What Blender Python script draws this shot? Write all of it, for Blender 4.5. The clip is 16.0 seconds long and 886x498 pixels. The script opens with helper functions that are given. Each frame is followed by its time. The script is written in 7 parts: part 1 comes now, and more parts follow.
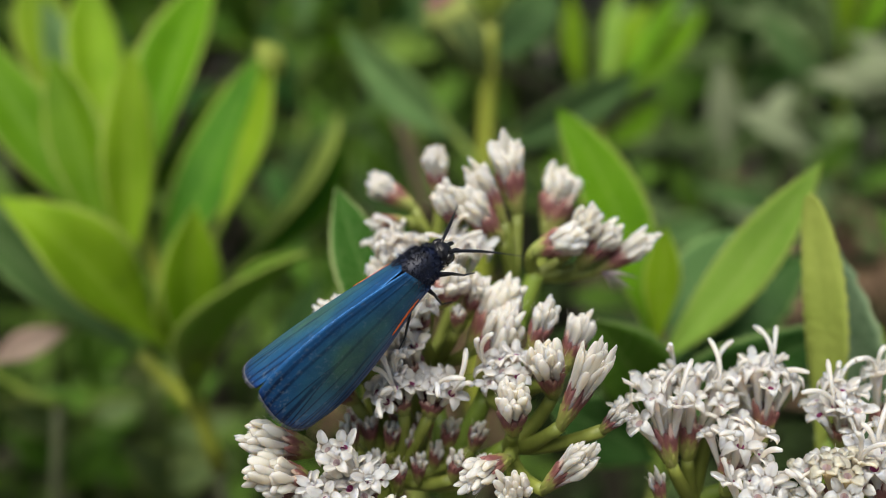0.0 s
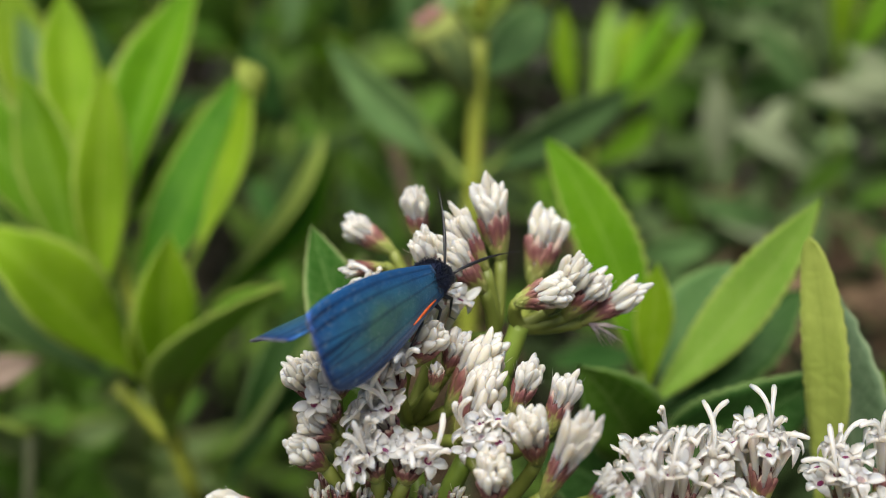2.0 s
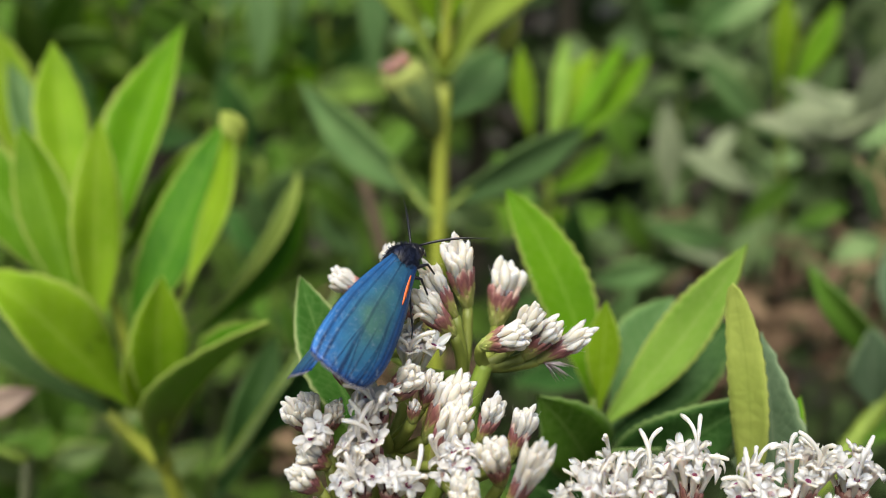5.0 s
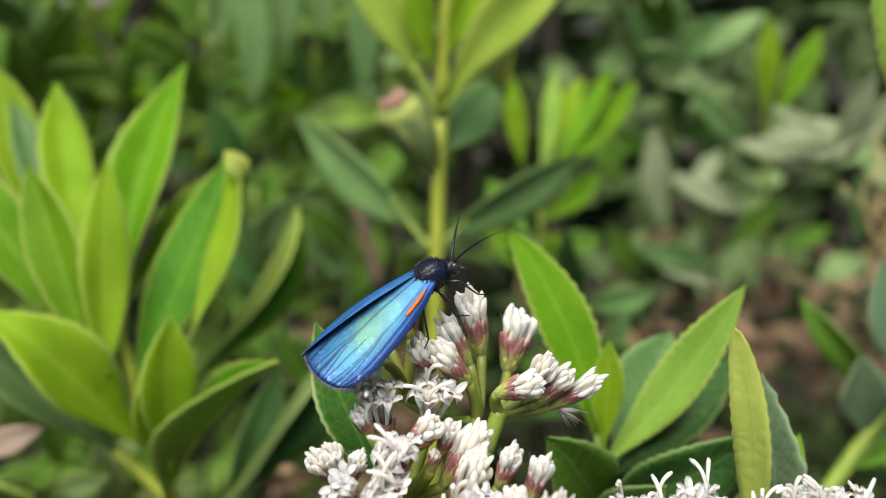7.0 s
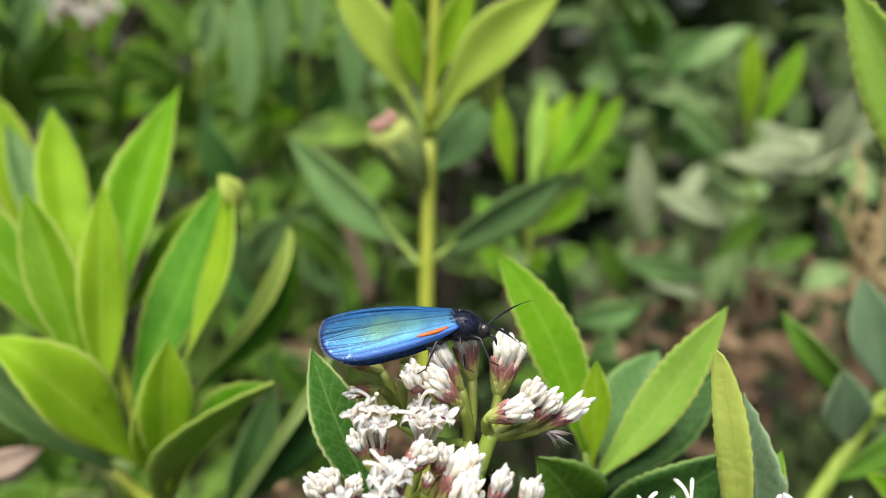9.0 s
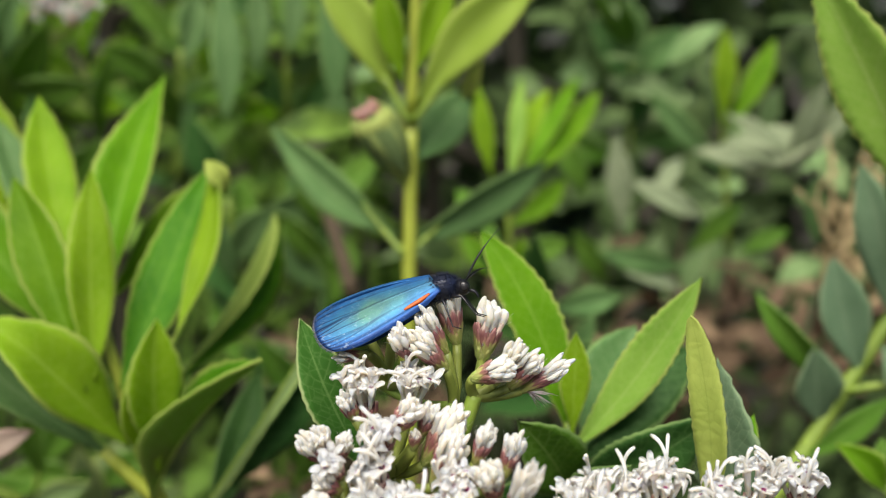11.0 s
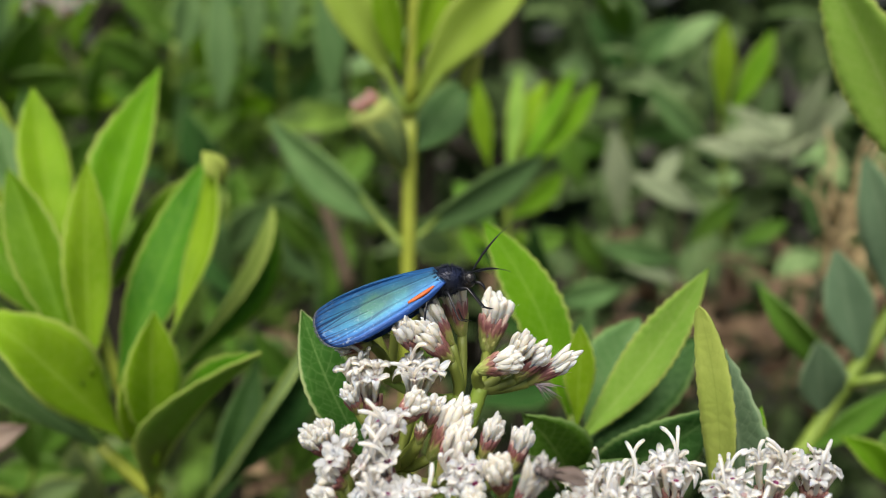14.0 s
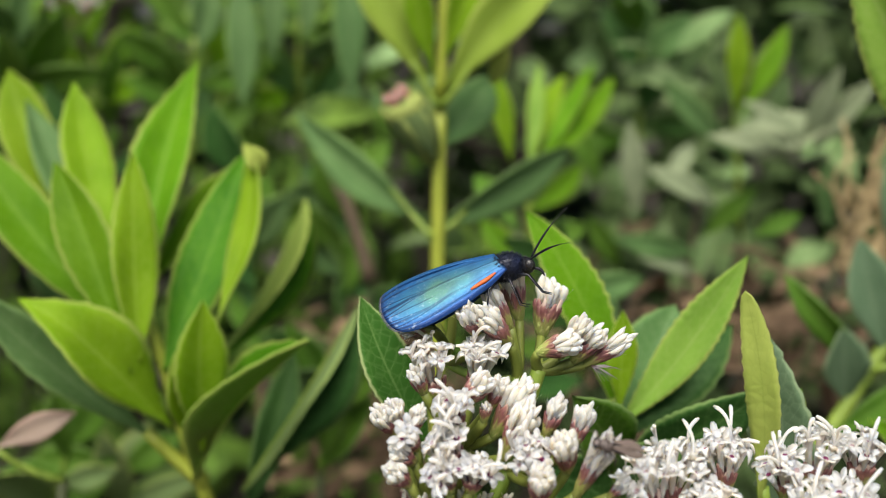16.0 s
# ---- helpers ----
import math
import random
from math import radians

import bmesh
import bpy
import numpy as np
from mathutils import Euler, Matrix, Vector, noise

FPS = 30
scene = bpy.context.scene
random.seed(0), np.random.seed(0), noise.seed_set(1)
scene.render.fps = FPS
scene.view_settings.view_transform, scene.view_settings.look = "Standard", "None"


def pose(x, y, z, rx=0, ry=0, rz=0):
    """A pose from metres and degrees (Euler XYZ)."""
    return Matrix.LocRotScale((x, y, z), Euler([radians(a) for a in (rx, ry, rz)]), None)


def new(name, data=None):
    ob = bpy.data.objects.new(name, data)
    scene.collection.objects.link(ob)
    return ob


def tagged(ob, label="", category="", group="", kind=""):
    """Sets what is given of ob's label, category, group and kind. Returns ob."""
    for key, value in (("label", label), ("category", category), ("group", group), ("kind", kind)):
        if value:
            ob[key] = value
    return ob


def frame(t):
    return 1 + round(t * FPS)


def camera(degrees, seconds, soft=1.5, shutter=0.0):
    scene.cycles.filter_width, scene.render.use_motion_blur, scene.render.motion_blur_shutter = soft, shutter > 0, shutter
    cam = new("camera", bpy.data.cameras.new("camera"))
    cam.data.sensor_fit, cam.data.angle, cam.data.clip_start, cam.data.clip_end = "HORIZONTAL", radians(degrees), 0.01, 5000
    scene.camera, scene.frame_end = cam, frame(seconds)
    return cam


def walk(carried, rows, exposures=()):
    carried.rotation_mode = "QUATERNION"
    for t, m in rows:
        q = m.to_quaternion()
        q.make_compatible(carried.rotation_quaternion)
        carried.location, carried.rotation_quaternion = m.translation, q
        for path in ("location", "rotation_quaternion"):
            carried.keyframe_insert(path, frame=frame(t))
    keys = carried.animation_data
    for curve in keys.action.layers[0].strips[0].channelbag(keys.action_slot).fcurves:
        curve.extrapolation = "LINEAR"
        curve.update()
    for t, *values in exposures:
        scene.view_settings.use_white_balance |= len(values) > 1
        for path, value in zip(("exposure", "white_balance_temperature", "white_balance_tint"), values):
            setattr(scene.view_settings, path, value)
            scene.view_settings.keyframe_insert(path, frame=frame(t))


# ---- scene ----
# the camera: a phone held by hand a hand's width from the flowers, drawing back and to the side
cam = camera(47.7, 16.0, soft=0.8)
METRES, EYE, TILT, LEAN, TURN = 0.08, 0.95, -14.0, 0.0, 0.0
ROWS = [
    (0.0, 0.0, 0.0, 0.0, 0.0, 0.0, -0.0),
    (0.5, -0.0191, -0.0093, 0.0077, -0.02, 0.1, -0.14),
    (1.0, -0.0363, -0.0185, 0.0197, -0.25, 0.12, -0.19),
    (1.5, 0.0005, 0.0175, 0.0402, -0.3, 0.03, -0.21),
    (2.0, 0.0165, 0.0665, 0.0538, -0.36, 0.04, -0.16),
    (2.5, 0.0333, 0.0988, 0.08, -0.46, 0.08, -0.05),
    (3.0, 0.0173, 0.0835, 0.0531, -0.72, 0.25, 0.2),
    (3.5, 0.0032, 0.0603, 0.0602, -1.08, 0.47, 0.31),
    (4.0, 0.0129, -0.0141, 0.0749, -1.61, 0.53, 0.28),
    (6.5, -0.0375, -0.1448, 0.1416, -3.31, 1.12, 0.93),
    (7.0, -0.0445, -0.1531, 0.156, -3.52, 1.32, 1.01),
    (7.5, -0.0182, -0.1533, 0.176, -3.63, 1.45, 1.12),
    (8.0, -0.0417, -0.1789, 0.179, -3.82, 1.63, 1.26),
    (8.5, -0.0519, -0.1986, 0.1746, -4.0, 1.75, 1.39),
    (9.0, -0.0501, -0.2005, 0.1838, -4.13, 1.76, 1.52),
    (11.5, -0.0653, -0.258, 0.1234, -5.51, 2.06, 2.03),
    (12.0, -0.0433, -0.2338, 0.1305, -5.59, 1.92, 2.11),
    (12.5, -0.0249, -0.2082, 0.1219, -5.58, 1.81, 2.13),
    (13.0, -0.0549, -0.1974, 0.1236, -5.61, 1.77, 2.13),
    (13.5, -0.0754, -0.2155, 0.1139, -5.63, 1.78, 2.08),
    (14.0, -0.0779, -0.2233, 0.1235, -5.69, 1.75, 2.05),
    (14.5, -0.1117, -0.2162, 0.1146, -5.86, 1.75, 1.99),
    (15.0, -0.135, -0.2619, 0.1206, -5.87, 1.7, 2.02),
    (15.5, -0.1535, -0.2774, 0.1134, -5.72, 1.55, 2.11),
    (16.0, -0.1743, -0.2691, 0.1136, -5.86, 1.47, 2.18),
]
walk(cam, [(t, pose(0, 0, EYE, TILT, LEAN, TURN) @ pose(METRES * x, METRES * y, METRES * z, 90 + pitch, roll, yaw)) for t, x, y, z, yaw, pitch, roll in ROWS],
     [(0.0, 0.02), (1.5, 0.2), (2.5, 0.05), (4.0, 0.22), (7.0, 0.44), (9.0, 0.65), (11.5, 0.36), (12.5, 0.45), (14.0, 0.24), (15.0, 0.25), (15.5, 0.16), (16.0, 0.34)])
# focus follows the moth, as a phone's small lens does
cam.data.dof.use_dof = True
cam.data.dof.aperture_fstop = 17.0

# ---- daylight: bright even shade under a thin overcast ----
world = bpy.data.worlds.new("world")
world.use_nodes = True
scene.world = world
SUN_UP, SUN_TURN = 61.0, 200.0
wn = world.node_tree
sky = wn.nodes.new("ShaderNodeTexSky")
sky.sky_type, sky.sun_disc = "NISHITA", False
sky.sun_elevation, sky.sun_rotation = radians(SUN_UP), radians(SUN_TURN)
sky.air_density, sky.dust_density, sky.ozone_density = 1.0, 3.0, 1.0
wn.links.new(sky.outputs[0], wn.nodes["Background"].inputs[0])
wn.nodes["Background"].inputs[1].default_value = 0.068
sun = new("sun", bpy.data.lights.new("sun", "SUN"))
sun.data.energy, sun.data.angle, sun.data.color = 5.1, radians(48), (1.0, 0.94, 0.84)
sun.rotation_euler = (radians(90 - SUN_UP), 0, radians(180 - SUN_TURN))


# ---- materials ----
class Mat:
    """A node material with short calls for its nodes."""

    def __init__(self, name, rough=0.5, metal=0.0):
        self.m = bpy.data.materials.new(name)
        self.m.use_nodes = True
        self.t = self.m.node_tree
        self.b = self.t.nodes["Principled BSDF"]
        self.b.inputs["Roughness"].default_value = rough
        self.b.inputs["Metallic"].default_value = metal

    def put(self, socket, value):
        if isinstance(value, bpy.types.NodeSocket):
            self.t.links.new(value, socket)
        elif value is not None:
            socket.default_value = value

    def node(self, kind, ins=(), **props):
        n = self.t.nodes.new("ShaderNode" + kind)
        if kind == "Math":
            n.operation = props["op"]
        for i, value in enumerate(ins):
            self.put(n.inputs[i], value)
        return n

    def math(self, op, a, b=None, c=None):
        return self.node("Math", (a, b, c), op=op).outputs[0]

    def noise(self, scale, detail=3.0, coords=None, rough=0.55):
        n = self.node("TexNoise")
        n.inputs["Scale"].default_value, n.inputs["Detail"].default_value = scale, detail
        n.inputs["Roughness"].default_value = rough
        if coords is None:
            coords = self.node("TexCoord").outputs["Object"]
        self.put(n.inputs["Vector"], coords)
        return n.outputs["Fac"]

    def ramp(self, fac, *stops):
        n = self.t.nodes.new("ShaderNodeValToRGB")
        el = n.color_ramp.elements
        while len(el) < len(stops):
            el.new(0.5)
        for e, (at, col) in zip(el, stops):
            e.position, e.color = at, (*col, 1)
        self.put(n.inputs[0], fac)
        return n.outputs[0]

    def mix(self, fac, a, b, blend="MIX"):
        n = self.t.nodes.new("ShaderNodeMix")
        n.data_type, n.blend_type = "RGBA", blend
        self.put(n.inputs[0], fac)
        self.put(n.inputs[6], a if isinstance(a, bpy.types.NodeSocket) else (*a, 1))
        self.put(n.inputs[7], b if isinstance(b, bpy.types.NodeSocket) else (*b, 1))
        return n.outputs[2]

    def vary(self, col, random, hue=0.03, value=0.35):
        n = self.t.nodes.new("ShaderNodeHueSaturation")
        self.put(n.inputs["Color"], col)
        self.put(n.inputs["Hue"], self.math("MULTIPLY_ADD", random, hue, 0.5 - hue / 2))
        self.put(n.inputs["Value"], self.math("MULTIPLY_ADD", random, value, 1 - value / 2))
        return n.outputs[0]

    def bump(self, height, strength, distance):
        n = self.t.nodes.new("ShaderNodeBump")
        n.inputs["Strength"].default_value, n.inputs["Distance"].default_value = strength, distance
        self.put(n.inputs["Height"], height)
        self.t.links.new(n.outputs[0], self.b.inputs["Normal"])
        return n.outputs[0]

    def colour(self, col):
        self.put(self.b.inputs["Base Color"], col if isinstance(col, bpy.types.NodeSocket) else (*col, 1))

    def thin(self, col, share):
        """Lets part of the light through, as leaves and petals do."""
        tr = self.t.nodes.new("ShaderNodeBsdfTranslucent")
        self.put(tr.inputs[0], col if isinstance(col, bpy.types.NodeSocket) else (*col, 1))
        mx = self.t.nodes.new("ShaderNodeMixShader")
        mx.inputs[0].default_value = share
        self.t.links.new(self.b.outputs[0], mx.inputs[1])
        self.t.links.new(tr.outputs[0], mx.inputs[2])
        self.t.links.new(mx.outputs[0], self.t.nodes["Material Output"].inputs[0])


def leaf_material(name, dark, light, vein, through_col, share=0.3, rough=0.5, island=False, rim_col=(0.48, 0.55, 0.15)):
    m = Mat(name, rough)
    m.b.inputs["Specular IOR Level"].default_value = 0.08
    uv = m.node("SeparateXYZ", (m.node("UVMap").outputs[0],))
    across = m.math("ABSOLUTE", m.math("SUBTRACT", uv.outputs[0], 0.5))
    side = m.math("FRACT", m.math("MULTIPLY", m.math("SUBTRACT", uv.outputs[1], m.math("MULTIPLY", across, 0.35)), 11.0))
    ribs = m.math("LESS_THAN", m.math("ABSOLUTE", m.math("SUBTRACT", side, 0.5)), 0.05)
    mid = m.math("LESS_THAN", across, 0.022)
    veins = m.math("MAXIMUM", mid, m.math("MULTIPLY", ribs, 0.45))
    rim = m.ramp(across, (0.43, (0, 0, 0)), (0.475, (1, 1, 1)))
    blotch = m.noise(90.0, 4.0)
    body = m.mix(m.ramp(blotch, (0.3, (0, 0, 0)), (0.72, (1, 1, 1))), dark, light)
    info = m.node("NewGeometry").outputs["Random Per Island"] if island else m.node("ObjectInfo").outputs["Random"]
    body = m.vary(body, info, 0.016, 1.2 if island else 0.3)
    cloud = m.noise(28.0, 2.0)
    body = m.mix(m.math("MULTIPLY", m.ramp(cloud, (0.35, (1, 1, 1)), (0.6, (0, 0, 0))), 0.45), body, dark)
    col = m.mix(m.math("MULTIPLY", veins, 0.42), body, vein)
    col = m.mix(m.math("MULTIPLY", rim, 0.75), col, rim_col)
    specks = m.ramp(m.noise(900.0, 2.0), (0.70, (0, 0, 0)), (0.78, (1, 1, 1)))
    col = m.mix(m.math("MULTIPLY", specks, 0.25), col, vein)
    cells = m.node("TexVoronoi")
    cells.feature = "DISTANCE_TO_EDGE"
    cells.inputs["Scale"].default_value = 700.0
    m.put(cells.inputs["Vector"], m.node("TexCoord").outputs["Object"])
    net = m.ramp(cells.outputs[0], (0.0, (1, 1, 1)), (0.09, (0, 0, 0)))
    col = m.mix(m.math("MULTIPLY", net, 0.22), col, vein)
    m.colour(col)
    relief = m.math("ADD", m.math("MULTIPLY", cells.outputs[0], 0.8), m.math("MULTIPLY", veins, -0.3))
    m.bump(relief, 0.35, 0.0004)
    m.thin(m.mix(0.5, through_col, col), share)
    return m.m


GREEN = leaf_material("fresh_green_leaf", (0.09, 0.225, 0.005), (0.168, 0.35, 0.01), (0.27, 0.44, 0.06), (0.2, 0.5, 0.01), 0.45)
LIME = leaf_material("yellow_green_leaf", (0.18, 0.325, 0.009), (0.31, 0.495, 0.022), (0.4, 0.56, 0.09), (0.31, 0.6, 0.02), 0.5)
MARGIN = leaf_material("pale_margined_leaf", (0.03, 0.1, 0.014), (0.062, 0.17, 0.026), (0.2, 0.34, 0.1), (0.1, 0.3, 0.02), 0.3, 0.5, False, (0.46, 0.54, 0.24))
MID = leaf_material("mid_green_leaf", (0.06, 0.155, 0.015), (0.115, 0.24, 0.026), (0.24, 0.36, 0.09), (0.16, 0.36, 0.03), 0.3, 0.5, False, (0.2, 0.31, 0.1))
RIMMED = leaf_material("rimmed_green_leaf", (0.036, 0.145, 0.004), (0.085, 0.25, 0.009), (0.2, 0.38, 0.04), (0.14, 0.44, 0.012), 0.38, 0.45, False, (0.42, 0.52, 0.12))
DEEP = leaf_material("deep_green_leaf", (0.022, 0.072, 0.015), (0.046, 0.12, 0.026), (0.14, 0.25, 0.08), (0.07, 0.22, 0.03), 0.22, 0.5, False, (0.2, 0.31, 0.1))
BLUE = leaf_material("blue_green_leaf", (0.07, 0.15, 0.045), (0.125, 0.23, 0.075), (0.22, 0.32, 0.15), (0.1, 0.25, 0.06), 0.24, 0.5, False, (0.2, 0.31, 0.1))
GREY = leaf_material("grey_green_leaf", (0.19, 0.245, 0.135), (0.32, 0.375, 0.225), (0.34, 0.39, 0.25), (0.24, 0.33, 0.12), 0.22, 0.6, False, (0.33, 0.38, 0.23))
PINK = leaf_material("pinkish_leaf", (0.42, 0.31, 0.26), (0.52, 0.43, 0.34), (0.68, 0.56, 0.42), (0.65, 0.42, 0.32), 0.35, 0.5, False, (0.66, 0.42, 0.36))
SOFT = leaf_material("soft_green_leaf", (0.185, 0.33, 0.045), (0.285, 0.45, 0.075), (0.4, 0.52, 0.16), (0.33, 0.55, 0.06), 0.42)
TEAL = leaf_material("grey_teal_leaf", (0.105, 0.18, 0.095), (0.18, 0.275, 0.16), (0.25, 0.34, 0.2), (0.14, 0.28, 0.09), 0.26, 0.5, False, (0.27, 0.36, 0.2))
UNDER = leaf_material("pale_leaf_underside", (0.22, 0.33, 0.06), (0.31, 0.43, 0.10), (0.42, 0.52, 0.17), (0.38, 0.54, 0.07), 0.46, 0.6)
UNDER_DARK = leaf_material("dull_leaf_underside", (0.145, 0.21, 0.075), (0.2, 0.29, 0.11), (0.29, 0.38, 0.15), (0.2, 0.34, 0.07), 0.34, 0.6)
PALE = leaf_material("pale_lime_leaf", (0.34, 0.42, 0.085), (0.46, 0.53, 0.13), (0.26, 0.35, 0.07), (0.44, 0.56, 0.07), 0.38, 0.6)
FRESH = leaf_material("fresh_lime_leaf", (0.27, 0.4, 0.05), (0.38, 0.52, 0.09), (0.26, 0.37, 0.08), (0.38, 0.57, 0.05), 0.42, 0.6)
BROWN = leaf_material("dead_brown_leaf", (0.03, 0.02, 0.013), (0.29, 0.2, 0.125), (0.27, 0.19, 0.12), (0.25, 0.14, 0.07), 0.15, 0.7, True, (0.2, 0.14, 0.09))
# Darker, greyer copy of the hedge leaf, its shade painted in.
SHADE = leaf_material("shade_toned_hedge_leaf", (0.01, 0.025, 0.007), (0.19, 0.27, 0.1), (0.1, 0.17, 0.07), (0.07, 0.15, 0.03), 0.2, 0.45, True, (0.1, 0.17, 0.06))
# Near-black copy of the hedge green: shade of the gaps put into colour.
GAP_SHADE = leaf_material("deep_shade_toned_leaf", (0.004, 0.01, 0.003), (0.026, 0.052, 0.015), (0.04, 0.07, 0.025), (0.03, 0.07, 0.014), 0.12, 0.5, True, (0.035, 0.065, 0.02))
# Paler copy of the hedge leaf: sunlight is put into its colour.
LIT_TONE = leaf_material("lit_toned_hedge_leaf", (0.1, 0.18, 0.06), (0.29, 0.42, 0.18), (0.33, 0.44, 0.22), (0.2, 0.36, 0.1), 0.3, 0.45, True, (0.33, 0.43, 0.2))
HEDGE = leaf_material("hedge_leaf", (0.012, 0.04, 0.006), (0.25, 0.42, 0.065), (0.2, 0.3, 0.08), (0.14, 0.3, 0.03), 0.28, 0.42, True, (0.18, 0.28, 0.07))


def stem_material(name, low, high, rough=0.5):
    m = Mat(name, rough)
    co = m.node("TexCoord").outputs["Object"]
    streak = m.noise(400.0, 3.0, m.node("Mapping", (co, (0, 0, 0), (0, 0, 0), (1, 1, 0.15))).outputs[0])
    m.colour(m.mix(m.ramp(streak, (0.3, (0, 0, 0)), (0.7, (1, 1, 1))), low, high))
    m.bump(streak, 0.3, 0.0003)
    return m.m


STEM = stem_material("green_stem", (0.12, 0.195, 0.02), (0.245, 0.345, 0.05))
STALK = stem_material("olive_stalk", (0.12, 0.155, 0.025), (0.245, 0.285, 0.055))
YSTEM = stem_material("yellow_stem", (0.22, 0.27, 0.025), (0.35, 0.4, 0.05))
STRAW = stem_material("dry_straw", (0.32, 0.235, 0.11), (0.52, 0.41, 0.22), 0.7)
WOOD = stem_material("dark_wood", (0.018, 0.015, 0.009), (0.05, 0.042, 0.025), 0.8)
# Darkened stem green that stands in for shade low in the hedge.
SHADE_STEM = stem_material("shade_toned_green_stem", (0.022, 0.03, 0.008), (0.055, 0.07, 0.022), 0.7)
TWIG = stem_material("brown_twig", (0.06, 0.043, 0.026), (0.14, 0.1, 0.06), 0.75)


def petal_material(name, a, b, rough=0.45):
    m = Mat(name, rough)
    n = m.noise(700.0, 3.0)
    col = m.vary(m.mix(n, a, b), m.node("ObjectInfo").outputs["Random"], 0.0, 0.14)
    m.colour(col)
    m.b.inputs["Subsurface Weight"].default_value = 1.0
    m.b.inputs["Subsurface Scale"].default_value = 0.0016
    m.b.inputs["Subsurface Radius"].default_value = (1.0, 0.85, 0.65)
    m.bump(m.noise(2500.0, 2.0), 0.2, 0.0002)
    m.thin(col, 0.2)
    return m.m


WHITE = petal_material("white_petal", (0.845, 0.775, 0.68), (0.885, 0.84, 0.745))
CREAM = petal_material("cream_bud", (0.815, 0.755, 0.63), (0.87, 0.825, 0.715))
BLUSH = petal_material("blush_throat", (0.55, 0.36, 0.38), (0.68, 0.52, 0.5))
FADED = petal_material("faded_petal", (0.62, 0.5, 0.3), (0.82, 0.76, 0.6))
THROAT = petal_material("purple_throat", (0.22, 0.03, 0.12), (0.36, 0.08, 0.2))
TUBE = petal_material("pinkish_tube", (0.66, 0.43, 0.4), (0.8, 0.64, 0.58))
THROAT_PINK = petal_material("dull_pink_petal", (0.3, 0.15, 0.14), (0.4, 0.25, 0.2))


def bract_material():
    m = Mat("bract", 0.5)
    uv = m.node("SeparateXYZ", (m.node("UVMap").outputs[0],))
    v = uv.outputs[1]
    side = m.math("MULTIPLY", m.math("ABSOLUTE", m.math("SUBTRACT", uv.outputs[0], 0.5)), 2.0)
    n = m.noise(1200.0, 3.0)
    co = m.node("TexCoord").outputs["Object"]
    streak = m.noise(1500.0, 2.0, m.node("Mapping", (co, (0, 0, 0), (0, 0, 0), (1, 1, 0.12))).outputs[0])
    island = m.node("NewGeometry").outputs["Random Per Island"]
    at = m.math("ADD", v, m.math("ADD", m.math("MULTIPLY", m.math("SUBTRACT", streak, 0.5), 0.55), m.math("MULTIPLY", m.math("SUBTRACT", island, 0.5), 0.22)))
    col = m.ramp(at, (0.2, (0.25, 0.33, 0.055)), (0.5, (0.31, 0.31, 0.085)), (0.6, (0.2, 0.08, 0.06)), (0.82, (0.15, 0.032, 0.05)), (0.94, (0.3, 0.12, 0.12)), (1.0, (0.6, 0.46, 0.4)))
    col = m.mix(m.math("MULTIPLY", n, 0.25), col, (0.4, 0.3, 0.2))
    col = m.mix(m.math("MULTIPLY", m.ramp(side, (0.62, (0, 0, 0)), (0.95, (1, 1, 1))), 0.3), col, (0.42, 0.32, 0.22))
    m.colour(m.vary(col, m.node("ObjectInfo").outputs["Random"], 0.03, 0.3))
    m.bump(m.noise(1800.0, 2.0), 0.3, 0.0002)
    return m.m


BRACT = bract_material()


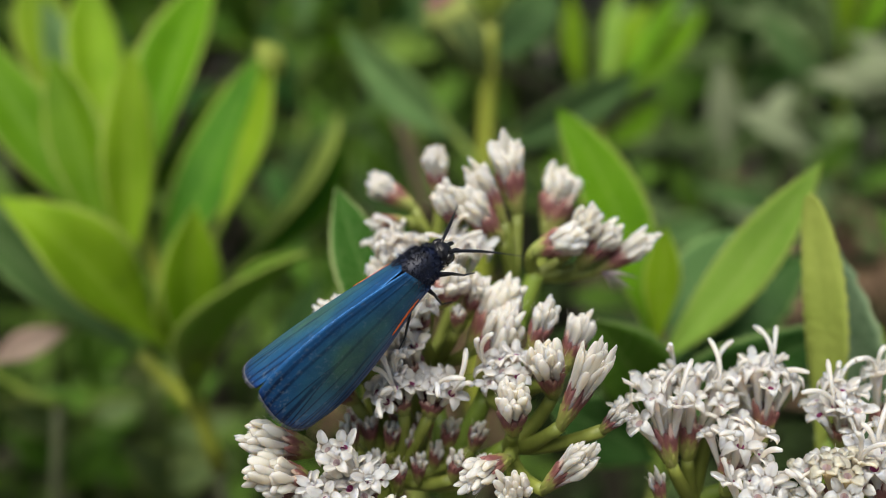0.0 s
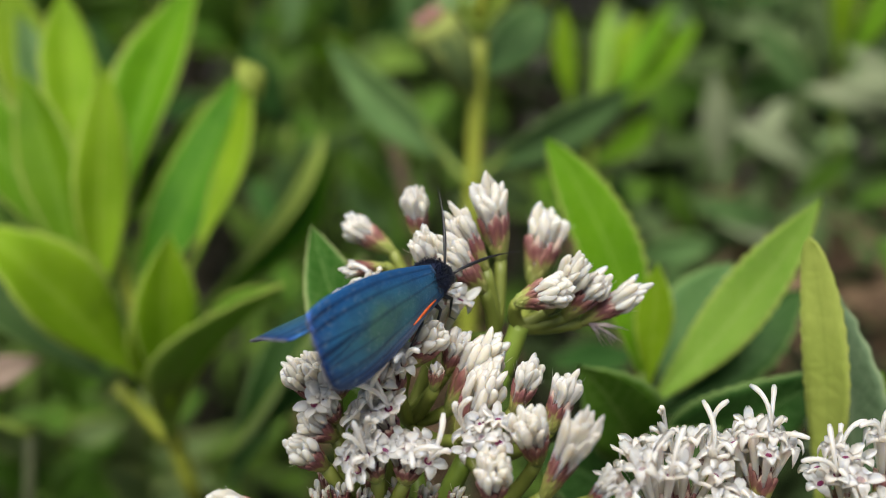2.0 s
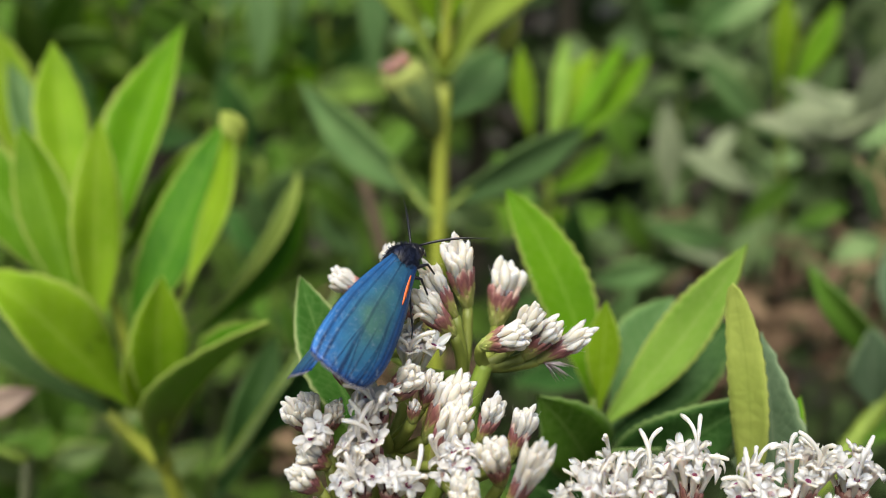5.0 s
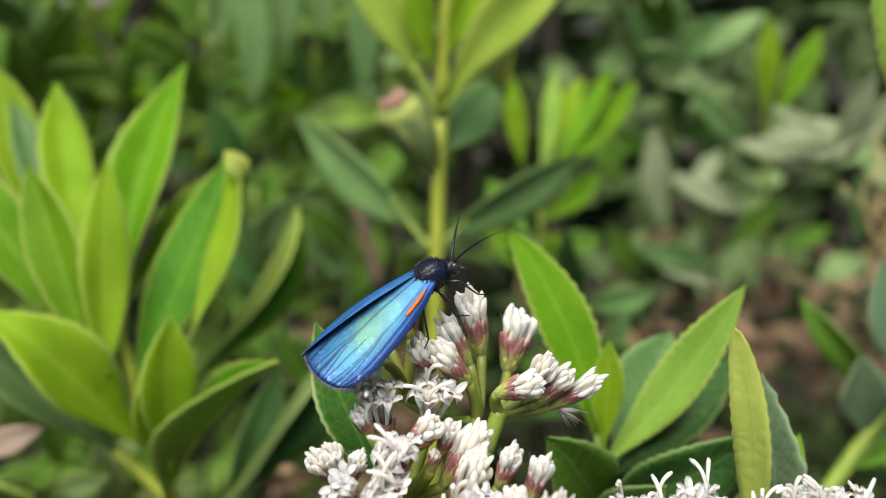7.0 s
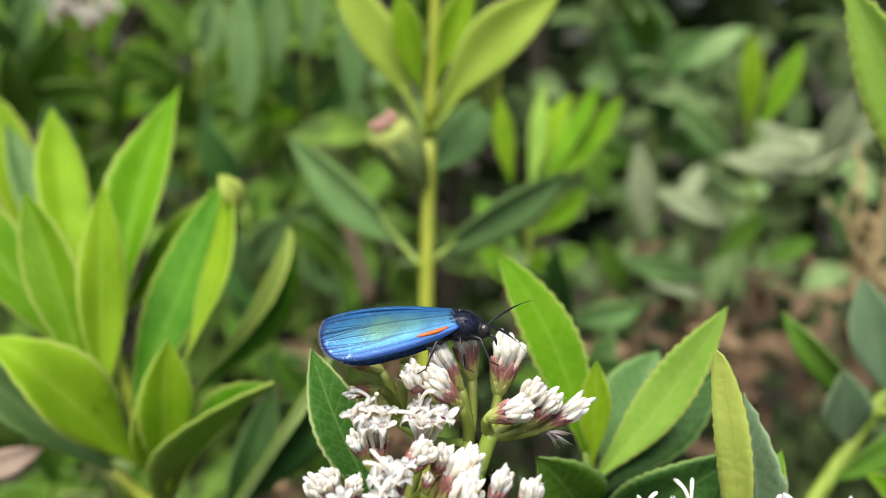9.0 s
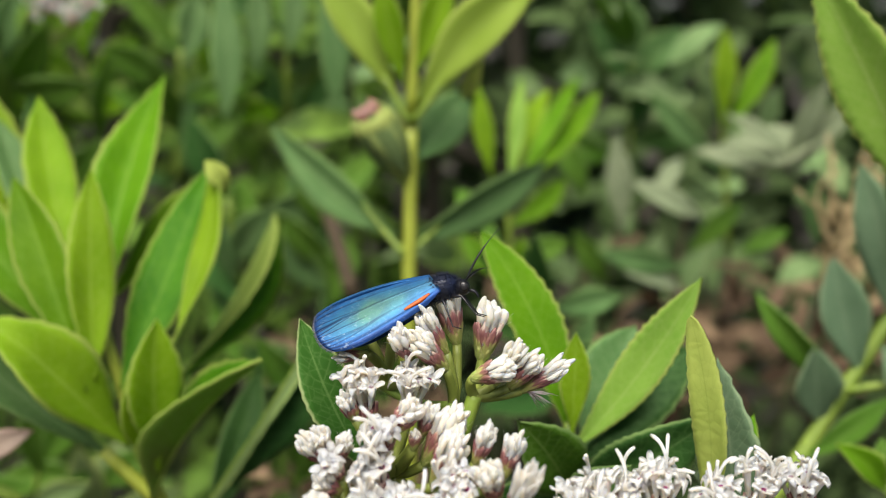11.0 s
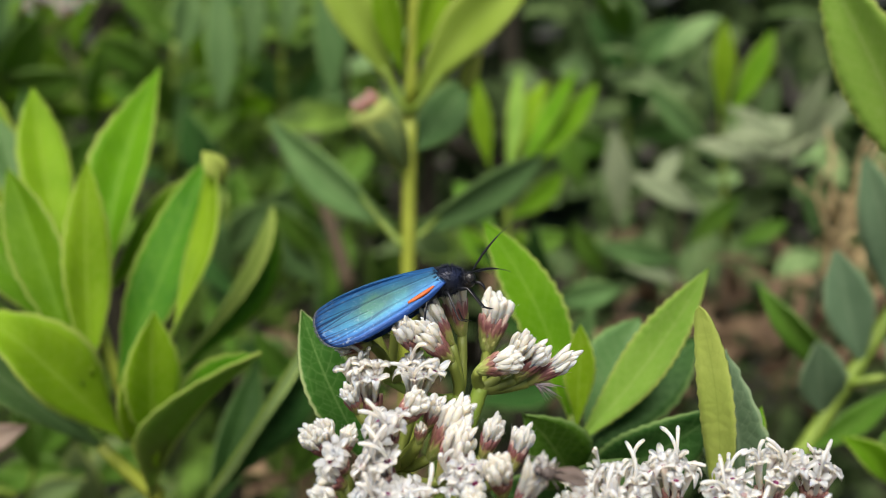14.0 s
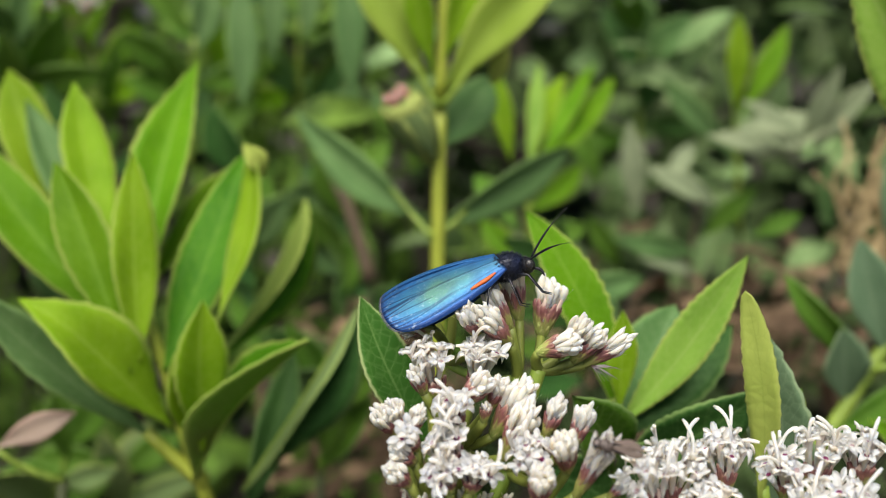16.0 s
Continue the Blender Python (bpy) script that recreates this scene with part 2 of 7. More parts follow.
def wing_material(name, green):
    m = Mat(name, 0.42, 0.5)
    m.b.inputs["Specular IOR Level"].default_value = 0.25
    uv = m.node("SeparateXYZ", (m.node("UVMap").outputs[0],))
    u, w = uv.outputs[0], uv.outputs[1]
    wob = m.math("MULTIPLY", m.math("SUBTRACT", m.noise(160.0, 2.0), 0.5), 0.05)
    lane = m.math("ADD", w, wob)

    def vein(start, slope, first, half):
        """A line across the wing that starts at a share of its length and drifts as it runs outwards."""
        run = m.math("MAXIMUM", m.math("SUBTRACT", u, first), 0.0)
        off = m.math("ABSOLUTE", m.math("SUBTRACT", lane, m.math("MULTIPLY_ADD", run, slope, start)))
        line = m.math("MAXIMUM", m.math("SUBTRACT", 1.0, m.math("MULTIPLY", off, 1 / half)), 0.0)
        return line if first <= 0 else m.math("MULTIPLY", line, m.ramp(u, (first - 0.03, (0, 0, 0)), (first + 0.03, (1, 1, 1))))

    veins = None
    for one in ((0.06, 0.0, 0.0, 0.03), (0.15, -0.03, 0.0, 0.026), (0.27, -0.02, 0.0, 0.03), (0.56, 0.0, 0.0, 0.035), (0.78, 0.03, 0.0, 0.03), (0.91, 0.0, 0.0, 0.028),
                (0.265, -0.18, 0.45, 0.014), (0.26, 0.14, 0.62, 0.013), (0.40, 0.02, 0.60, 0.014), (0.56, -0.26, 0.58, 0.015), (0.56, -0.1, 0.66, 0.014), (0.56, 0.24, 0.52, 0.014)):
        line = vein(*one)
        veins = line if veins is None else m.math("MAXIMUM", veins, line)
    veins = m.math("MINIMUM", m.math("MULTIPLY", veins, 1.5), 1.0)
    patch = m.math("MULTIPLY", m.math("SUBTRACT", 1.0, m.math("ABSOLUTE", m.math("MULTIPLY_ADD", w, 2.1, -0.98))), m.ramp(u, (0.15, (0.35, 0.35, 0.35)), (0.5, (1, 1, 1)), (0.95, (0.25, 0.25, 0.25))))
    patch = m.math("MULTIPLY", patch, m.math("MULTIPLY_ADD", m.noise(170.0, 3.0), 2.0, -0.05))
    base = m.ramp(patch, (0.08, (0.02, 0.11, 0.3)), (0.3, (0.034, 0.15, 0.27)), (0.55, (0.052, 0.172, 0.215)), (0.85, green))
    edge = m.ramp(m.math("MINIMUM", m.math("ADD", w, m.math("MULTIPLY", wob, 0.6)), m.math("MULTIPLY", m.math("SUBTRACT", 1.0, u), 4.0)), (0.04, (1, 1, 1)), (0.24, (0, 0, 0)))
    base = m.mix(m.math("MULTIPLY", edge, 0.85), base, (0.014, 0.045, 0.21))
    base = m.mix(m.math("MULTIPLY", m.ramp(m.noise(420.0, 3.0, None, 0.7), (0.42, (0, 0, 0)), (0.7, (1, 1, 1))), 0.5), base, (0.02, 0.06, 0.14))
    base = m.mix(m.math("MULTIPLY", veins, m.math("MULTIPLY", m.math("MULTIPLY_ADD", m.noise(200.0, 2.0), 0.7, 0.12), m.ramp(u, (0.45, (0.6, 0.6, 0.6)), (0.85, (1.5, 1.5, 1.5))))), base, (0.008, 0.018, 0.06))
    dust = m.math("MULTIPLY", m.ramp(m.noise(2600.0, 3.0, None, 0.7), (0.55, (0, 0, 0)), (0.66, (1, 1, 1))), m.ramp(m.noise(300.0, 2.0), (0.4, (0.2, 0.2, 0.2)), (0.7, (1, 1, 1))))
    base = m.mix(m.math("MULTIPLY", dust, m.ramp(u, (0.4, (0.16, 0.16, 0.16)), (0.95, (0.5, 0.5, 0.5)))), base, (0.3, 0.38, 0.46))
    m.colour(base)
    scales = m.noise(6000.0, 2.0)
    m.bump(m.math("ADD", m.math("MULTIPLY", scales, 0.5), m.math("MULTIPLY", veins, 0.3)), 0.3, 0.0002)
    m.b.inputs["Sheen Weight"].default_value = 0.12
    m.b.inputs["Sheen Tint"].default_value = (0.4, 0.65, 1.0, 1)
    m.b.inputs["Sheen Roughness"].default_value = 0.4
    return m.m


WING = wing_material("blue_wing_scales", (0.072, 0.18, 0.148))


def plain(name, a, b, scale, rough, metal=0.0, relief=0.3):
    m = Mat(name, rough, metal)
    n = m.noise(scale, 3.0)
    m.colour(m.mix(m.ramp(n, (0.3, (0, 0, 0)), (0.7, (1, 1, 1))), a, b))
    m.bump(n, relief, 0.0002)
    return m.m


BLACK = plain("black_chitin", (0.003, 0.0035, 0.006), (0.009, 0.01, 0.016), 2000.0, 0.4)
FUR = plain("blue_black_fur", (0.002, 0.003, 0.007), (0.005, 0.012, 0.045), 700.0, 0.5)
EYE_DARK = plain("dark_eye", (0.01, 0.01, 0.012), (0.03, 0.028, 0.028), 5000.0, 0.15)
ORANGE = plain("orange_scales", (0.52, 0.085, 0.015), (0.68, 0.15, 0.03), 3000.0, 0.55)
FRINGE = plain("grey_fringe", (0.05, 0.055, 0.09), (0.16, 0.17, 0.22), 3000.0, 0.7)
FLY_BODY = plain("grey_brown_fly", (0.045, 0.035, 0.032), (0.14, 0.11, 0.10), 1500.0, 0.6)
SOIL = plain("soil", (0.016, 0.013, 0.008), (0.05, 0.041, 0.025), 14.0, 0.9, 0.0, 0.8)


def fly_wing_material():
    m = Mat("smoky_wing", 0.25)
    m.colour((0.17, 0.13, 0.11))
    m.b.inputs["Alpha"].default_value = 0.78
    m.bump(m.noise(1500.0, 2.0), 0.2, 0.0001)
    return m.m


FLY_WING = fly_wing_material()

# ---- building blocks; plan lengths in millimetres ----
MM = 0.001


def V(p):
    return Vector(p) * MM


GROWING = []


def empty(name, at, label, category, group="", kind=""):
    ob = new(name)
    ob.location = at
    ob.empty_display_size = 0.01
    if category in ("plant shoot", "flower cluster", "leaf", "twig"):
        GROWING.append(ob)
    return tagged(ob, label, category, group, kind)


def part(name, bm, material, parent, label="", at=None, smooth=True):
    """Links a bmesh as one mesh object under its thing."""
    me = bpy.data.meshes.new(name)
    bm.to_mesh(me)
    bm.free()
    for poly in me.polygons:
        poly.use_smooth = smooth
    for one in material if isinstance(material, (tuple, list)) else (material,):
        me.materials.append(one)
    ob = new(name, me)
    ob.parent = parent
    if at is not None:
        ob.location = at
    return tagged(ob, label)


def shared(name, me, parent, m):
    ob = new(name, me)
    ob.parent = parent
    ob.matrix_basis = m
    return ob


def ring_tube(bm, points, radii, sides=8, mat=0):
    """A round tube along points, closed at both ends."""
    rings = []
    n = len(points)
    up = Vector((0.31, 0.22, 0.92))
    for i, (p, r) in enumerate(zip(points, radii)):
        d = (points[min(i + 1, n - 1)] - points[max(i - 1, 0)]).normalized()
        a = d.cross(up)
        a = (a if a.length > 0.05 else d.cross(Vector((1, 0, 0)))).normalized()
        b = d.cross(a)
        rings.append([bm.verts.new(p + (a * math.cos(k * math.tau / sides) + b * math.sin(k * math.tau / sides)) * r) for k in range(sides)])
    for r0, r1 in zip(rings, rings[1:]):
        for k in range(sides):
            bm.faces.new((r0[k], r0[(k + 1) % sides], r1[(k + 1) % sides], r1[k])).material_index = mat
    bm.faces.new(rings[0][::-1]).material_index = mat
    bm.faces.new(rings[-1]).material_index = mat


def curve_points(a, b, c, n=8):
    """n + 1 points on a bow from a to c that leans towards b."""
    return [a * (1 - s) ** 2 + b * 2 * s * (1 - s) + c * s * s for s in (i / n for i in range(n + 1))]


def tube(name, points, r0, r1, material, parent, origin, label="", sides=8):
    bm = bmesh.new()
    n = len(points) - 1
    ring_tube(bm, [p - origin for p in points], [r0 + (r1 - r0) * i / n for i in range(n + 1)], sides)
    return part(name, bm, material, parent, label)


def leaf_outline(v, widest, point):
    """Half width along the blade, 1 at its widest."""
    p = math.log(0.5) / math.log(widest)
    return max(0.0, math.sin(math.pi * min(1.0, v ** p))) ** (1.2 if v < widest else point)


def blade(bm, base, tip, width, face, bend, fold, widest, teeth, rows, cols, seed, curl=0.0, thick=0.00022, point=1.0, under=0, skew=None):
    """A leaf blade with two sides and a rim, folded along its midrib and bowed."""
    rnd = random.Random(seed)
    axis = tip - base
    length = axis.length
    axis.normalize()
    n = (face - axis * face.dot(axis)).normalized()
    side = axis.cross(n)
    uvs = bm.loops.layers.uv.verify()
    f = radians(fold)
    phase, wavy, sway = rnd.uniform(0, 6.3), rnd.uniform(0.01, 0.035), rnd.uniform(-0.05, 0.05)
    skew = sway if skew is None else skew

    def centre(v):
        return base + axis * length * v + n * length * (bend * 4 * v * (1 - v) - curl * max(0.0, v - 0.7) ** 2 * 6) + side * length * skew * 4 * v * (1 - v)

    top, low = [], []
    for i in range(rows + 1):
        v = i / rows
        half = width * 0.5 * leaf_outline(v, widest, point) + width * 0.035 * (1 - v)
        a, b = [], []
        for j in range(-cols, cols + 1):
            u = j / cols
            w = half
            if abs(j) == cols and teeth:
                w += width * teeth * ((1, -0.5, -0.15)[i % 3] + 0.5 * math.sin(i * 2.3 + phase)) * (0.15 < v < 0.97)
            lift = abs(u) * w * math.sin(f) + length * wavy * u * u * math.sin(9 * v + phase + (2 if u > 0 else 0)) * 0.6
            p = centre(v) + side * u * w * math.cos(f) + n * lift
            a.append(bm.verts.new(p + n * thick))
            b.append(bm.verts.new(p - n * thick))
        top.append(a)
        low.append(b)
    k = 2 * cols

    def quad(vs, places, slot=0):
        fc = bm.faces.new(vs)
        fc.material_index = slot
        for loop, q in zip(fc.loops, places):
            loop[uvs].uv = q

    for i in range(rows):
        v0, v1 = i / rows, (i + 1) / rows
        for j in range(k):
            u0, u1 = j / k, (j + 1) / k
            quad((top[i][j], top[i][j + 1], top[i + 1][j + 1], top[i + 1][j]), ((u0, v0), (u1, v0), (u1, v1), (u0, v1)))
            quad((low[i][j + 1], low[i][j], low[i + 1][j], low[i + 1][j + 1]), ((u1, v0), (u0, v0), (u0, v1), (u1, v1)), under)
        for j, u in ((0, 0.0), (k, 1.0)):
            vs = (top[i][j], top[i + 1][j], low[i + 1][j], low[i][j])
            quad(vs if j == 0 else vs[::-1], ((u, v0), (u, v1), (u, v1), (u, v0)) if j == 0 else ((u, v0), (u, v1), (u, v1), (u, v0)))
    quad(low[0] + top[0][::-1], [(0.5, 0.0)] * (2 * (k + 1)))
    quad(top[rows] + low[rows][::-1], [(0.5, 1.0)] * (2 * (k + 1)))
    return [centre(i / 10) - n * thick for i in range(10)], [centre(i / 10) + n * thick for i in range(10)]


SEED = [0]


def leaf(shoot, base, tip, width, face, bend=0.0, fold=20, mat=None, widest=0.55, teeth=0.012, rows=30, curl=0.0, rib=True, label="", point=1.0, skew=None):
    """A leaf of a shoot from its base to its tip, with its midrib."""
    SEED[0] += 1
    b, t = V(base), V(tip)
    bm = bmesh.new()
    under, _ = blade(bm, Vector(), t - b, width * MM, Vector(face), bend, fold, widest, teeth, rows, 3, int(abs(base[0]) * 10 + abs(tip[2]) * 10), curl, 0.00022, point, 1, skew)
    ob = part("leaf", bm, (mat, UNDER_DARK if mat in (MID, DEEP, BLUE, TEAL) else UNDER if mat in (GREEN, LIME, RIMMED, SOFT) else mat), shoot, label, b - shoot.location)
    if rib:
        bm = bmesh.new()
        r = min(0.00055, width * MM * 0.03)
        ring_tube(bm, under, [r * (1 - 0.075 * i) for i in range(10)], 6)
        part("midrib", bm, STEM, ob)
    return ob


# ---- floret meshes, shared by all flower heads; unit: millimetre ----
def mesh_of(name, bm, *materials):
    me = bpy.data.meshes.new(name)
    bm.to_mesh(me)
    bm.free()
    for poly in me.polygons:
        poly.use_smooth = True
    for one in materials:
        me.materials.append(one)
    return me


def bud_floret(seed, material, tip):
    """A closed floret: a thin tube that swells to a rounded club."""
    rnd = random.Random(seed)
    bm = bmesh.new()
    prof = [(0.0, 0.24), (0.4, 0.3), (0.58, 0.37), (0.7, 0.45), (0.8, 0.55), (0.88, 0.57), (0.945, 0.48), (0.985, 0.26)]
    sway = rnd.uniform(-0.22, 0.22)
    ring_tube(bm, [Vector((sway * z * z, 0, z)) * MM for z, r in prof], [r * tip * MM for z, r in prof], 8)
    for fc in bm.faces:
        fc.material_index = 1 if fc.calc_center_median().z < 0.46 * MM else 0
    return mesh_of("bud_floret", bm, material, TUBE)


def lathe(bm, profile, sides):
    """A turned shape about z from (height, radius, material) rings."""
    rings = [[bm.verts.new(Vector((r * math.cos(k * math.tau / sides), r * math.sin(k * math.tau / sides), z)) * MM) for k in range(sides)] for z, r, mat in profile]
    for (z, r, mat), r0, r1 in zip(profile[1:], rings, rings[1:]):
        for k in range(sides):
            bm.faces.new((r0[k], r0[(k + 1) % sides], r1[(k + 1) % sides], r1[k])).material_index = mat


def star_floret(seed, material, throat):
    """An open floret: a trumpet with five pointed lobes round a hollow, tinted throat."""
    rnd = random.Random(seed)
    bm = bmesh.new()
    lathe(bm, ((0.0, 0.2, 2), (0.9, 0.25, 2), (1.7, 0.36, 0), (2.5, 0.48, 0), (2.9, 0.6, 0), (3.0, 0.64, 0), (2.96, 0.52, 0), (2.82, 0.36, 0), (2.6, 0.2, 1), (2.4, 0.1, 1), (2.2, 0.02, 1)), 10)
    for k in range(5):
        a = k * math.tau / 5 + rnd.uniform(-0.18, 0.18)
        lift = rnd.uniform(-0.7, 0.6)
        ln = rnd.uniform(0.9, 1.3)
        sway = rnd.uniform(-0.25, 0.25)
        out, side = Vector((math.cos(a), math.sin(a), 0)), Vector((-math.sin(a), math.cos(a), 0))
        rows = []
        for s, w, h in ((0.0, 0.42, 0.0), (0.3, 0.51, 0.13), (0.62, 0.45, 0.17), (0.88, 0.24, 0.08), (1.0, 0.08, 0.0)):
            c = out * (0.5 + s * ln) + side * sway * s * s + Vector((0, 0, 2.95 + lift * s * s + h))
            rows.append([bm.verts.new((c + side * w * q - Vector((0, 0, -0.1 * abs(q) + 0.16 * e))) * MM) for e in (0, 1) for q in (-1, 0, 1)])
        for r0, r1 in zip(rows, rows[1:]):
            for i, j in ((0, 1), (1, 2)):
                bm.faces.new((r0[i], r0[j], r1[j], r1[i]))
                bm.faces.new((r0[j + 3], r0[i + 3], r1[i + 3], r1[j + 3]))
            bm.faces.new((r0[3], r0[0], r1[0], r1[3]))
            bm.faces.new((r0[2], r0[5], r1[5], r1[2]))
        bm.faces.new((rows[-1][0], rows[-1][1], rows[-1][2], rows[-1][5], rows[-1][4], rows[-1][3]))
    return mesh_of("star_floret", bm, material, throat, TUBE)


def style_mesh(seed):
    """A long pale style that curls outwards."""
    rnd = random.Random(seed)
    bm = bmesh.new()
    out, back = rnd.uniform(0.8, 3.0), rnd.uniform(-1.2, 1.2)
    pts = curve_points(Vector((0, 0, 0)), Vector((0.2, 0, 2.6)), Vector((out, rnd.uniform(-0.8, 0.8), 2.2 + back)), 9)
    ring_tube(bm, [p * MM for p in pts], [(0.15 + 0.012 * i) * MM for i in range(9)] + [0.16 * MM], 6)
    return mesh_of("style", bm, WHITE)


BUDS = [bud_floret(i, CREAM if i % 3 == 0 else WHITE, 1.0) for i in range(5)]
STARS = [star_floret(i, WHITE, THROAT if i < 4 else BLUSH) for i in range(6)]
OLD_STARS = [star_floret(i + 9, FADED if i % 2 else CREAM, BLUSH) for i in range(4)]
STYLES = [style_mesh(i) for i in range(7)]


def involucre(height, radius, rnd):
    """The cup of overlapping bracts under the florets."""
    bm = bmesh.new()
    uvs = bm.loops.layers.uv.verify()
    tiers = ((0.0, 0.42, 6), (0.04, 0.62, 8), (0.1, 0.82, 9), (0.16, 1.0, 10))
    for z0, z1, count in tiers:
        for k in range(count):
            a = (k + rnd.uniform(-0.2, 0.2)) * math.tau / count + z0 * 7
            out, side = Vector((math.cos(a), math.sin(a), 0)), Vector((-math.sin(a), math.cos(a), 0))
            top = z1 * rnd.uniform(0.85, 1.12)
            rows = []
            for s in (0.0, 0.3, 0.62, 0.86, 1.0):
                z = (z0 + (top - z0) * s) * height
                q = z / height
                r = radius * (0.28 + 0.70 * min(1.0, q * 1.25) ** 0.75) * (1.0 - 0.10 * z0) + 0.06 * MM * (1 - z1)
                w = radius * 0.46 * (1.0 - s ** 3 * 0.95) * (0.55 + 0.45 * min(1, s * 2.5))
                flare = 0.05 * radius * s ** 3
                rows.append((s, q, [bm.verts.new(out * (r + flare - 0.16 * radius * abs(j)) * (1 - 0.10 * e) + side * w * j + Vector((0, 0, z))) for e in (0, 1) for j in (-1, 0, 1)]))
            for (s0, q0, r0), (s1, q1, r1) in zip(rows, rows[1:]):
                for i, j in ((0, 1), (1, 2)):
                    for vs in ((r0[i], r0[j], r1[j], r1[i]), (r0[j + 3], r0[i + 3], r1[i + 3], r1[j + 3])):
                        fc = bm.faces.new(vs)
                        for loop, q, x in zip(fc.loops, (q0, q0, q1, q1), (i, j, j, i) if vs[0] is r0[i] else (j, i, i, j)):
                            loop[uvs].uv = (x / 2, q)
                for vs in ((r0[3], r0[0], r1[0], r1[3]), (r0[2], r0[5], r1[5], r1[2])):
                    fc = bm.faces.new(vs)
                    for loop, q in zip(fc.loops, (q0, q0, q1, q1)):
                        loop[uvs].uv = (0.5, q)
    # the core that the bracts close round
    prof = [(0.0, 0.26), (0.15, 0.42), (0.4, 0.66), (0.8, 0.84)]
    before = set(bm.faces)
    ring_tube(bm, [Vector((0, 0, z * height)) for z, r in prof], [r * radius for z, r in prof], 10)
    for fc in set(bm.faces) - before:
        for loop in fc.loops:
            loop[uvs].uv = (0.5, loop.vert.co.z / height)
    return bm


def flower_head(cluster, base, tip, width, kind, node):
    """One flower head on its stalk: bracts, and florets that are closed ('bud'), opening ('mixed'), open ('open', or 'trumpet' with long tubes) or fading ('old')."""
    SEED[0] += 1
    rnd = random.Random(SEED[0] * 7 + 1)
    b, t, nd = V(base), V(tip), V(node)
    axis = (t - b).normalized()
    length, radius = (t - b).length, width * MM / 2
    turn = axis.to_track_quat("Z", "X").to_matrix().to_4x4()
    at = b - cluster.location
    cup = length * {"bud": 0.64, "mixed": 0.58, "open": 0.5, "old": 0.5, "green": 0.8, "trumpet": 0.4}[kind]
    bm = involucre(cup, radius * (0.88 if kind != "open" else 0.74), rnd)
    head = part("flower_head", bm, BRACT, cluster)
    head.matrix_basis = Matrix.Translation(at) @ turn @ Matrix.Rotation(rnd.uniform(0, 6.3), 4, "Z")
    count = {"bud": 19, "mixed": 14, "open": 8, "old": 9, "green": 6, "trumpet": 9}[kind]
    for i in range(count):
        s = math.sqrt((i + 0.4) / count)
        a = i * 2.39996
        r = radius * 0.72 * s
        out = Vector((math.cos(a), math.sin(a), 0))
        opened = kind in ("open", "old", "trumpet") or (kind == "mixed" and i < 3)
        tilt = s * (0.38 if kind == "trumpet" else 0.5 if opened else 0.15) + rnd.uniform(-0.05, 0.05)
        foot = Vector((r * 0.55 * out.x, r * 0.55 * out.y, cup * 0.45))
        direction = (Vector((0, 0, math.cos(tilt))) + out * math.sin(tilt)).normalized()
        reach = (length * (1.0 + 0.1 * rnd.uniform(-1, 1)) - cup * 0.45) * (1 - 0.2 * s * s)
        spin = Matrix.Rotation(rnd.uniform(0, 6.3), 4, "Z")
        q = direction.to_track_quat("Z", "X").to_matrix().to_4x4()
        if opened:
            me = rnd.choice(OLD_STARS if kind == "old" else STARS)
            k = rnd.uniform(0.7, 0.95)
            z = max(0.2, reach / MM / 3.0)
            m = Matrix.Translation(foot) @ q @ spin @ Matrix.Diagonal((k, k, z, 1))
            shared("floret", me, head, m)
            if rnd.random() < (0.3 if kind == "trumpet" else 0.22):
                for e in range(2):
                    g = direction.copy()
                    m = Matrix.Translation(foot + g * reach * 0.92) @ q @ Matrix.Rotation(rnd.uniform(0, 6.3), 4, "Z") @ Matrix.Diagonal((1.0, 1.0, 1.0, 1))
                    shared("style", rnd.choice(STYLES), head, m)
        else:
            k = radius / MM * (0.51 if kind != "green" else 0.5) * rnd.uniform(0.88, 1.08)
            foot = Vector((r * 0.74 * out.x, r * 0.74 * out.y, cup * 0.45))
            m = Matrix.Translation(foot) @ q @ spin @ Matrix.Diagonal((k, k, reach / MM, 1))
            shared("bud_floret", rnd.choice(BUDS), head, m)
    bm = bmesh.new()
    for i in range(10):
        a = rnd.uniform(0, math.tau)
        out = Vector((math.cos(a), math.sin(a), 0))
        z = length * rnd.uniform(0.72, 1.0)
        root = out * radius * 0.5 + Vector((0, 0, cup * 0.95))
        end = out * radius * rnd.uniform(0.85, 1.3) + Vector((0, 0, z))
        ring_tube(bm, [root, root.lerp(end, 0.5) + out * 0.05 * radius, end], [0.028 * MM, 0.022 * MM, 0.01 * MM], 3)
    part("pappus", bm, CREAM, head, "fine pale bristles")
    bow = nd.lerp(b, 0.55) - axis * (b - nd).length * 0.28
    pts = [p - cluster.location for p in curve_points(nd, bow, b + axis * 0.2 * MM, 7)]
    bm = bmesh.new()
    ring_tube(bm, pts, [0.7 * MM - 0.02 * MM * i for i in range(8)], 7)
    part("stalk", bm, STALK, cluster)
    return head


def branch(cluster, a, bow, b, r0, r1, material=None):
    tube("branch", curve_points(V(a), V(bow), V(b), 9), r0 * MM, r1 * MM, material or STEM, cluster, cluster.location, "", 9)




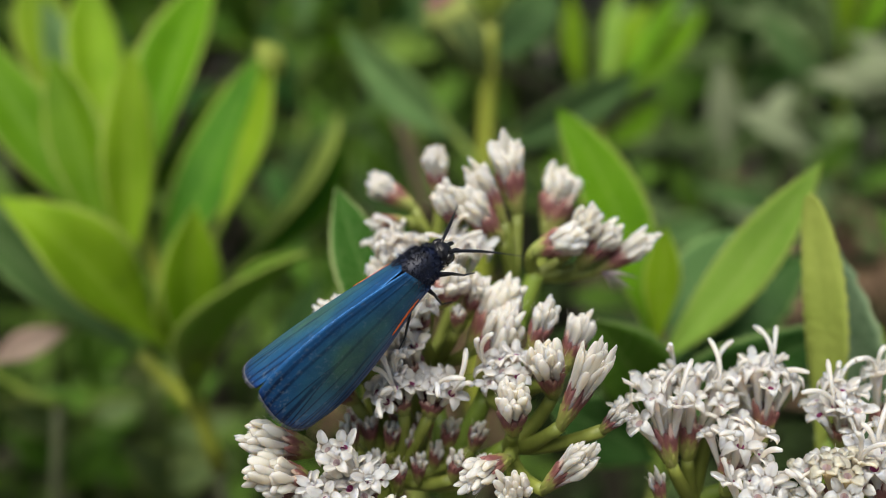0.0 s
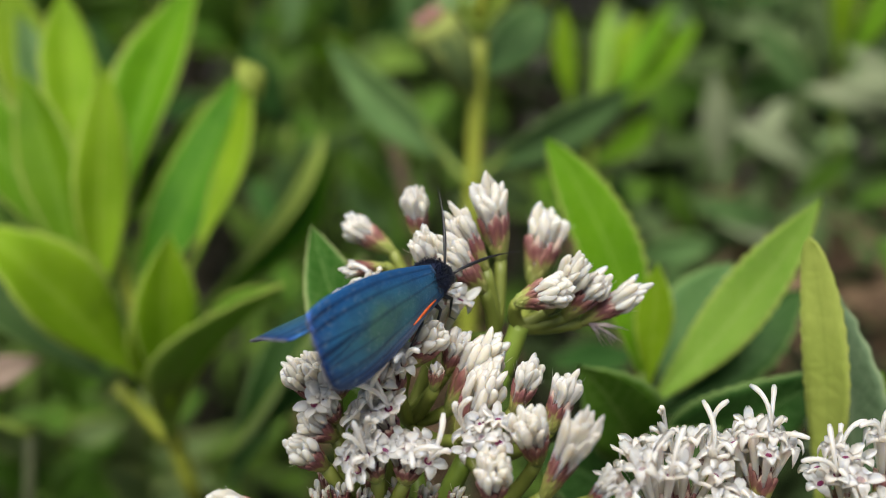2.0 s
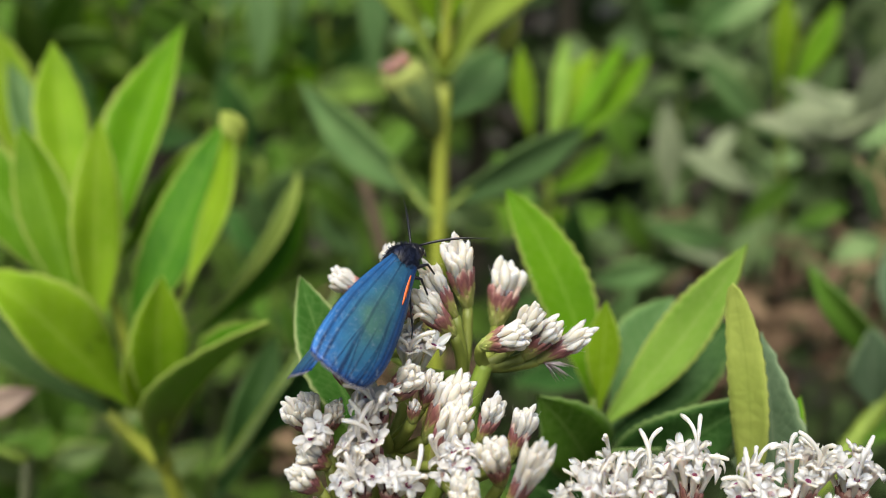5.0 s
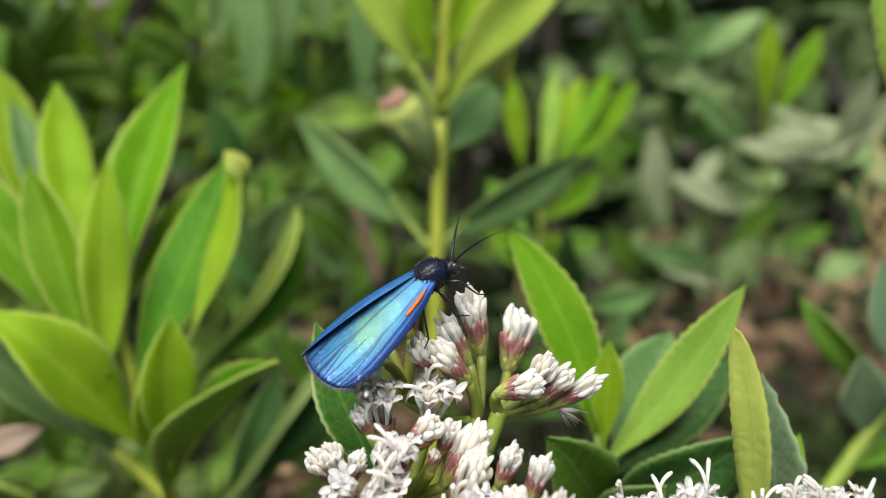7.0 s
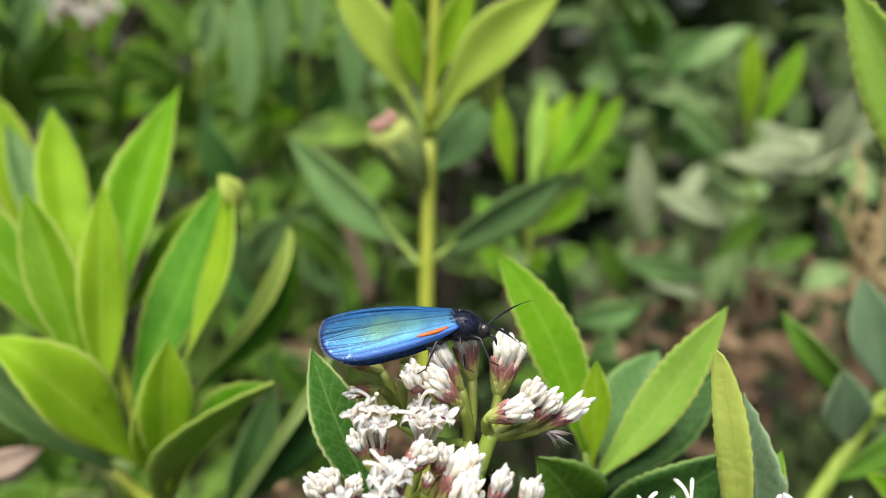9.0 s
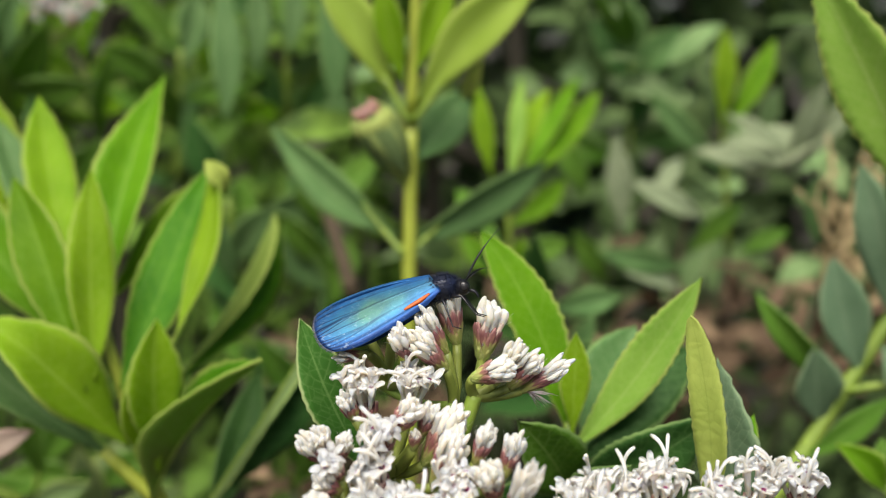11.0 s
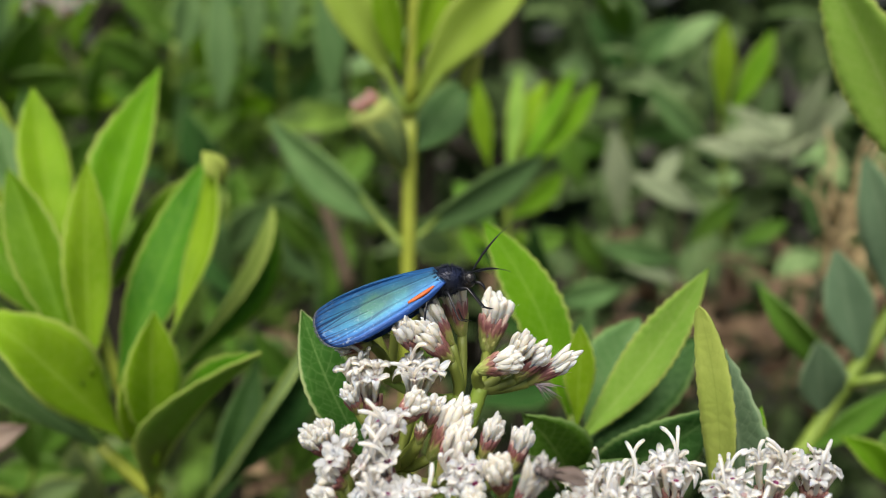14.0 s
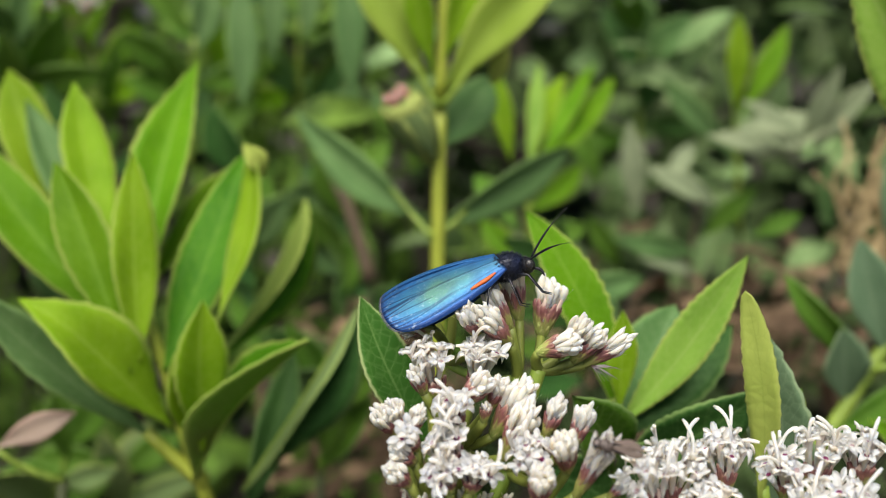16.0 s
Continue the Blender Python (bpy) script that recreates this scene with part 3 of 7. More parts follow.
def bud_at(shoot, base, tip, width):
    """A fat folded leaf bud: overlapping scales round a core, pink at the tip."""
    SEED[0] += 1
    b, t = V(base), V(tip)
    axis = (t - b).normalized()
    bm = bmesh.new()
    prof = [(0.0, 0.16), (0.12, 0.32), (0.35, 0.62), (0.62, 0.88), (0.85, 1.0), (1.0, 0.96), (0.96, 0.7)]
    ring_tube(bm, [(t - b) * z for z, r in prof], [r * width * MM * 0.5 for z, r in prof], 14)
    bud = part("bud", bm, UNDER_DARK, shoot, "plump green bud with a pink tip", b - shoot.location)
    side = axis.orthogonal().normalized()
    for k in range(6):
        out = Matrix.Rotation(k * math.tau / 6, 3, axis) @ side
        bm = bmesh.new()
        blade(bm, out * width * MM * 0.16, (t - b) * 1.08 + out * width * MM * 0.4, width * MM * 0.62, out, 0.10, -14, 0.6, 0, 14, 3, SEED[0] + k)
        part("bud_scale", bm, UNDER_DARK, bud)
    for k in range(9):
        out = Matrix.Rotation(k * 2.4, 3, axis) @ side
        bm = bmesh.new()
        ring_tube(bm, [(t - b) * 0.8 + out * width * MM * 0.04 * k, (t - b) * 1.06 + out * width * MM * 0.045 * k, (t - b) * 1.14 + out * width * MM * 0.05 * k], [width * MM * 0.10, width * MM * 0.1, width * MM * 0.05], 7)
        part("bud_petal", bm, THROAT_PINK, bud, "dull pink petal")


# ---- ground ----
bm = bmesh.new()
size, steps = 400.0, 60
grid = []
for i in range(steps + 1):
    row = []
    for j in range(steps + 1):
        x = size * ((i / steps - 0.5) * 2) ** 5
        y = size * ((j / steps - 0.5) * 2) ** 5
        row.append(bm.verts.new((x, y, 0.03 * noise.noise(Vector((x * 2, y * 2, 0))))))
    grid.append(row)
for i in range(steps):
    for j in range(steps):
        bm.faces.new((grid[i][j], grid[i + 1][j], grid[i + 1][j + 1], grid[i][j + 1]))
ground = part("ground", bm, SOIL, None)
tagged(ground, "bare brown soil under the hedge", "ground", kind="structure")


# ---- the hedge that closes the view: foliage nobody could count ----
def hedge(name, count, lo, hi, size_mm, material, seed, label, keep=None):
    rnd = random.Random(seed)
    bm = bmesh.new()
    verts, faces, uvl = [], [], []
    for i in range(count):
        c = Vector([rnd.uniform(a, b) for a, b in zip(lo, hi)])
        if keep and not keep(c, rnd):
            continue
        ln = rnd.uniform(*size_mm) * MM
        wd = ln * rnd.uniform(0.28, 0.42)
        ax = Vector((rnd.gauss(0, 0.6), rnd.gauss(-0.25, 0.5), rnd.uniform(-0.3, 1.0))).normalized()
        fc = Vector((rnd.gauss(0, 0.5), rnd.gauss(-0.5, 0.4), rnd.uniform(0.2, 1.0)))
        n = (fc - ax * fc.dot(ax)).normalized()
        sd = ax.cross(n)
        k = len(verts)
        rows = ((0.0, 0.06), (0.25, 0.75), (0.55, 1.0), (0.8, 0.62), (1.0, 0.03))
        for v, w in rows:
            mid = c + ax * ln * (v - 0.5) + n * ln * 0.22 * v * (1 - v)
            for u in (-1, 0, 1):
                verts.append(mid + sd * wd * 0.5 * w * u + n * (abs(u) * wd * 0.12 * w))
        for r in range(4):
            for j in (0, 1):
                a = k + r * 3 + j
                faces.append((a, a + 1, a + 4, a + 3))
                uvl += [(j / 2, r / 4), (j / 2 + 0.5, r / 4), (j / 2 + 0.5, (r + 1) / 4), (j / 2, (r + 1) / 4)]
    me = bpy.data.meshes.new(name)
    me.from_pydata(verts, [], faces)
    layer = me.uv_layers.new(name="UVMap")
    layer.data.foreach_set("uv", [q for uv in uvl for q in uv])
    for poly in me.polygons:
        poly.use_smooth = True
    me.materials.append(material)
    return tagged(new(name, me), label, "foliage", kind="stuff")


# Both rise unseen above the view; that top is added to shade the gaps.
hedge("hedge_foliage", 7700, (-0.75, 0.42, 0.25), (0.06, 0.95, 1.42), (32, 62), HEDGE, 3, "dense green hedge leaves behind the flowers",
      lambda c, r: noise.noise(c * 10) > 0.07 and c.z < 1.3 + 0.12 * noise.noise(c * 5))
hedge("hedge_foliage", 7100, (0.06, 0.42, 0.25), (0.8, 0.95, 1.42), (26, 52), SHADE, 5, "grey-green hedge leaves behind the flowers, with shade in their colour",
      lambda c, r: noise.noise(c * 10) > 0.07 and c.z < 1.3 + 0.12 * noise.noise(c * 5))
hedge("hedge_foliage", 11000, (-1.3, 0.95, 0.0), (1.3, 1.6, 1.9), (60, 110), GAP_SHADE, 4, "hedge leaves further back, deep shade put into their colour",
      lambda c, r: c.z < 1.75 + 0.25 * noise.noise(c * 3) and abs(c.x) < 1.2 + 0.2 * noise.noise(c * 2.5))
hedge("hedge_foliage", 75, (0.0, 0.34, 0.85), (0.22, 0.46, 1.02), (20, 40), LIT_TONE, 6, "pale grey-green leaves at the face of the hedge, light in their colour")
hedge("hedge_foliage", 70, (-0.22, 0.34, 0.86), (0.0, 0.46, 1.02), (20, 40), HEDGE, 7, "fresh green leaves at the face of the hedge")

# ---- leafy shoot beside the flowers ----
shoot = empty("leafy_shoot", V((-38.4, 157.8, 872.1)), "leafy shoot with upright yellow-green lance-shaped leaves", "plant shoot")
tube("stem", curve_points(V((-38.4, 157.8, 872.1)), V((-43.4, 151.8, 897.7)), V((-48.4, 156.7, 917.1)), 10), 1.5 * MM, 0.9 * MM, YSTEM, shoot, shoot.location)
leaf(shoot, (-49.5, 162.8, 917.5), (-41.4, 197.9, 958.0), 12.5, (-0.03, -0.73, 0.69), bend=0.03, fold=34, mat=GREEN, widest=0.48, point=1.05, skew=-0.03)
leaf(shoot, (-52.3, 160.0, 914.0), (-65.5, 190.7, 954.3), 9.9, (0.31, -0.71, 0.64), bend=-0.03, fold=20, mat=LIME, widest=0.66)
leaf(shoot, (-48.9, 150.4, 908.5), (-49.8, 163.2, 943.3), 8.4, (0.36, -0.87, 0.33), bend=0.03, fold=18, mat=LIME, widest=0.5)
leaf(shoot, (-50.3, 150.0, 906.7), (-64.3, 167.9, 941.3), 9.8, (-0.06, -0.90, 0.44), bend=0.04, fold=26, mat=GREEN, widest=0.6)
# One folded leaf as two blades, shade and light put in their greens.
leaf(shoot, (-45.2, 153.4, 905.5), (-31.0, 178.0, 941.0), 10.5, (-0.25, -0.95, -0.12), bend=0.02, fold=12, mat=RIMMED, widest=0.5, point=0.85, skew=0.01)
leaf(shoot, (-38.5, 151.5, 908.0), (-29.6, 176.0, 942.3), 6.2, (-0.55, -0.6, 0.55), bend=0.0, fold=16, mat=LIME, widest=0.66, point=0.7, skew=0.085)
leaf(shoot, (-27.6, 172.6, 936.6), (-31.2, 172.1, 943.2), 4.7, (0.42, -0.90, -0.07), bend=0.25, fold=30, mat=PALE, widest=0.55, rib=False, label="curled pale leaf tip")
leaf(shoot, (-37.6, 165.5, 902.9), (-21.0, 200.6, 927.7), 15.6, (0.93, -0.35, -0.12), bend=0.02, fold=50, mat=RIMMED, widest=0.6)
leaf(shoot, (-41.6, 154.6, 884.0), (-19.2, 136.7, 915.3), 16.1, (-0.74, 0.21, 0.64), bend=0.06, fold=36, mat=RIMMED, widest=0.55)
leaf(shoot, (-39.0, 148.4, 892.1), (-36.8, 145.2, 920.5), 9.7, (0.37, -0.88, 0.3), bend=0.04, fold=20, mat=LIME, widest=0.6)
leaf(shoot, (-40.2, 150.3, 891.4), (-42.0, 144.9, 911.2), 6.7, (0.24, -0.9, 0.3), bend=0.05, fold=20, mat=LIME, widest=0.6)
leaf(shoot, (-45.0, 154.3, 894.6), (-64.0, 145.6, 922.3), 14.5, (0.6, -0.69, 0.4), bend=0.04, fold=30, mat=LIME, widest=0.58, curl=0.25)
leaf(shoot, (-49.5, 156.0, 893.0), (-75.0, 149.4, 922.5), 9.5, (0.5, -0.7, 0.5), bend=-0.04, fold=24, mat=BLUE)
tube("petiole", curve_points(V((-40.0, 155.6, 883.0)), V((-44.0, 155.0, 887.0)), V((-49.8, 156.0, 893.4)), 6), 1.6 * MM, 1.0 * MM, YSTEM, shoot, shoot.location)
leaf(shoot, (-53.7, 164.8, 908.3), (-85.9, 184.6, 946.4), 11.6, (0.18, -0.80, 0.57), bend=0.05, fold=22, mat=GREEN)
leaf(shoot, (-63.7, 186.3, 911.7), (-84.6, 212.9, 956.4), 11.4, (0.11, -0.83, 0.55), bend=0.0, fold=18, mat=LIME, widest=0.7)
leaf(shoot, (-60.0, 181.5, 917.5), (-79.0, 204.2, 950.7), 8.7, (0.35, -0.67, 0.66), bend=0.0, fold=24, mat=BLUE)
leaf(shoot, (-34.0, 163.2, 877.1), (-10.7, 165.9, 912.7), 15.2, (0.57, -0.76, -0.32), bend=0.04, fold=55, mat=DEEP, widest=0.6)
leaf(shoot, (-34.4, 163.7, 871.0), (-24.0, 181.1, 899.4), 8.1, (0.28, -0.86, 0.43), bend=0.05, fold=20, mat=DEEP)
leaf(shoot, (-51.6, 170.7, 915.4), (-34.0, 189.7, 936.5), 9.3, (-0.06, -0.67, 0.74), bend=0.03, fold=40, mat=GREEN, widest=0.6)
shoot = empty("young_shoot", V((-67.5, 164.2, 881.0)), "small low shoot with a pale pink young leaf", "plant shoot")
tube("stem", curve_points(V((-67.5, 164.2, 881.0)), V((-74.8, 162.9, 884.1)), V((-77.9, 162.0, 888.9)), 5), 0.9 * MM, 0.5 * MM, STEM, shoot, shoot.location)
leaf(shoot, (-77.9, 162.2, 889.4), (-62.6, 159.8, 896.4), 5.0, (-0.22, -0.96, 0.16), bend=0.05, fold=15, mat=PINK, label="pale pink young leaf")

# ---- leafy shoot close behind the flowers ----
shoot = empty("leafy_shoot", V((27.5, 117.0, 890.1)), "leafy shoot with fresh green toothed leaves close behind the flowers", "plant shoot")
tube("stem", curve_points(V((27.5, 117.0, 890.1)), V((27.3, 119.1, 898.5)), V((26.4, 119.7, 909.3)), 8), 1.3 * MM, 0.8 * MM, STEM, shoot, shoot.location)
leaf(shoot, (26.6, 120.1, 906.6), (15.0, 131.5, 936.1), 7.9, (-0.00, -0.93, 0.36), bend=0.03, fold=16, mat=GREEN, widest=0.56, rows=48, teeth=0.022, skew=0.06, point=0.8)
leaf(shoot, (26.5, 118.2, 907.4), (27.1, 119.1, 923.3), 4.6, (-0.24, -0.97, 0.06), bend=0.03, fold=14, mat=LIME, widest=0.6)
leaf(shoot, (27.1, 118.8, 905.5), (43.9, 115.0, 931.8), 7.3, (-0.62, -0.72, 0.30), bend=-0.05, fold=20, mat=SOFT, widest=0.52, rows=54, teeth=0.017, skew=0.02)
leaf(shoot, (29.4, 125.9, 901.2), (40.5, 134.6, 919.3), 11.4, (-0.16, -0.85, 0.51), bend=0.02, fold=18, mat=BLUE, widest=0.6)
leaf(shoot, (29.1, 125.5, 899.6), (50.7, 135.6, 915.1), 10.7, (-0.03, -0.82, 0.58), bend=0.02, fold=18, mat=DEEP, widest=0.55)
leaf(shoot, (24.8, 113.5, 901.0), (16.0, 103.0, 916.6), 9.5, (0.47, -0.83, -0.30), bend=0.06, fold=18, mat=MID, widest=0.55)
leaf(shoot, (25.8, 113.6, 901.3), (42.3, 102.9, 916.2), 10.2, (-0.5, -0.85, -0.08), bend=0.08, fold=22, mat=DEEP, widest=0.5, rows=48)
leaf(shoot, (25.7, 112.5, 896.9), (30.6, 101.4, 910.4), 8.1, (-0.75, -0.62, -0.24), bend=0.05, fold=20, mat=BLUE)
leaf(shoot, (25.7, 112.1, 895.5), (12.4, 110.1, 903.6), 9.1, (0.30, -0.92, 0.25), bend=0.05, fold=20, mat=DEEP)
shoot = empty("leaf_stalk", V((40.2, 95.6, 895.4)), "narrow upright yellow-green leaf with a blue-green one behind it", "plant shoot")
tube("stem", curve_points(V((40.2, 95.6, 895.4)), V((40.7, 96.8, 899.9)), V((39.4, 96.1, 905.5)), 5), 1.1 * MM, 0.8 * MM, STEM, shoot, shoot.location)
leaf(shoot, (39.0, 95.7, 903.9), (36.2, 97.4, 931.5), 4.1, (-0.51, -0.86, 0.00), bend=0.02, fold=8, mat=PALE, widest=0.5, rows=48, teeth=0.018, point=0.42, skew=0.05)
leaf(shoot, (43.4, 98.3, 900.0), (41.3, 101.3, 924.6), 8.4, (-0.53, -0.83, 0.15), bend=0.04, fold=14, mat=TEAL, widest=0.42, rows=30, teeth=0.045, skew=0.04)
leaf(shoot, (41.9, 99.0, 900.8), (48.1, 104.7, 915.4), 4.7, (-0.49, -0.72, 0.49), bend=0.04, fold=14, mat=GREEN, widest=0.5)

# ---- leaf of the flowering stem ----
shoot = empty("flower_stem_leaf", V((-2.3, 102.4, 905.9)), "green leaf with a pale rim below the flowers", "leaf")
tube("stalk", curve_points(V((-2.3, 102.4, 905.9)), V((-3.0, 102.1, 909.0)), V((-3.6, 101.8, 912.1)), 5), 0.8 * MM, 0.6 * MM, STEM, shoot, shoot.location)
leaf(shoot, (-3.5, 101.7, 911.4), (-11.6, 106.4, 930.4), 7.2, (0.31, -0.88, 0.35), bend=0.03, fold=20, mat=MARGIN, widest=0.5, rows=42)

# ---- the tall stem behind, with a bud and paired leaves ----
shoot = empty("budding_stem", V((7.0, 198.7, 858.4)), "upright yellow-green stem with paired leaves and a pink-tipped bud", "plant shoot")
tube("stem", curve_points(V((7.0, 198.7, 858.4)), V((7.9, 202.7, 907.5)), V((9.6, 205.6, 947.8)), 10), 1.8 * MM, 1.5 * MM, YSTEM, shoot, shoot.location)
tube("stem", curve_points(V((9.6, 205.6, 947.8)), V((10.8, 205.4, 967.8)), V((12.0, 205.3, 987.9)), 8), 1.5 * MM, 1.1 * MM, YSTEM, shoot, shoot.location)
leaf(shoot, (5.7, 205.2, 921.4), (-23.6, 241.7, 943.8), 11.1, (-0.64, -0.70, 0.31), bend=-0.03, fold=26, mat=BLUE, widest=0.5)
leaf(shoot, (7.8, 204.7, 919.6), (44.9, 228.2, 935.1), 10.4, (0.53, -0.85, 0.02), bend=0.04, fold=26, mat=BLUE, widest=0.5)
leaf(shoot, (8.9, 205.1, 937.6), (23.6, 222.1, 951.9), 10.6, (0.31, -0.75, 0.58), bend=0.0, fold=12, mat=BLUE, widest=0.55, point=0.7)
leaf(shoot, (7.6, 206.1, 949.8), (-10.2, 209.7, 981.0), 9.7, (0.06, -0.99, 0.15), bend=0.03, fold=20, mat=FRESH, widest=0.6)
leaf(shoot, (8.3, 205.1, 954.2), (3.1, 202.5, 977.0), 7.0, (-0.06, -0.99, -0.13), bend=0.03, fold=20, mat=LIME, widest=0.6)
leaf(shoot, (11.3, 205.2, 950.4), (36.9, 197.3, 976.5), 12.6, (-0.41, -0.91, 0.12), bend=0.05, fold=24, mat=FRESH, widest=0.55)
leaf(shoot, (10.4, 204.7, 956.6), (18.5, 203.1, 979.3), 7.0, (-0.13, -0.99, -0.02), bend=0.03, fold=20, mat=LIME, widest=0.6)
leaf(shoot, (4.7, 211.6, 955.2), (-0.3, 220.9, 967.9), 5.1, (-0.27, -0.82, 0.50), bend=0.03, fold=20, mat=BLUE, widest=0.6)
leaf(shoot, (25.7, 205.5, 960.1), (21.1, 206.5, 951.4), 4.1, (-0.19, -0.98, -0.01), bend=0.03, fold=20, mat=PALE, widest=0.6)
for foot, out in (((7.4, 202.6, 917.5), (-1.5, 211.0, 927.8)), ((7.6, 202.8, 917.5), (16.0, 208.0, 923.2)), ((9.2, 204.0, 946.5), (3.6, 205.0, 957.0)), ((9.8, 204.0, 947.0), (17.0, 202.0, 956.6))):
    tube("petiole", curve_points(V(foot), (V(foot) + V(out)) / 2 + Vector((0, -0.0006, -0.0008)), V(out), 6), 0.85 * MM, 0.4 * MM, STEM, shoot, shoot.location)
bud_at(shoot, (7.8, 203.4, 935.0), (-0.0, 200.6, 948.7), 9.6)

# ---- shoots further back ----
shoot = empty("leafy_shoot", V((42.6, 266.6, 882.7)), "bright green young shoot in the hedge", "plant shoot")
tube("stem", curve_points(V((42.6, 266.6, 882.7)), V((41.5, 265.2, 906.0)), V((40.6, 264.0, 925.8)), 8), 1.2 * MM, 0.7 * MM, STEM, shoot, shoot.location)
leaf(shoot, (36.1, 263.9, 925.6), (32.4, 264.3, 951.9), 6.0, (-0.15, -0.99, -0.01), bend=0.03, fold=16, mat=LIME, rib=False, rows=16)
leaf(shoot, (42.2, 265.5, 923.6), (59.9, 298.6, 949.0), 6.7, (0.12, -0.64, 0.76), bend=0.03, fold=16, mat=LIME, rib=False, rows=16)
leaf(shoot, (43.8, 265.1, 922.0), (78.1, 308.6, 947.5), 7.9, (0.19, -0.61, 0.77), bend=0.03, fold=18, mat=GREEN, rib=False, rows=16)
leaf(shoot, (41.4, 265.0, 923.0), (47.6, 282.0, 953.0), 5.4, (0.05, -0.8, 0.6), bend=0.03, fold=16, mat=SOFT, rib=False, rows=16)
leaf(shoot, (43.0, 265.0, 921.0), (70.0, 300.0, 953.0), 6.0, (0.15, -0.65, 0.75), bend=0.03, fold=16, mat=GREEN, rib=False, rows=16)
leaf(shoot, (39.9, 266.3, 910.2), (61.3, 281.7, 922.6), 7.5, (0.29, -0.81, 0.52), bend=0.05, fold=18, mat=GREEN, rib=False, rows=16)
leaf(shoot, (38.9, 265.1, 905.4), (28.5, 286.1, 919.4), 8.0, (-0.48, -0.64, 0.60), bend=0.05, fold=18, mat=MID, rib=False, rows=16)
leaf(shoot, (39.0, 265.8, 900.2), (61.0, 272.2, 905.0), 7.9, (0.20, -0.93, 0.32), bend=0.05, fold=18, mat=MID, rib=False, rows=16)
leaf(shoot, (38.8, 264.6, 895.3), (28.3, 272.9, 907.7), 7.8, (-0.28, -0.89, 0.35), bend=0.05, fold=18, mat=GREEN, rib=False, rows=16)
leaf(shoot, (38.6, 263.0, 888.9), (44.5, 259.9, 909.6), 7.7, (-0.28, -0.96, -0.06), bend=0.05, fold=18, mat=GREEN, rib=False, rows=16)
shoot = empty("leafy_shoot", V((131.3, 324.7, 888.3)), "pair of bright narrow leaves on a hedge shoot", "plant shoot")
tube("stem", curve_points(V((131.3, 324.7, 888.3)), V((127.0, 320.3, 915.1)), V((123.3, 316.5, 937.9)), 8), 1.2 * MM, 0.7 * MM, STEM, shoot, shoot.location)
leaf(shoot, (123.1, 315.5, 934.2), (121.9, 313.6, 967.9), 7.8, (-0.38, -0.92, -0.07), bend=0.03, fold=16, mat=LIME, rib=False, rows=16)
leaf(shoot, (124.7, 315.5, 934.1), (140.9, 317.7, 963.6), 8.6, (-0.30, -0.92, 0.24), bend=0.03, fold=16, mat=GREEN, rib=False, rows=16)
leaf(shoot, (124.4, 316.7, 918.3), (97.6, 318.7, 946.9), 8.7, (-0.18, -0.98, -0.10), bend=0.03, fold=16, mat=BLUE, rib=False, rows=16)
shoot = empty("grey_shoot", V((106.4, 316.0, 853.4)), "grey-green dusty leaves on a hedge shoot", "plant shoot")
tube("stem", curve_points(V((106.4, 316.0, 853.4)), V((108.3, 313.9, 883.8)), V((110.6, 311.5, 909.6)), 8), 1.2 * MM, 0.7 * MM, TWIG, shoot, shoot.location)
leaf(shoot, (116.4, 310.0, 903.7), (87.2, 301.3, 918.4), 9.5, (0.22, -0.97, 0.57), bend=0.04, fold=18, mat=GREY, rib=False, rows=16)
leaf(shoot, (89.0, 314.7, 897.8), (85.5, 315.2, 932.7), 9.0, (-0.28, -0.96, 0.69), bend=0.04, fold=18, mat=GREY, rib=False, rows=16)
leaf(shoot, (108.9, 303.7, 927.9), (134.7, 287.6, 925.4), 9.2, (-0.53, -0.85, 0.65), bend=0.04, fold=18, mat=GREY, rib=False, rows=16)
leaf(shoot, (152.8, 293.6, 928.9), (118.7, 304.0, 929.2), 9.6, (-0.29, -0.95, 0.80), bend=0.04, fold=18, mat=GREY, rib=False, rows=16)
leaf(shoot, (137.1, 291.9, 924.1), (142.9, 281.6, 951.5), 7.0, (-0.39, -0.90, 0.3), bend=0.04, fold=18, mat=GREY, rib=False, rows=16)
leaf(shoot, (139.1, 289.9, 922.1), (153.9, 277.6, 947.5), 7.8, (-0.39, -0.80, 0.5), bend=0.04, fold=18, mat=GREY, rib=False, rows=16)
leaf(shoot, (138.1, 290.9, 926.1), (112.9, 287.6, 940.5), 5.5, (-0.1, -0.80, 0.6), bend=0.05, fold=20, mat=GREY, rib=False, rows=16)
leaf(shoot, (138.1, 292.9, 922.1), (108.9, 283.6, 931.5), 4.8, (0.1, -0.80, 0.6), bend=0.05, fold=20, mat=GREY, rib=False, rows=16)
leaf(shoot, (124.0, 301.3, 918.4), (145.8, 284.5, 933.5), 8.5, (-0.61, -0.79, 0.70), bend=0.04, fold=18, mat=GREY, rib=False, rows=16)
leaf(shoot, (110.9, 310.2, 892.0), (125.6, 299.5, 911.0), 7.8, (-0.56, -0.83, -0.04), bend=0.04, fold=18, mat=MID, rib=False, rows=16)
leaf(shoot, (111.8, 311.7, 885.6), (77.5, 305.5, 894.1), 8.7, (0.20, -0.97, 0.11), bend=0.04, fold=18, mat=BLUE, rib=False, rows=16)
leaf(shoot, (110.1, 311.7, 877.5), (87.0, 303.8, 887.2), 7.8, (0.32, -0.95, 0.69), bend=0.04, fold=18, mat=GREY, rib=False, rows=16)
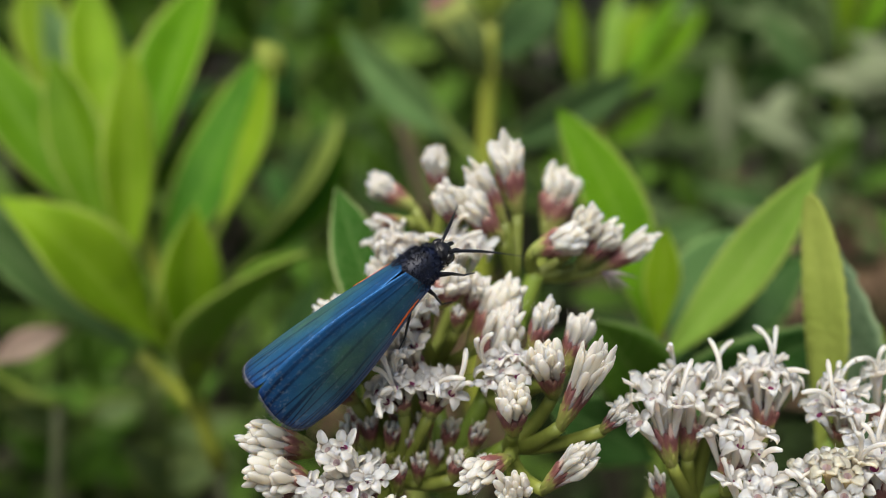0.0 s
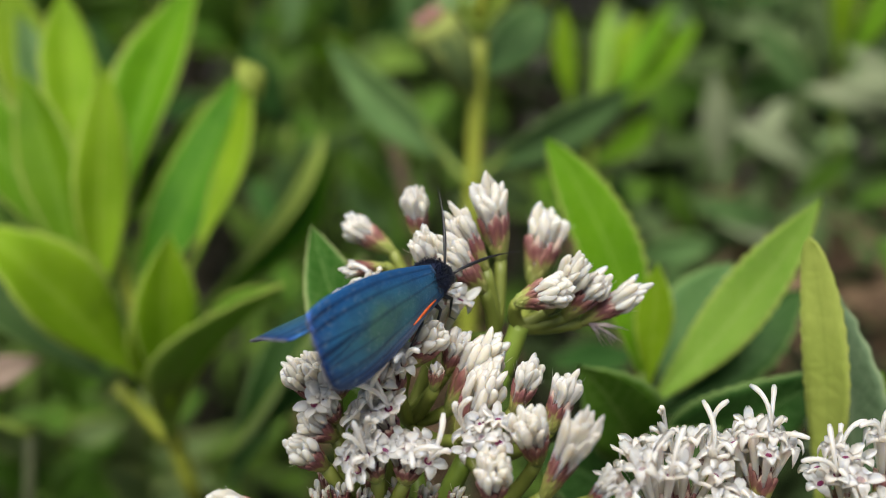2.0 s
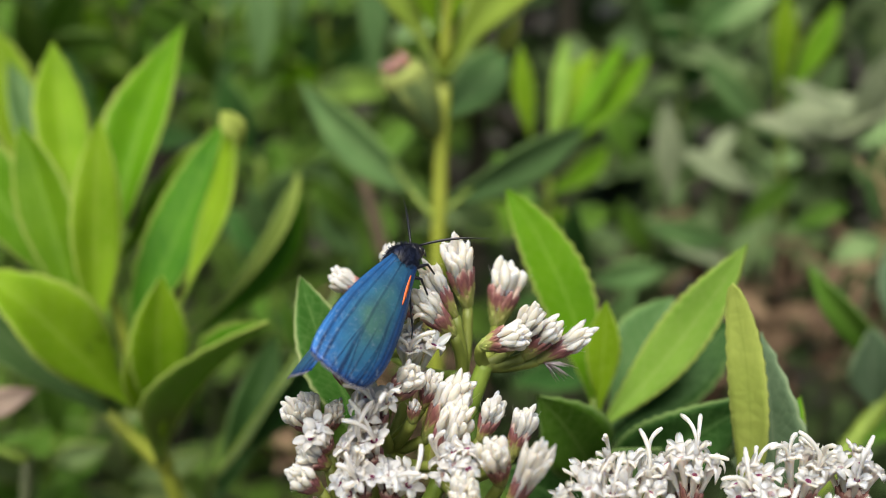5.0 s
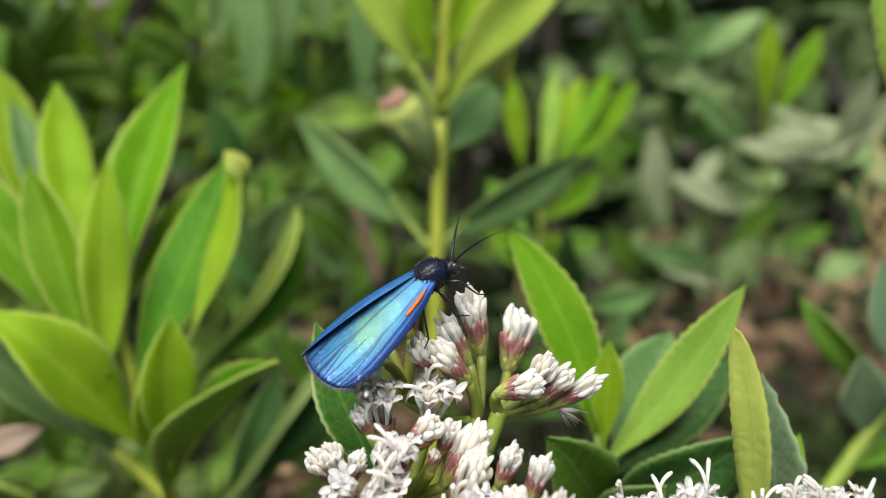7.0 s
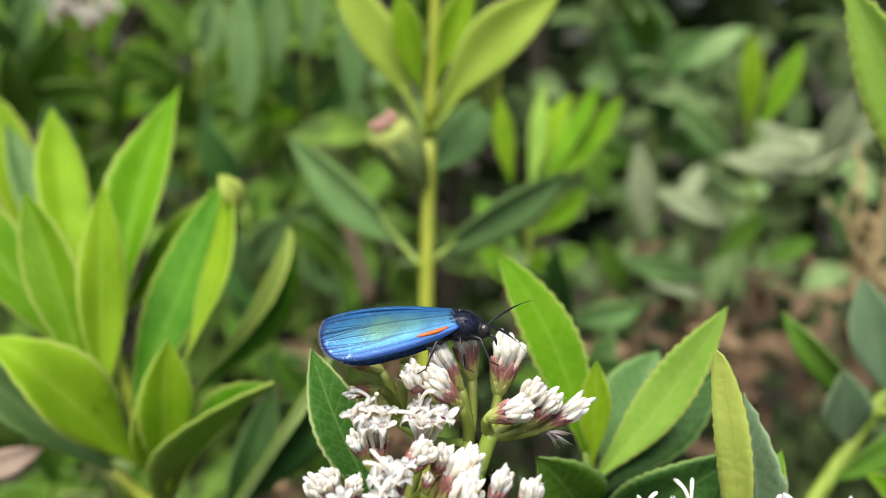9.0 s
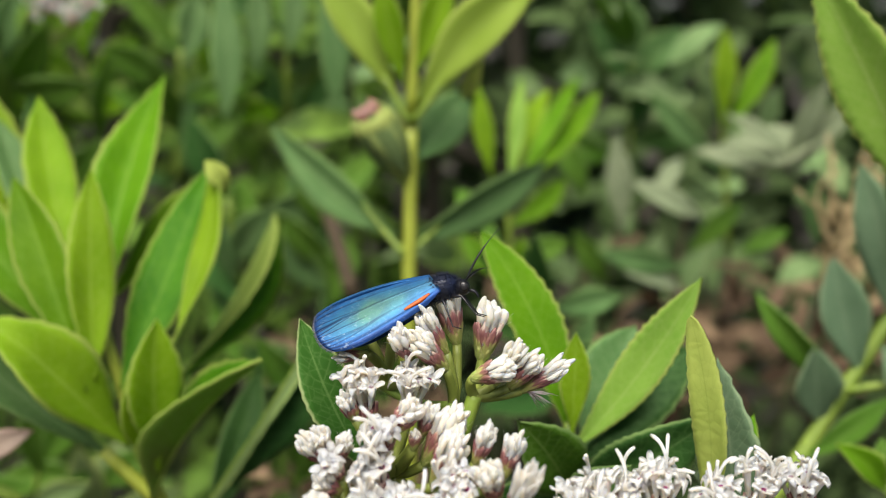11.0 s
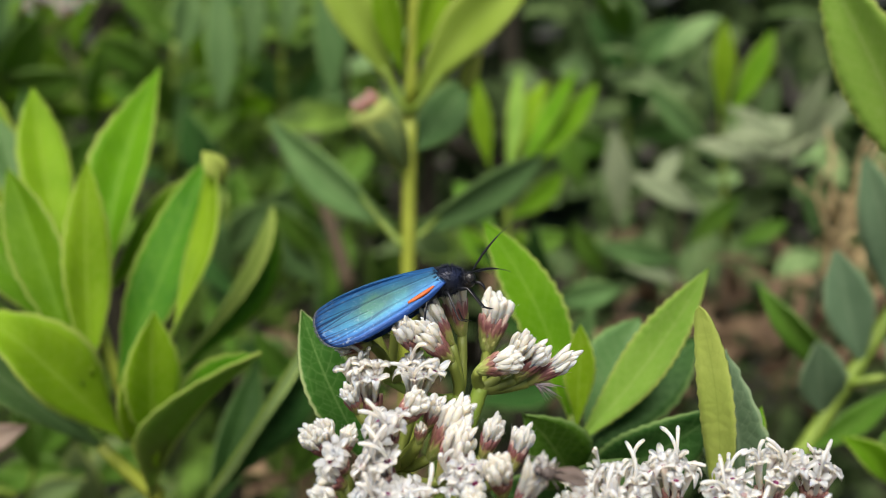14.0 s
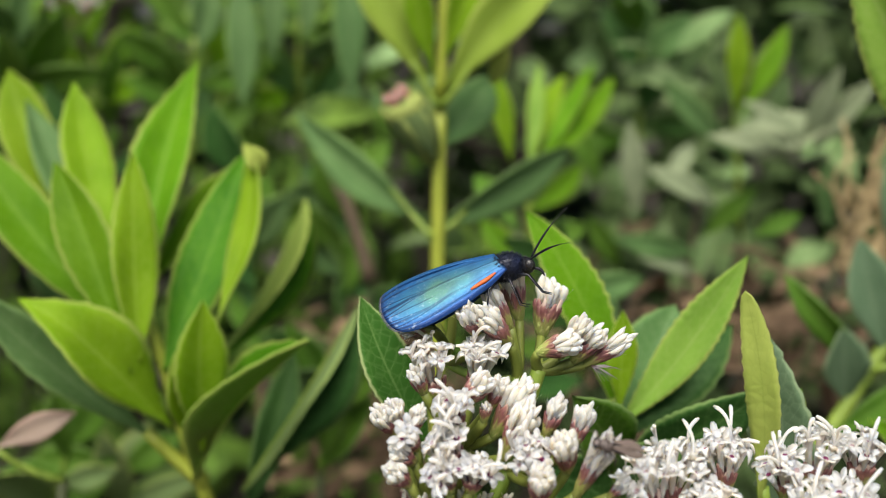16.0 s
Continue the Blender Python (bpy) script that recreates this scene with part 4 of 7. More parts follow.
leaf(shoot, (149.7, 295.6, 895.5), (145.4, 291.4, 919.9), 6.9, (-0.42, -0.88, -0.23), bend=0.04, fold=18, mat=BLUE, rib=False, rows=16)
leaf(shoot, (125.0, 300.3, 893.5), (140.9, 297.1, 901.4), 6.9, (-0.30, -0.92, 0.24), bend=0.04, fold=18, mat=MID, rib=False, rows=16)
leaf(shoot, (101.3, 319.5, 908.6), (111.5, 321.3, 924.1), 7.0, (-0.25, -0.93, 0.97), bend=0.04, fold=18, mat=GREY, rib=False, rows=16)
leaf(shoot, (84.3, 314.4, 879.9), (71.3, 312.4, 900.8), 8.7, (-0.06, -0.99, -0.13), bend=0.04, fold=18, mat=MID, rib=False, rows=16)
leaf(shoot, (79.6, 329.6, 907.7), (69.2, 331.0, 934.0), 9.5, (-0.19, -0.98, -0.02), bend=0.04, fold=18, mat=MID, rib=False, rows=16)
shoot = empty("dry_grass", V((131.3, 254.1, 894.3)), "dry straw-coloured stalks among the hedge leaves", "plant shoot")
rnd = random.Random(31)
for i in range(54):
    foot = Vector((rnd.uniform(128, 151), rnd.uniform(243, 256), rnd.uniform(888, 912)))
    head = foot + Vector((rnd.gauss(2, 6), rnd.gauss(-2, 3), rnd.uniform(8, 28)))
    bow = (foot + head) / 2 + Vector((rnd.gauss(0, 5), rnd.gauss(0, 3), rnd.gauss(0, 4)))
    tube("stalk", curve_points(foot * MM, bow * MM, head * MM, 6), rnd.uniform(0.4, 0.85) * MM, 0.3 * MM, STRAW, shoot, shoot.location, "", 5)
shoot = empty("leafy_shoot", V((77.1, 163.5, 870.2)), "yellow-stemmed shoot with blue-green leaves", "plant shoot")
tube("stem", curve_points(V((77.1, 163.5, 870.2)), V((92.9, 166.5, 893.1)), V((108.2, 168.9, 916.4)), 8), 1.7 * MM, 1.5 * MM, STEM, shoot, shoot.location)
tube("side_stem", curve_points(V((93.6, 165.5, 894.4)), V((98.0, 162.5, 897.0)), V((105.5, 160.0, 897.5)), 6), 0.9 * MM, 0.7 * MM, STEM, shoot, shoot.location)
leaf(shoot, (92.8, 165.3, 893.7), (74.7, 168.5, 914.9), 6.5, (-0.42, -0.88, -0.23), bend=0.08, fold=25, mat=MID, rib=False, rows=16)
leaf(shoot, (96.5, 166.3, 897.9), (89.9, 168.2, 921.8), 10.2, (-0.15, -0.99, 0.04), bend=0.04, fold=20, mat=TEAL, rib=False, rows=16)
leaf(shoot, (103.6, 167.7, 907.6), (94.0, 167.7, 940.4), 9.8, (-0.41, -0.90, -0.12), bend=0.04, fold=18, mat=TEAL, rib=False, rows=16)
leaf(shoot, (88.8, 165.9, 887.8), (84.7, 162.1, 905.5), 9.8, (-0.03, -0.98, -0.22), bend=0.04, fold=18, mat=TEAL, rib=False, rows=16)
leaf(shoot, (105.5, 167.6, 911.1), (109.7, 166.8, 936.9), 9.9, (-0.53, -0.84, 0.06), bend=0.04, fold=18, mat=GREEN, rib=False, rows=16)
leaf(shoot, (100.4, 165.7, 903.7), (106.5, 151.6, 896.9), 9.8, (-0.69, -0.54, 0.49), bend=0.04, fold=18, mat=TEAL, rib=False, rows=16)
leaf(shoot, (85.0, 164.3, 881.4), (98.4, 156.7, 896.5), 5.5, (-0.63, -0.76, 0.18), bend=0.04, fold=18, mat=MID, rib=False, rows=16)
shoot = empty("leafy_shoot", V((94.6, 134.3, 909.8)), "tall fresh green leaves at the edge of the shrub", "plant shoot")
tube("stem", curve_points(V((94.6, 134.3, 909.8)), V((91.8, 135.6, 925.3)), V((88.9, 137.3, 938.6)), 8), 1.2 * MM, 0.7 * MM, STEM, shoot, shoot.location)
leaf(shoot, (88.8, 137.0, 937.2), (69.8, 142.5, 975.7), 11.9, (-0.55, -0.80, 0.1), bend=0.05, fold=20, mat=SOFT, widest=0.5, rows=48, teeth=0.02, skew=0.02)
leaf(shoot, (89.1, 136.2, 934.1), (94.8, 136.2, 959.0), 8.7, (-0.52, -0.84, 0.12), bend=0.05, fold=20, mat=MID, rib=False, rows=16)
leaf(shoot, (90.6, 137.3, 930.2), (86.8, 143.3, 946.2), 7.3, (-0.52, -0.83, 0.19), bend=0.05, fold=20, mat=BLUE, rib=False, rows=16)
shoot = empty("leafy_shoot", V((94.8, 136.2, 876.3)), "drooping small green leaf on a thin twig", "plant shoot")
tube("stem", curve_points(V((94.8, 136.2, 876.3)), V((91.1, 137.2, 882.1)), V((87.2, 138.9, 887.1)), 8), 1.2 * MM, 0.7 * MM, STEM, shoot, shoot.location)
leaf(shoot, (87.6, 138.5, 885.6), (77.0, 137.1, 896.2), 5.8, (0.27, -0.95, 0.14), bend=0.1, fold=30, mat=GREEN, rib=False, rows=16)
leaf(shoot, (87.7, 138.7, 886.1), (88.7, 142.8, 894.3), 5.0, (-0.13, -0.88, 0.46), bend=0.1, fold=30, mat=MID, rib=False, rows=16)
shoot = empty("hedge_shoot", V((-111.0, 334.6, 865.9)), "soft green leaves on a shaded hedge shoot", "plant shoot")
tube("stem", curve_points(V((-111.0, 334.6, 865.9)), V((-106.8, 333.7, 893.9)), V((-102.3, 332.1, 917.8)), 8), 1.2 * MM, 0.7 * MM, STEM, shoot, shoot.location)
leaf(shoot, (-102.3, 332.1, 917.8), (-110.0, 335.7, 947.8), 10.7, (0.49, -0.84, 0.23), bend=0.04, fold=18, mat=DEEP, rib=False, rows=16)
leaf(shoot, (-103.1, 331.8, 911.7), (-84.2, 320.1, 933.4), 10.5, (-0.02, -0.89, -0.46), bend=0.04, fold=18, mat=MID, rib=False, rows=16)
leaf(shoot, (-104.1, 331.6, 905.4), (-97.9, 314.2, 931.0), 10.3, (0.05, -0.82, -0.57), bend=0.04, fold=18, mat=BLUE, rib=False, rows=16)
leaf(shoot, (-105.1, 331.3, 899.0), (-99.5, 340.5, 925.9), 14.4, (0.61, -0.78, 0.14), bend=0.04, fold=18, mat=BLUE, rib=False, rows=16)
leaf(shoot, (-105.9, 331.0, 892.8), (-106.8, 324.1, 920.6), 10.3, (0.16, -0.96, -0.23), bend=0.04, fold=18, mat=MID, rib=False, rows=16)
leaf(shoot, (-106.7, 330.7, 886.6), (-116.2, 317.1, 913.9), 13.5, (0.15, -0.90, -0.40), bend=0.04, fold=18, mat=BLUE, rib=False, rows=16)
leaf(shoot, (-107.7, 330.4, 880.1), (-106.0, 341.8, 909.9), 12.0, (0.50, -0.82, 0.29), bend=0.04, fold=18, mat=DEEP, rib=False, rows=16)
leaf(shoot, (-108.7, 330.1, 873.6), (-106.5, 331.7, 901.1), 14.9, (0.65, -0.76, -0.00), bend=0.04, fold=18, mat=BLUE, rib=False, rows=16)
leaf(shoot, (-109.5, 329.8, 867.3), (-111.8, 313.9, 898.9), 10.7, (0.15, -0.89, -0.43), bend=0.04, fold=18, mat=BLUE, rib=False, rows=16)
shoot = empty("hedge_shoot", V((-41.3, 301.9, 858.9)), "soft green leaves on a shaded hedge shoot", "plant shoot")
tube("stem", curve_points(V((-41.3, 301.9, 858.9)), V((-41.9, 301.3, 889.9)), V((-42.3, 300.8, 916.3)), 8), 1.2 * MM, 0.7 * MM, STEM, shoot, shoot.location)
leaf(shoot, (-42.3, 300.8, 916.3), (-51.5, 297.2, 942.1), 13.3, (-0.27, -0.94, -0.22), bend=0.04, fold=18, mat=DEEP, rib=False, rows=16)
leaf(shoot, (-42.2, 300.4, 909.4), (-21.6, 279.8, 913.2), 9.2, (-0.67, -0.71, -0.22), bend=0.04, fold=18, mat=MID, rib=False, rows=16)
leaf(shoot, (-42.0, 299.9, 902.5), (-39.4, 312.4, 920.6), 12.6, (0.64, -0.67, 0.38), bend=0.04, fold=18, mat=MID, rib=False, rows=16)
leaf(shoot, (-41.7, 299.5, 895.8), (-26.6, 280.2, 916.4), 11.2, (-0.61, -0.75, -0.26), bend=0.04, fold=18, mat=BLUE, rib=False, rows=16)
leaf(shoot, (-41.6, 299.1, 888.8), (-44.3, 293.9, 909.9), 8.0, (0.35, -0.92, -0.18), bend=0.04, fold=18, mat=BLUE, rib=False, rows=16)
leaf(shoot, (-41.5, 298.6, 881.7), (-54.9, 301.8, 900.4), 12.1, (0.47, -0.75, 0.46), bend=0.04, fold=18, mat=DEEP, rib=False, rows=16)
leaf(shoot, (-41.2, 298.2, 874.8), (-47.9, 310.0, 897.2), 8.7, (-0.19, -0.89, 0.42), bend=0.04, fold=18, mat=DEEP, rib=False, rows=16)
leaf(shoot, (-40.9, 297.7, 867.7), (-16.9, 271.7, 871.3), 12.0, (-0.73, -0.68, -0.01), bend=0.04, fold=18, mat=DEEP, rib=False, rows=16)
leaf(shoot, (-40.8, 297.2, 860.5), (-50.0, 305.7, 884.8), 8.4, (0.24, -0.88, 0.40), bend=0.04, fold=18, mat=MID, rib=False, rows=16)
shoot = empty("hedge_shoot", V((-14.9, 332.2, 856.3)), "soft green leaves on a shaded hedge shoot", "plant shoot")
tube("stem", curve_points(V((-14.9, 332.2, 856.3)), V((-11.5, 331.6, 885.9)), V((-7.9, 330.4, 911.1)), 8), 1.2 * MM, 0.7 * MM, STEM, shoot, shoot.location)
leaf(shoot, (-7.9, 330.4, 911.1), (-33.6, 329.7, 907.5), 12.6, (0.05, -0.98, -0.17), bend=0.04, fold=18, mat=BLUE, rib=False, rows=16)
leaf(shoot, (-8.8, 330.1, 904.5), (5.9, 348.0, 924.2), 10.6, (0.11, -0.77, 0.62), bend=0.04, fold=18, mat=MID, rib=False, rows=16)
leaf(shoot, (-9.7, 329.7, 897.9), (-21.2, 322.7, 922.7), 10.7, (-0.05, -0.96, -0.29), bend=0.04, fold=18, mat=MID, rib=False, rows=16)
leaf(shoot, (-10.4, 329.4, 891.4), (-26.4, 342.2, 917.3), 13.5, (0.17, -0.84, 0.52), bend=0.04, fold=18, mat=DEEP, rib=False, rows=16)
leaf(shoot, (-11.3, 329.0, 884.8), (-28.8, 321.4, 907.7), 10.5, (0.06, -0.96, -0.27), bend=0.04, fold=18, mat=MID, rib=False, rows=16)
leaf(shoot, (-12.2, 328.6, 878.0), (-27.6, 329.1, 897.7), 12.3, (-0.14, -0.99, -0.08), bend=0.04, fold=18, mat=BLUE, rib=False, rows=16)
leaf(shoot, (-12.9, 328.2, 871.4), (-6.4, 335.9, 897.2), 12.7, (0.33, -0.92, 0.19), bend=0.04, fold=18, mat=MID, rib=False, rows=16)
leaf(shoot, (-13.8, 327.8, 864.6), (14.5, 329.6, 870.5), 11.0, (0.06, -1.00, 0.01), bend=0.04, fold=18, mat=DEEP, rib=False, rows=16)
leaf(shoot, (-14.8, 327.4, 857.8), (-7.8, 336.4, 884.6), 13.4, (0.22, -0.94, 0.26), bend=0.04, fold=18, mat=DEEP, rib=False, rows=16)
shoot = empty("hedge_shoot", V((-69.1, 366.8, 912.5)), "soft green leaves on a shaded hedge shoot", "plant shoot")
tube("stem", curve_points(V((-69.1, 366.8, 912.5)), V((-66.6, 365.5, 939.1)), V((-63.9, 363.7, 961.9)), 8), 1.2 * MM, 0.7 * MM, STEM, shoot, shoot.location)
leaf(shoot, (-63.9, 363.7, 961.9), (-83.5, 362.1, 986.9), 9.6, (0.14, -0.99, 0.05), bend=0.04, fold=18, mat=MID, rib=False, rows=16)
leaf(shoot, (-64.4, 363.5, 955.9), (-59.3, 380.7, 982.4), 14.8, (0.57, -0.73, 0.37), bend=0.04, fold=18, mat=BLUE, rib=False, rows=16)
leaf(shoot, (-64.9, 363.3, 949.9), (-88.2, 348.3, 964.2), 12.1, (0.40, -0.88, -0.26), bend=0.04, fold=18, mat=MID, rib=False, rows=16)
leaf(shoot, (-65.6, 363.1, 943.9), (-35.0, 368.6, 953.0), 12.8, (0.21, -0.97, -0.12), bend=0.04, fold=18, mat=MID, rib=False, rows=16)
leaf(shoot, (-66.0, 362.8, 937.8), (-88.1, 353.0, 948.3), 12.9, (0.43, -0.90, 0.07), bend=0.04, fold=18, mat=MID, rib=False, rows=16)
leaf(shoot, (-66.5, 362.6, 931.7), (-72.1, 342.3, 959.7), 9.4, (0.28, -0.80, -0.53), bend=0.04, fold=18, mat=MID, rib=False, rows=16)
leaf(shoot, (-67.2, 362.3, 925.6), (-59.0, 373.5, 951.5), 9.9, (-0.06, -0.91, 0.41), bend=0.04, fold=18, mat=DEEP, rib=False, rows=16)
leaf(shoot, (-67.7, 362.1, 919.4), (-42.3, 373.1, 941.7), 12.9, (0.20, -0.95, 0.24), bend=0.04, fold=18, mat=MID, rib=False, rows=16)
leaf(shoot, (-68.2, 361.8, 913.2), (-100.3, 365.7, 914.4), 10.2, (-0.11, -0.98, 0.18), bend=0.04, fold=18, mat=DEEP, rib=False, rows=16)
shoot = empty("hedge_shoot", V((52.8, 242.3, 867.6)), "soft green leaves on a shaded hedge shoot", "plant shoot")
tube("stem", curve_points(V((52.8, 242.3, 867.6)), V((49.0, 238.1, 884.1)), V((45.8, 234.4, 898.2)), 8), 1.2 * MM, 0.7 * MM, STEM, shoot, shoot.location)
leaf(shoot, (45.8, 234.4, 898.2), (25.3, 215.3, 914.4), 8.1, (0.69, -0.72, 0.02), bend=0.04, fold=18, mat=DEEP, rib=False, rows=16)
leaf(shoot, (46.6, 234.9, 894.7), (65.9, 231.4, 899.0), 8.1, (-0.18, -0.98, 0.02), bend=0.04, fold=18, mat=BLUE, rib=False, rows=16)
leaf(shoot, (47.3, 235.3, 891.2), (40.2, 218.7, 918.8), 7.0, (-0.38, -0.75, -0.55), bend=0.04, fold=18, mat=DEEP, rib=False, rows=16)
leaf(shoot, (47.9, 235.6, 887.5), (39.4, 229.7, 912.4), 7.5, (-0.30, -0.90, -0.32), bend=0.04, fold=18, mat=DEEP, rib=False, rows=16)
leaf(shoot, (48.7, 236.1, 884.0), (26.0, 210.7, 895.8), 7.3, (0.77, -0.50, 0.40), bend=0.04, fold=18, mat=DEEP, rib=False, rows=16)
leaf(shoot, (49.5, 236.5, 880.5), (59.1, 210.5, 888.8), 7.7, (-0.92, -0.24, 0.32), bend=0.04, fold=18, mat=DEEP, rib=False, rows=16)
leaf(shoot, (50.1, 236.8, 876.8), (32.7, 244.3, 876.5), 7.1, (-0.35, -0.79, 0.49), bend=0.04, fold=18, mat=MID, rib=False, rows=16)
leaf(shoot, (50.9, 237.2, 873.0), (58.0, 230.0, 894.0), 7.5, (-0.53, -0.84, -0.11), bend=0.04, fold=18, mat=BLUE, rib=False, rows=16)
leaf(shoot, (51.7, 237.6, 869.4), (26.2, 217.7, 873.8), 9.2, (0.50, -0.49, 0.72), bend=0.04, fold=18, mat=DEEP, rib=False, rows=16)
shoot = empty("hedge_shoot", V((-20.9, 227.8, 850.8)), "soft green leaves on a shaded hedge shoot", "plant shoot")
tube("stem", curve_points(V((-20.9, 227.8, 850.8)), V((-17.9, 223.7, 865.6)), V((-14.2, 219.1, 878.2)), 8), 1.2 * MM, 0.7 * MM, STEM, shoot, shoot.location)
leaf(shoot, (-14.2, 219.1, 878.2), (-28.2, 199.3, 888.0), 9.5, (0.67, -0.65, -0.35), bend=0.04, fold=18, mat=BLUE, rib=False, rows=16)
leaf(shoot, (-14.9, 219.7, 875.1), (-27.5, 216.8, 895.4), 7.7, (0.04, -0.99, -0.12), bend=0.04, fold=18, mat=MID, rib=False, rows=16)
leaf(shoot, (-15.7, 220.2, 872.1), (-15.4, 221.6, 888.2), 6.7, (0.30, -0.95, 0.08), bend=0.04, fold=18, mat=BLUE, rib=False, rows=16)
leaf(shoot, (-16.5, 220.7, 868.9), (-1.4, 209.1, 888.3), 6.2, (-0.68, -0.73, 0.09), bend=0.04, fold=18, mat=MID, rib=False, rows=16)
leaf(shoot, (-17.3, 221.2, 865.8), (-26.2, 223.5, 884.0), 7.0, (0.44, -0.84, 0.32), bend=0.04, fold=18, mat=MID, rib=False, rows=16)
leaf(shoot, (-18.1, 221.7, 862.6), (-7.8, 217.2, 877.9), 6.8, (0.01, -0.96, -0.29), bend=0.04, fold=18, mat=MID, rib=False, rows=16)
leaf(shoot, (-18.9, 222.2, 859.5), (-16.0, 220.4, 878.2), 7.7, (0.07, -0.99, -0.10), bend=0.04, fold=18, mat=DEEP, rib=False, rows=16)
leaf(shoot, (-19.7, 222.7, 856.2), (-14.5, 214.2, 877.3), 7.5, (-0.55, -0.81, -0.19), bend=0.04, fold=18, mat=MID, rib=False, rows=16)
leaf(shoot, (-20.5, 223.2, 853.0), (-6.5, 217.7, 874.2), 10.6, (-0.65, -0.72, 0.25), bend=0.04, fold=18, mat=MID, rib=False, rows=16)
shoot = empty("hedge_shoot", V((-27.6, 380.9, 927.5)), "soft green leaves on a shaded hedge shoot", "plant shoot")
tube("stem", curve_points(V((-27.6, 380.9, 927.5)), V((-27.1, 378.2, 949.3)), V((-26.1, 375.5, 967.8)), 8), 1.2 * MM, 0.7 * MM, STEM, shoot, shoot.location)
leaf(shoot, (-26.1, 375.5, 967.8), (-51.6, 388.5, 986.7), 9.7, (-0.39, -0.91, 0.10), bend=0.04, fold=18, mat=DEEP, rib=False, rows=16)
leaf(shoot, (-26.2, 375.5, 962.9), (-26.1, 392.7, 995.1), 10.7, (-0.09, -0.88, 0.47), bend=0.04, fold=18, mat=MID, rib=False, rows=16)
leaf(shoot, (-26.4, 375.6, 957.9), (-17.0, 388.6, 991.9), 13.0, (-0.25, -0.88, 0.41), bend=0.04, fold=18, mat=MID, rib=False, rows=16)
leaf(shoot, (-26.5, 375.7, 953.2), (-0.9, 362.7, 960.7), 11.5, (-0.26, -0.81, -0.53), bend=0.04, fold=18, mat=BLUE, rib=False, rows=16)
leaf(shoot, (-26.7, 375.7, 948.2), (-49.5, 364.9, 959.8), 13.1, (0.35, -0.92, -0.17), bend=0.04, fold=18, mat=MID, rib=False, rows=16)
leaf(shoot, (-26.8, 375.7, 943.1), (-0.8, 382.9, 944.1), 11.7, (0.26, -0.96, 0.10), bend=0.04, fold=18, mat=DEEP, rib=False, rows=16)
leaf(shoot, (-27.0, 375.8, 938.3), (-41.4, 369.2, 958.7), 10.9, (0.29, -0.95, -0.11), bend=0.04, fold=18, mat=DEEP, rib=False, rows=16)
leaf(shoot, (-27.1, 375.8, 933.2), (7.7, 358.6, 937.2), 14.6, (-0.44, -0.80, 0.40), bend=0.04, fold=18, mat=BLUE, rib=False, rows=16)
leaf(shoot, (-27.3, 375.8, 928.0), (-8.0, 366.5, 955.4), 9.5, (-0.32, -0.94, -0.09), bend=0.04, fold=18, mat=DEEP, rib=False, rows=16)
shoot = empty("hedge_shoot", V((115.2, 398.4, 915.3)), "soft green leaves on a shaded hedge shoot", "plant shoot")
tube("stem", curve_points(V((115.2, 398.4, 915.3)), V((114.6, 396.9, 942.4)), V((114.3, 395.5, 965.5)), 8), 1.2 * MM, 0.7 * MM, STEM, shoot, shoot.location)
leaf(shoot, (114.3, 395.5, 965.5), (92.4, 379.8, 986.6), 10.1, (0.24, -0.88, -0.41), bend=0.04, fold=18, mat=MID, rib=False, rows=16)
leaf(shoot, (114.3, 395.2, 959.3), (101.1, 381.9, 983.0), 14.3, (-0.41, -0.68, -0.61), bend=0.04, fold=18, mat=MID, rib=False, rows=16)
leaf(shoot, (114.3, 395.0, 953.3), (111.3, 393.2, 980.5), 14.1, (-0.37, -0.92, -0.10), bend=0.04, fold=18, mat=BLUE, rib=False, rows=16)
leaf(shoot, (114.0, 394.8, 947.3), (128.6, 375.1, 967.7), 15.4, (-0.81, -0.58, 0.02), bend=0.04, fold=18, mat=BLUE, rib=False, rows=16)
leaf(shoot, (114.0, 394.5, 941.0), (98.6, 405.3, 972.5), 11.5, (-0.10, -0.96, 0.28), bend=0.04, fold=18, mat=DEEP, rib=False, rows=16)
leaf(shoot, (114.0, 394.2, 934.6), (127.0, 381.1, 965.4), 10.4, (-0.37, -0.90, -0.23), bend=0.04, fold=18, mat=BLUE, rib=False, rows=16)
leaf(shoot, (113.8, 394.0, 928.5), (125.1, 385.7, 953.7), 13.8, (-0.48, -0.88, -0.07), bend=0.04, fold=18, mat=DEEP, rib=False, rows=16)
leaf(shoot, (113.8, 393.8, 922.3), (137.7, 377.0, 925.2), 12.8, (-0.52, -0.79, -0.32), bend=0.04, fold=18, mat=DEEP, rib=False, rows=16)
leaf(shoot, (113.7, 393.4, 915.9), (72.1, 372.7, 926.4), 12.9, (0.41, -0.90, -0.16), bend=0.04, fold=18, mat=MID, rib=False, rows=16)
shoot = empty("hedge_shoot", V((-123.9, 352.8, 939.0)), "soft green leaves on a shaded hedge shoot", "plant shoot")
tube("stem", curve_points(V((-123.9, 352.8, 939.0)), V((-123.4, 349.0, 955.5)), V((-122.3, 345.0, 969.6)), 8), 1.2 * MM, 0.7 * MM, STEM, shoot, shoot.location)
leaf(shoot, (-122.3, 345.0, 969.6), (-120.4, 349.7, 998.7), 12.9, (0.61, -0.79, 0.09), bend=0.04, fold=18, mat=DEEP, rib=False, rows=16)
leaf(shoot, (-122.4, 345.4, 965.9), (-140.4, 359.2, 982.2), 13.1, (-0.09, -0.81, 0.58), bend=0.04, fold=18, mat=MID, rib=False, rows=16)
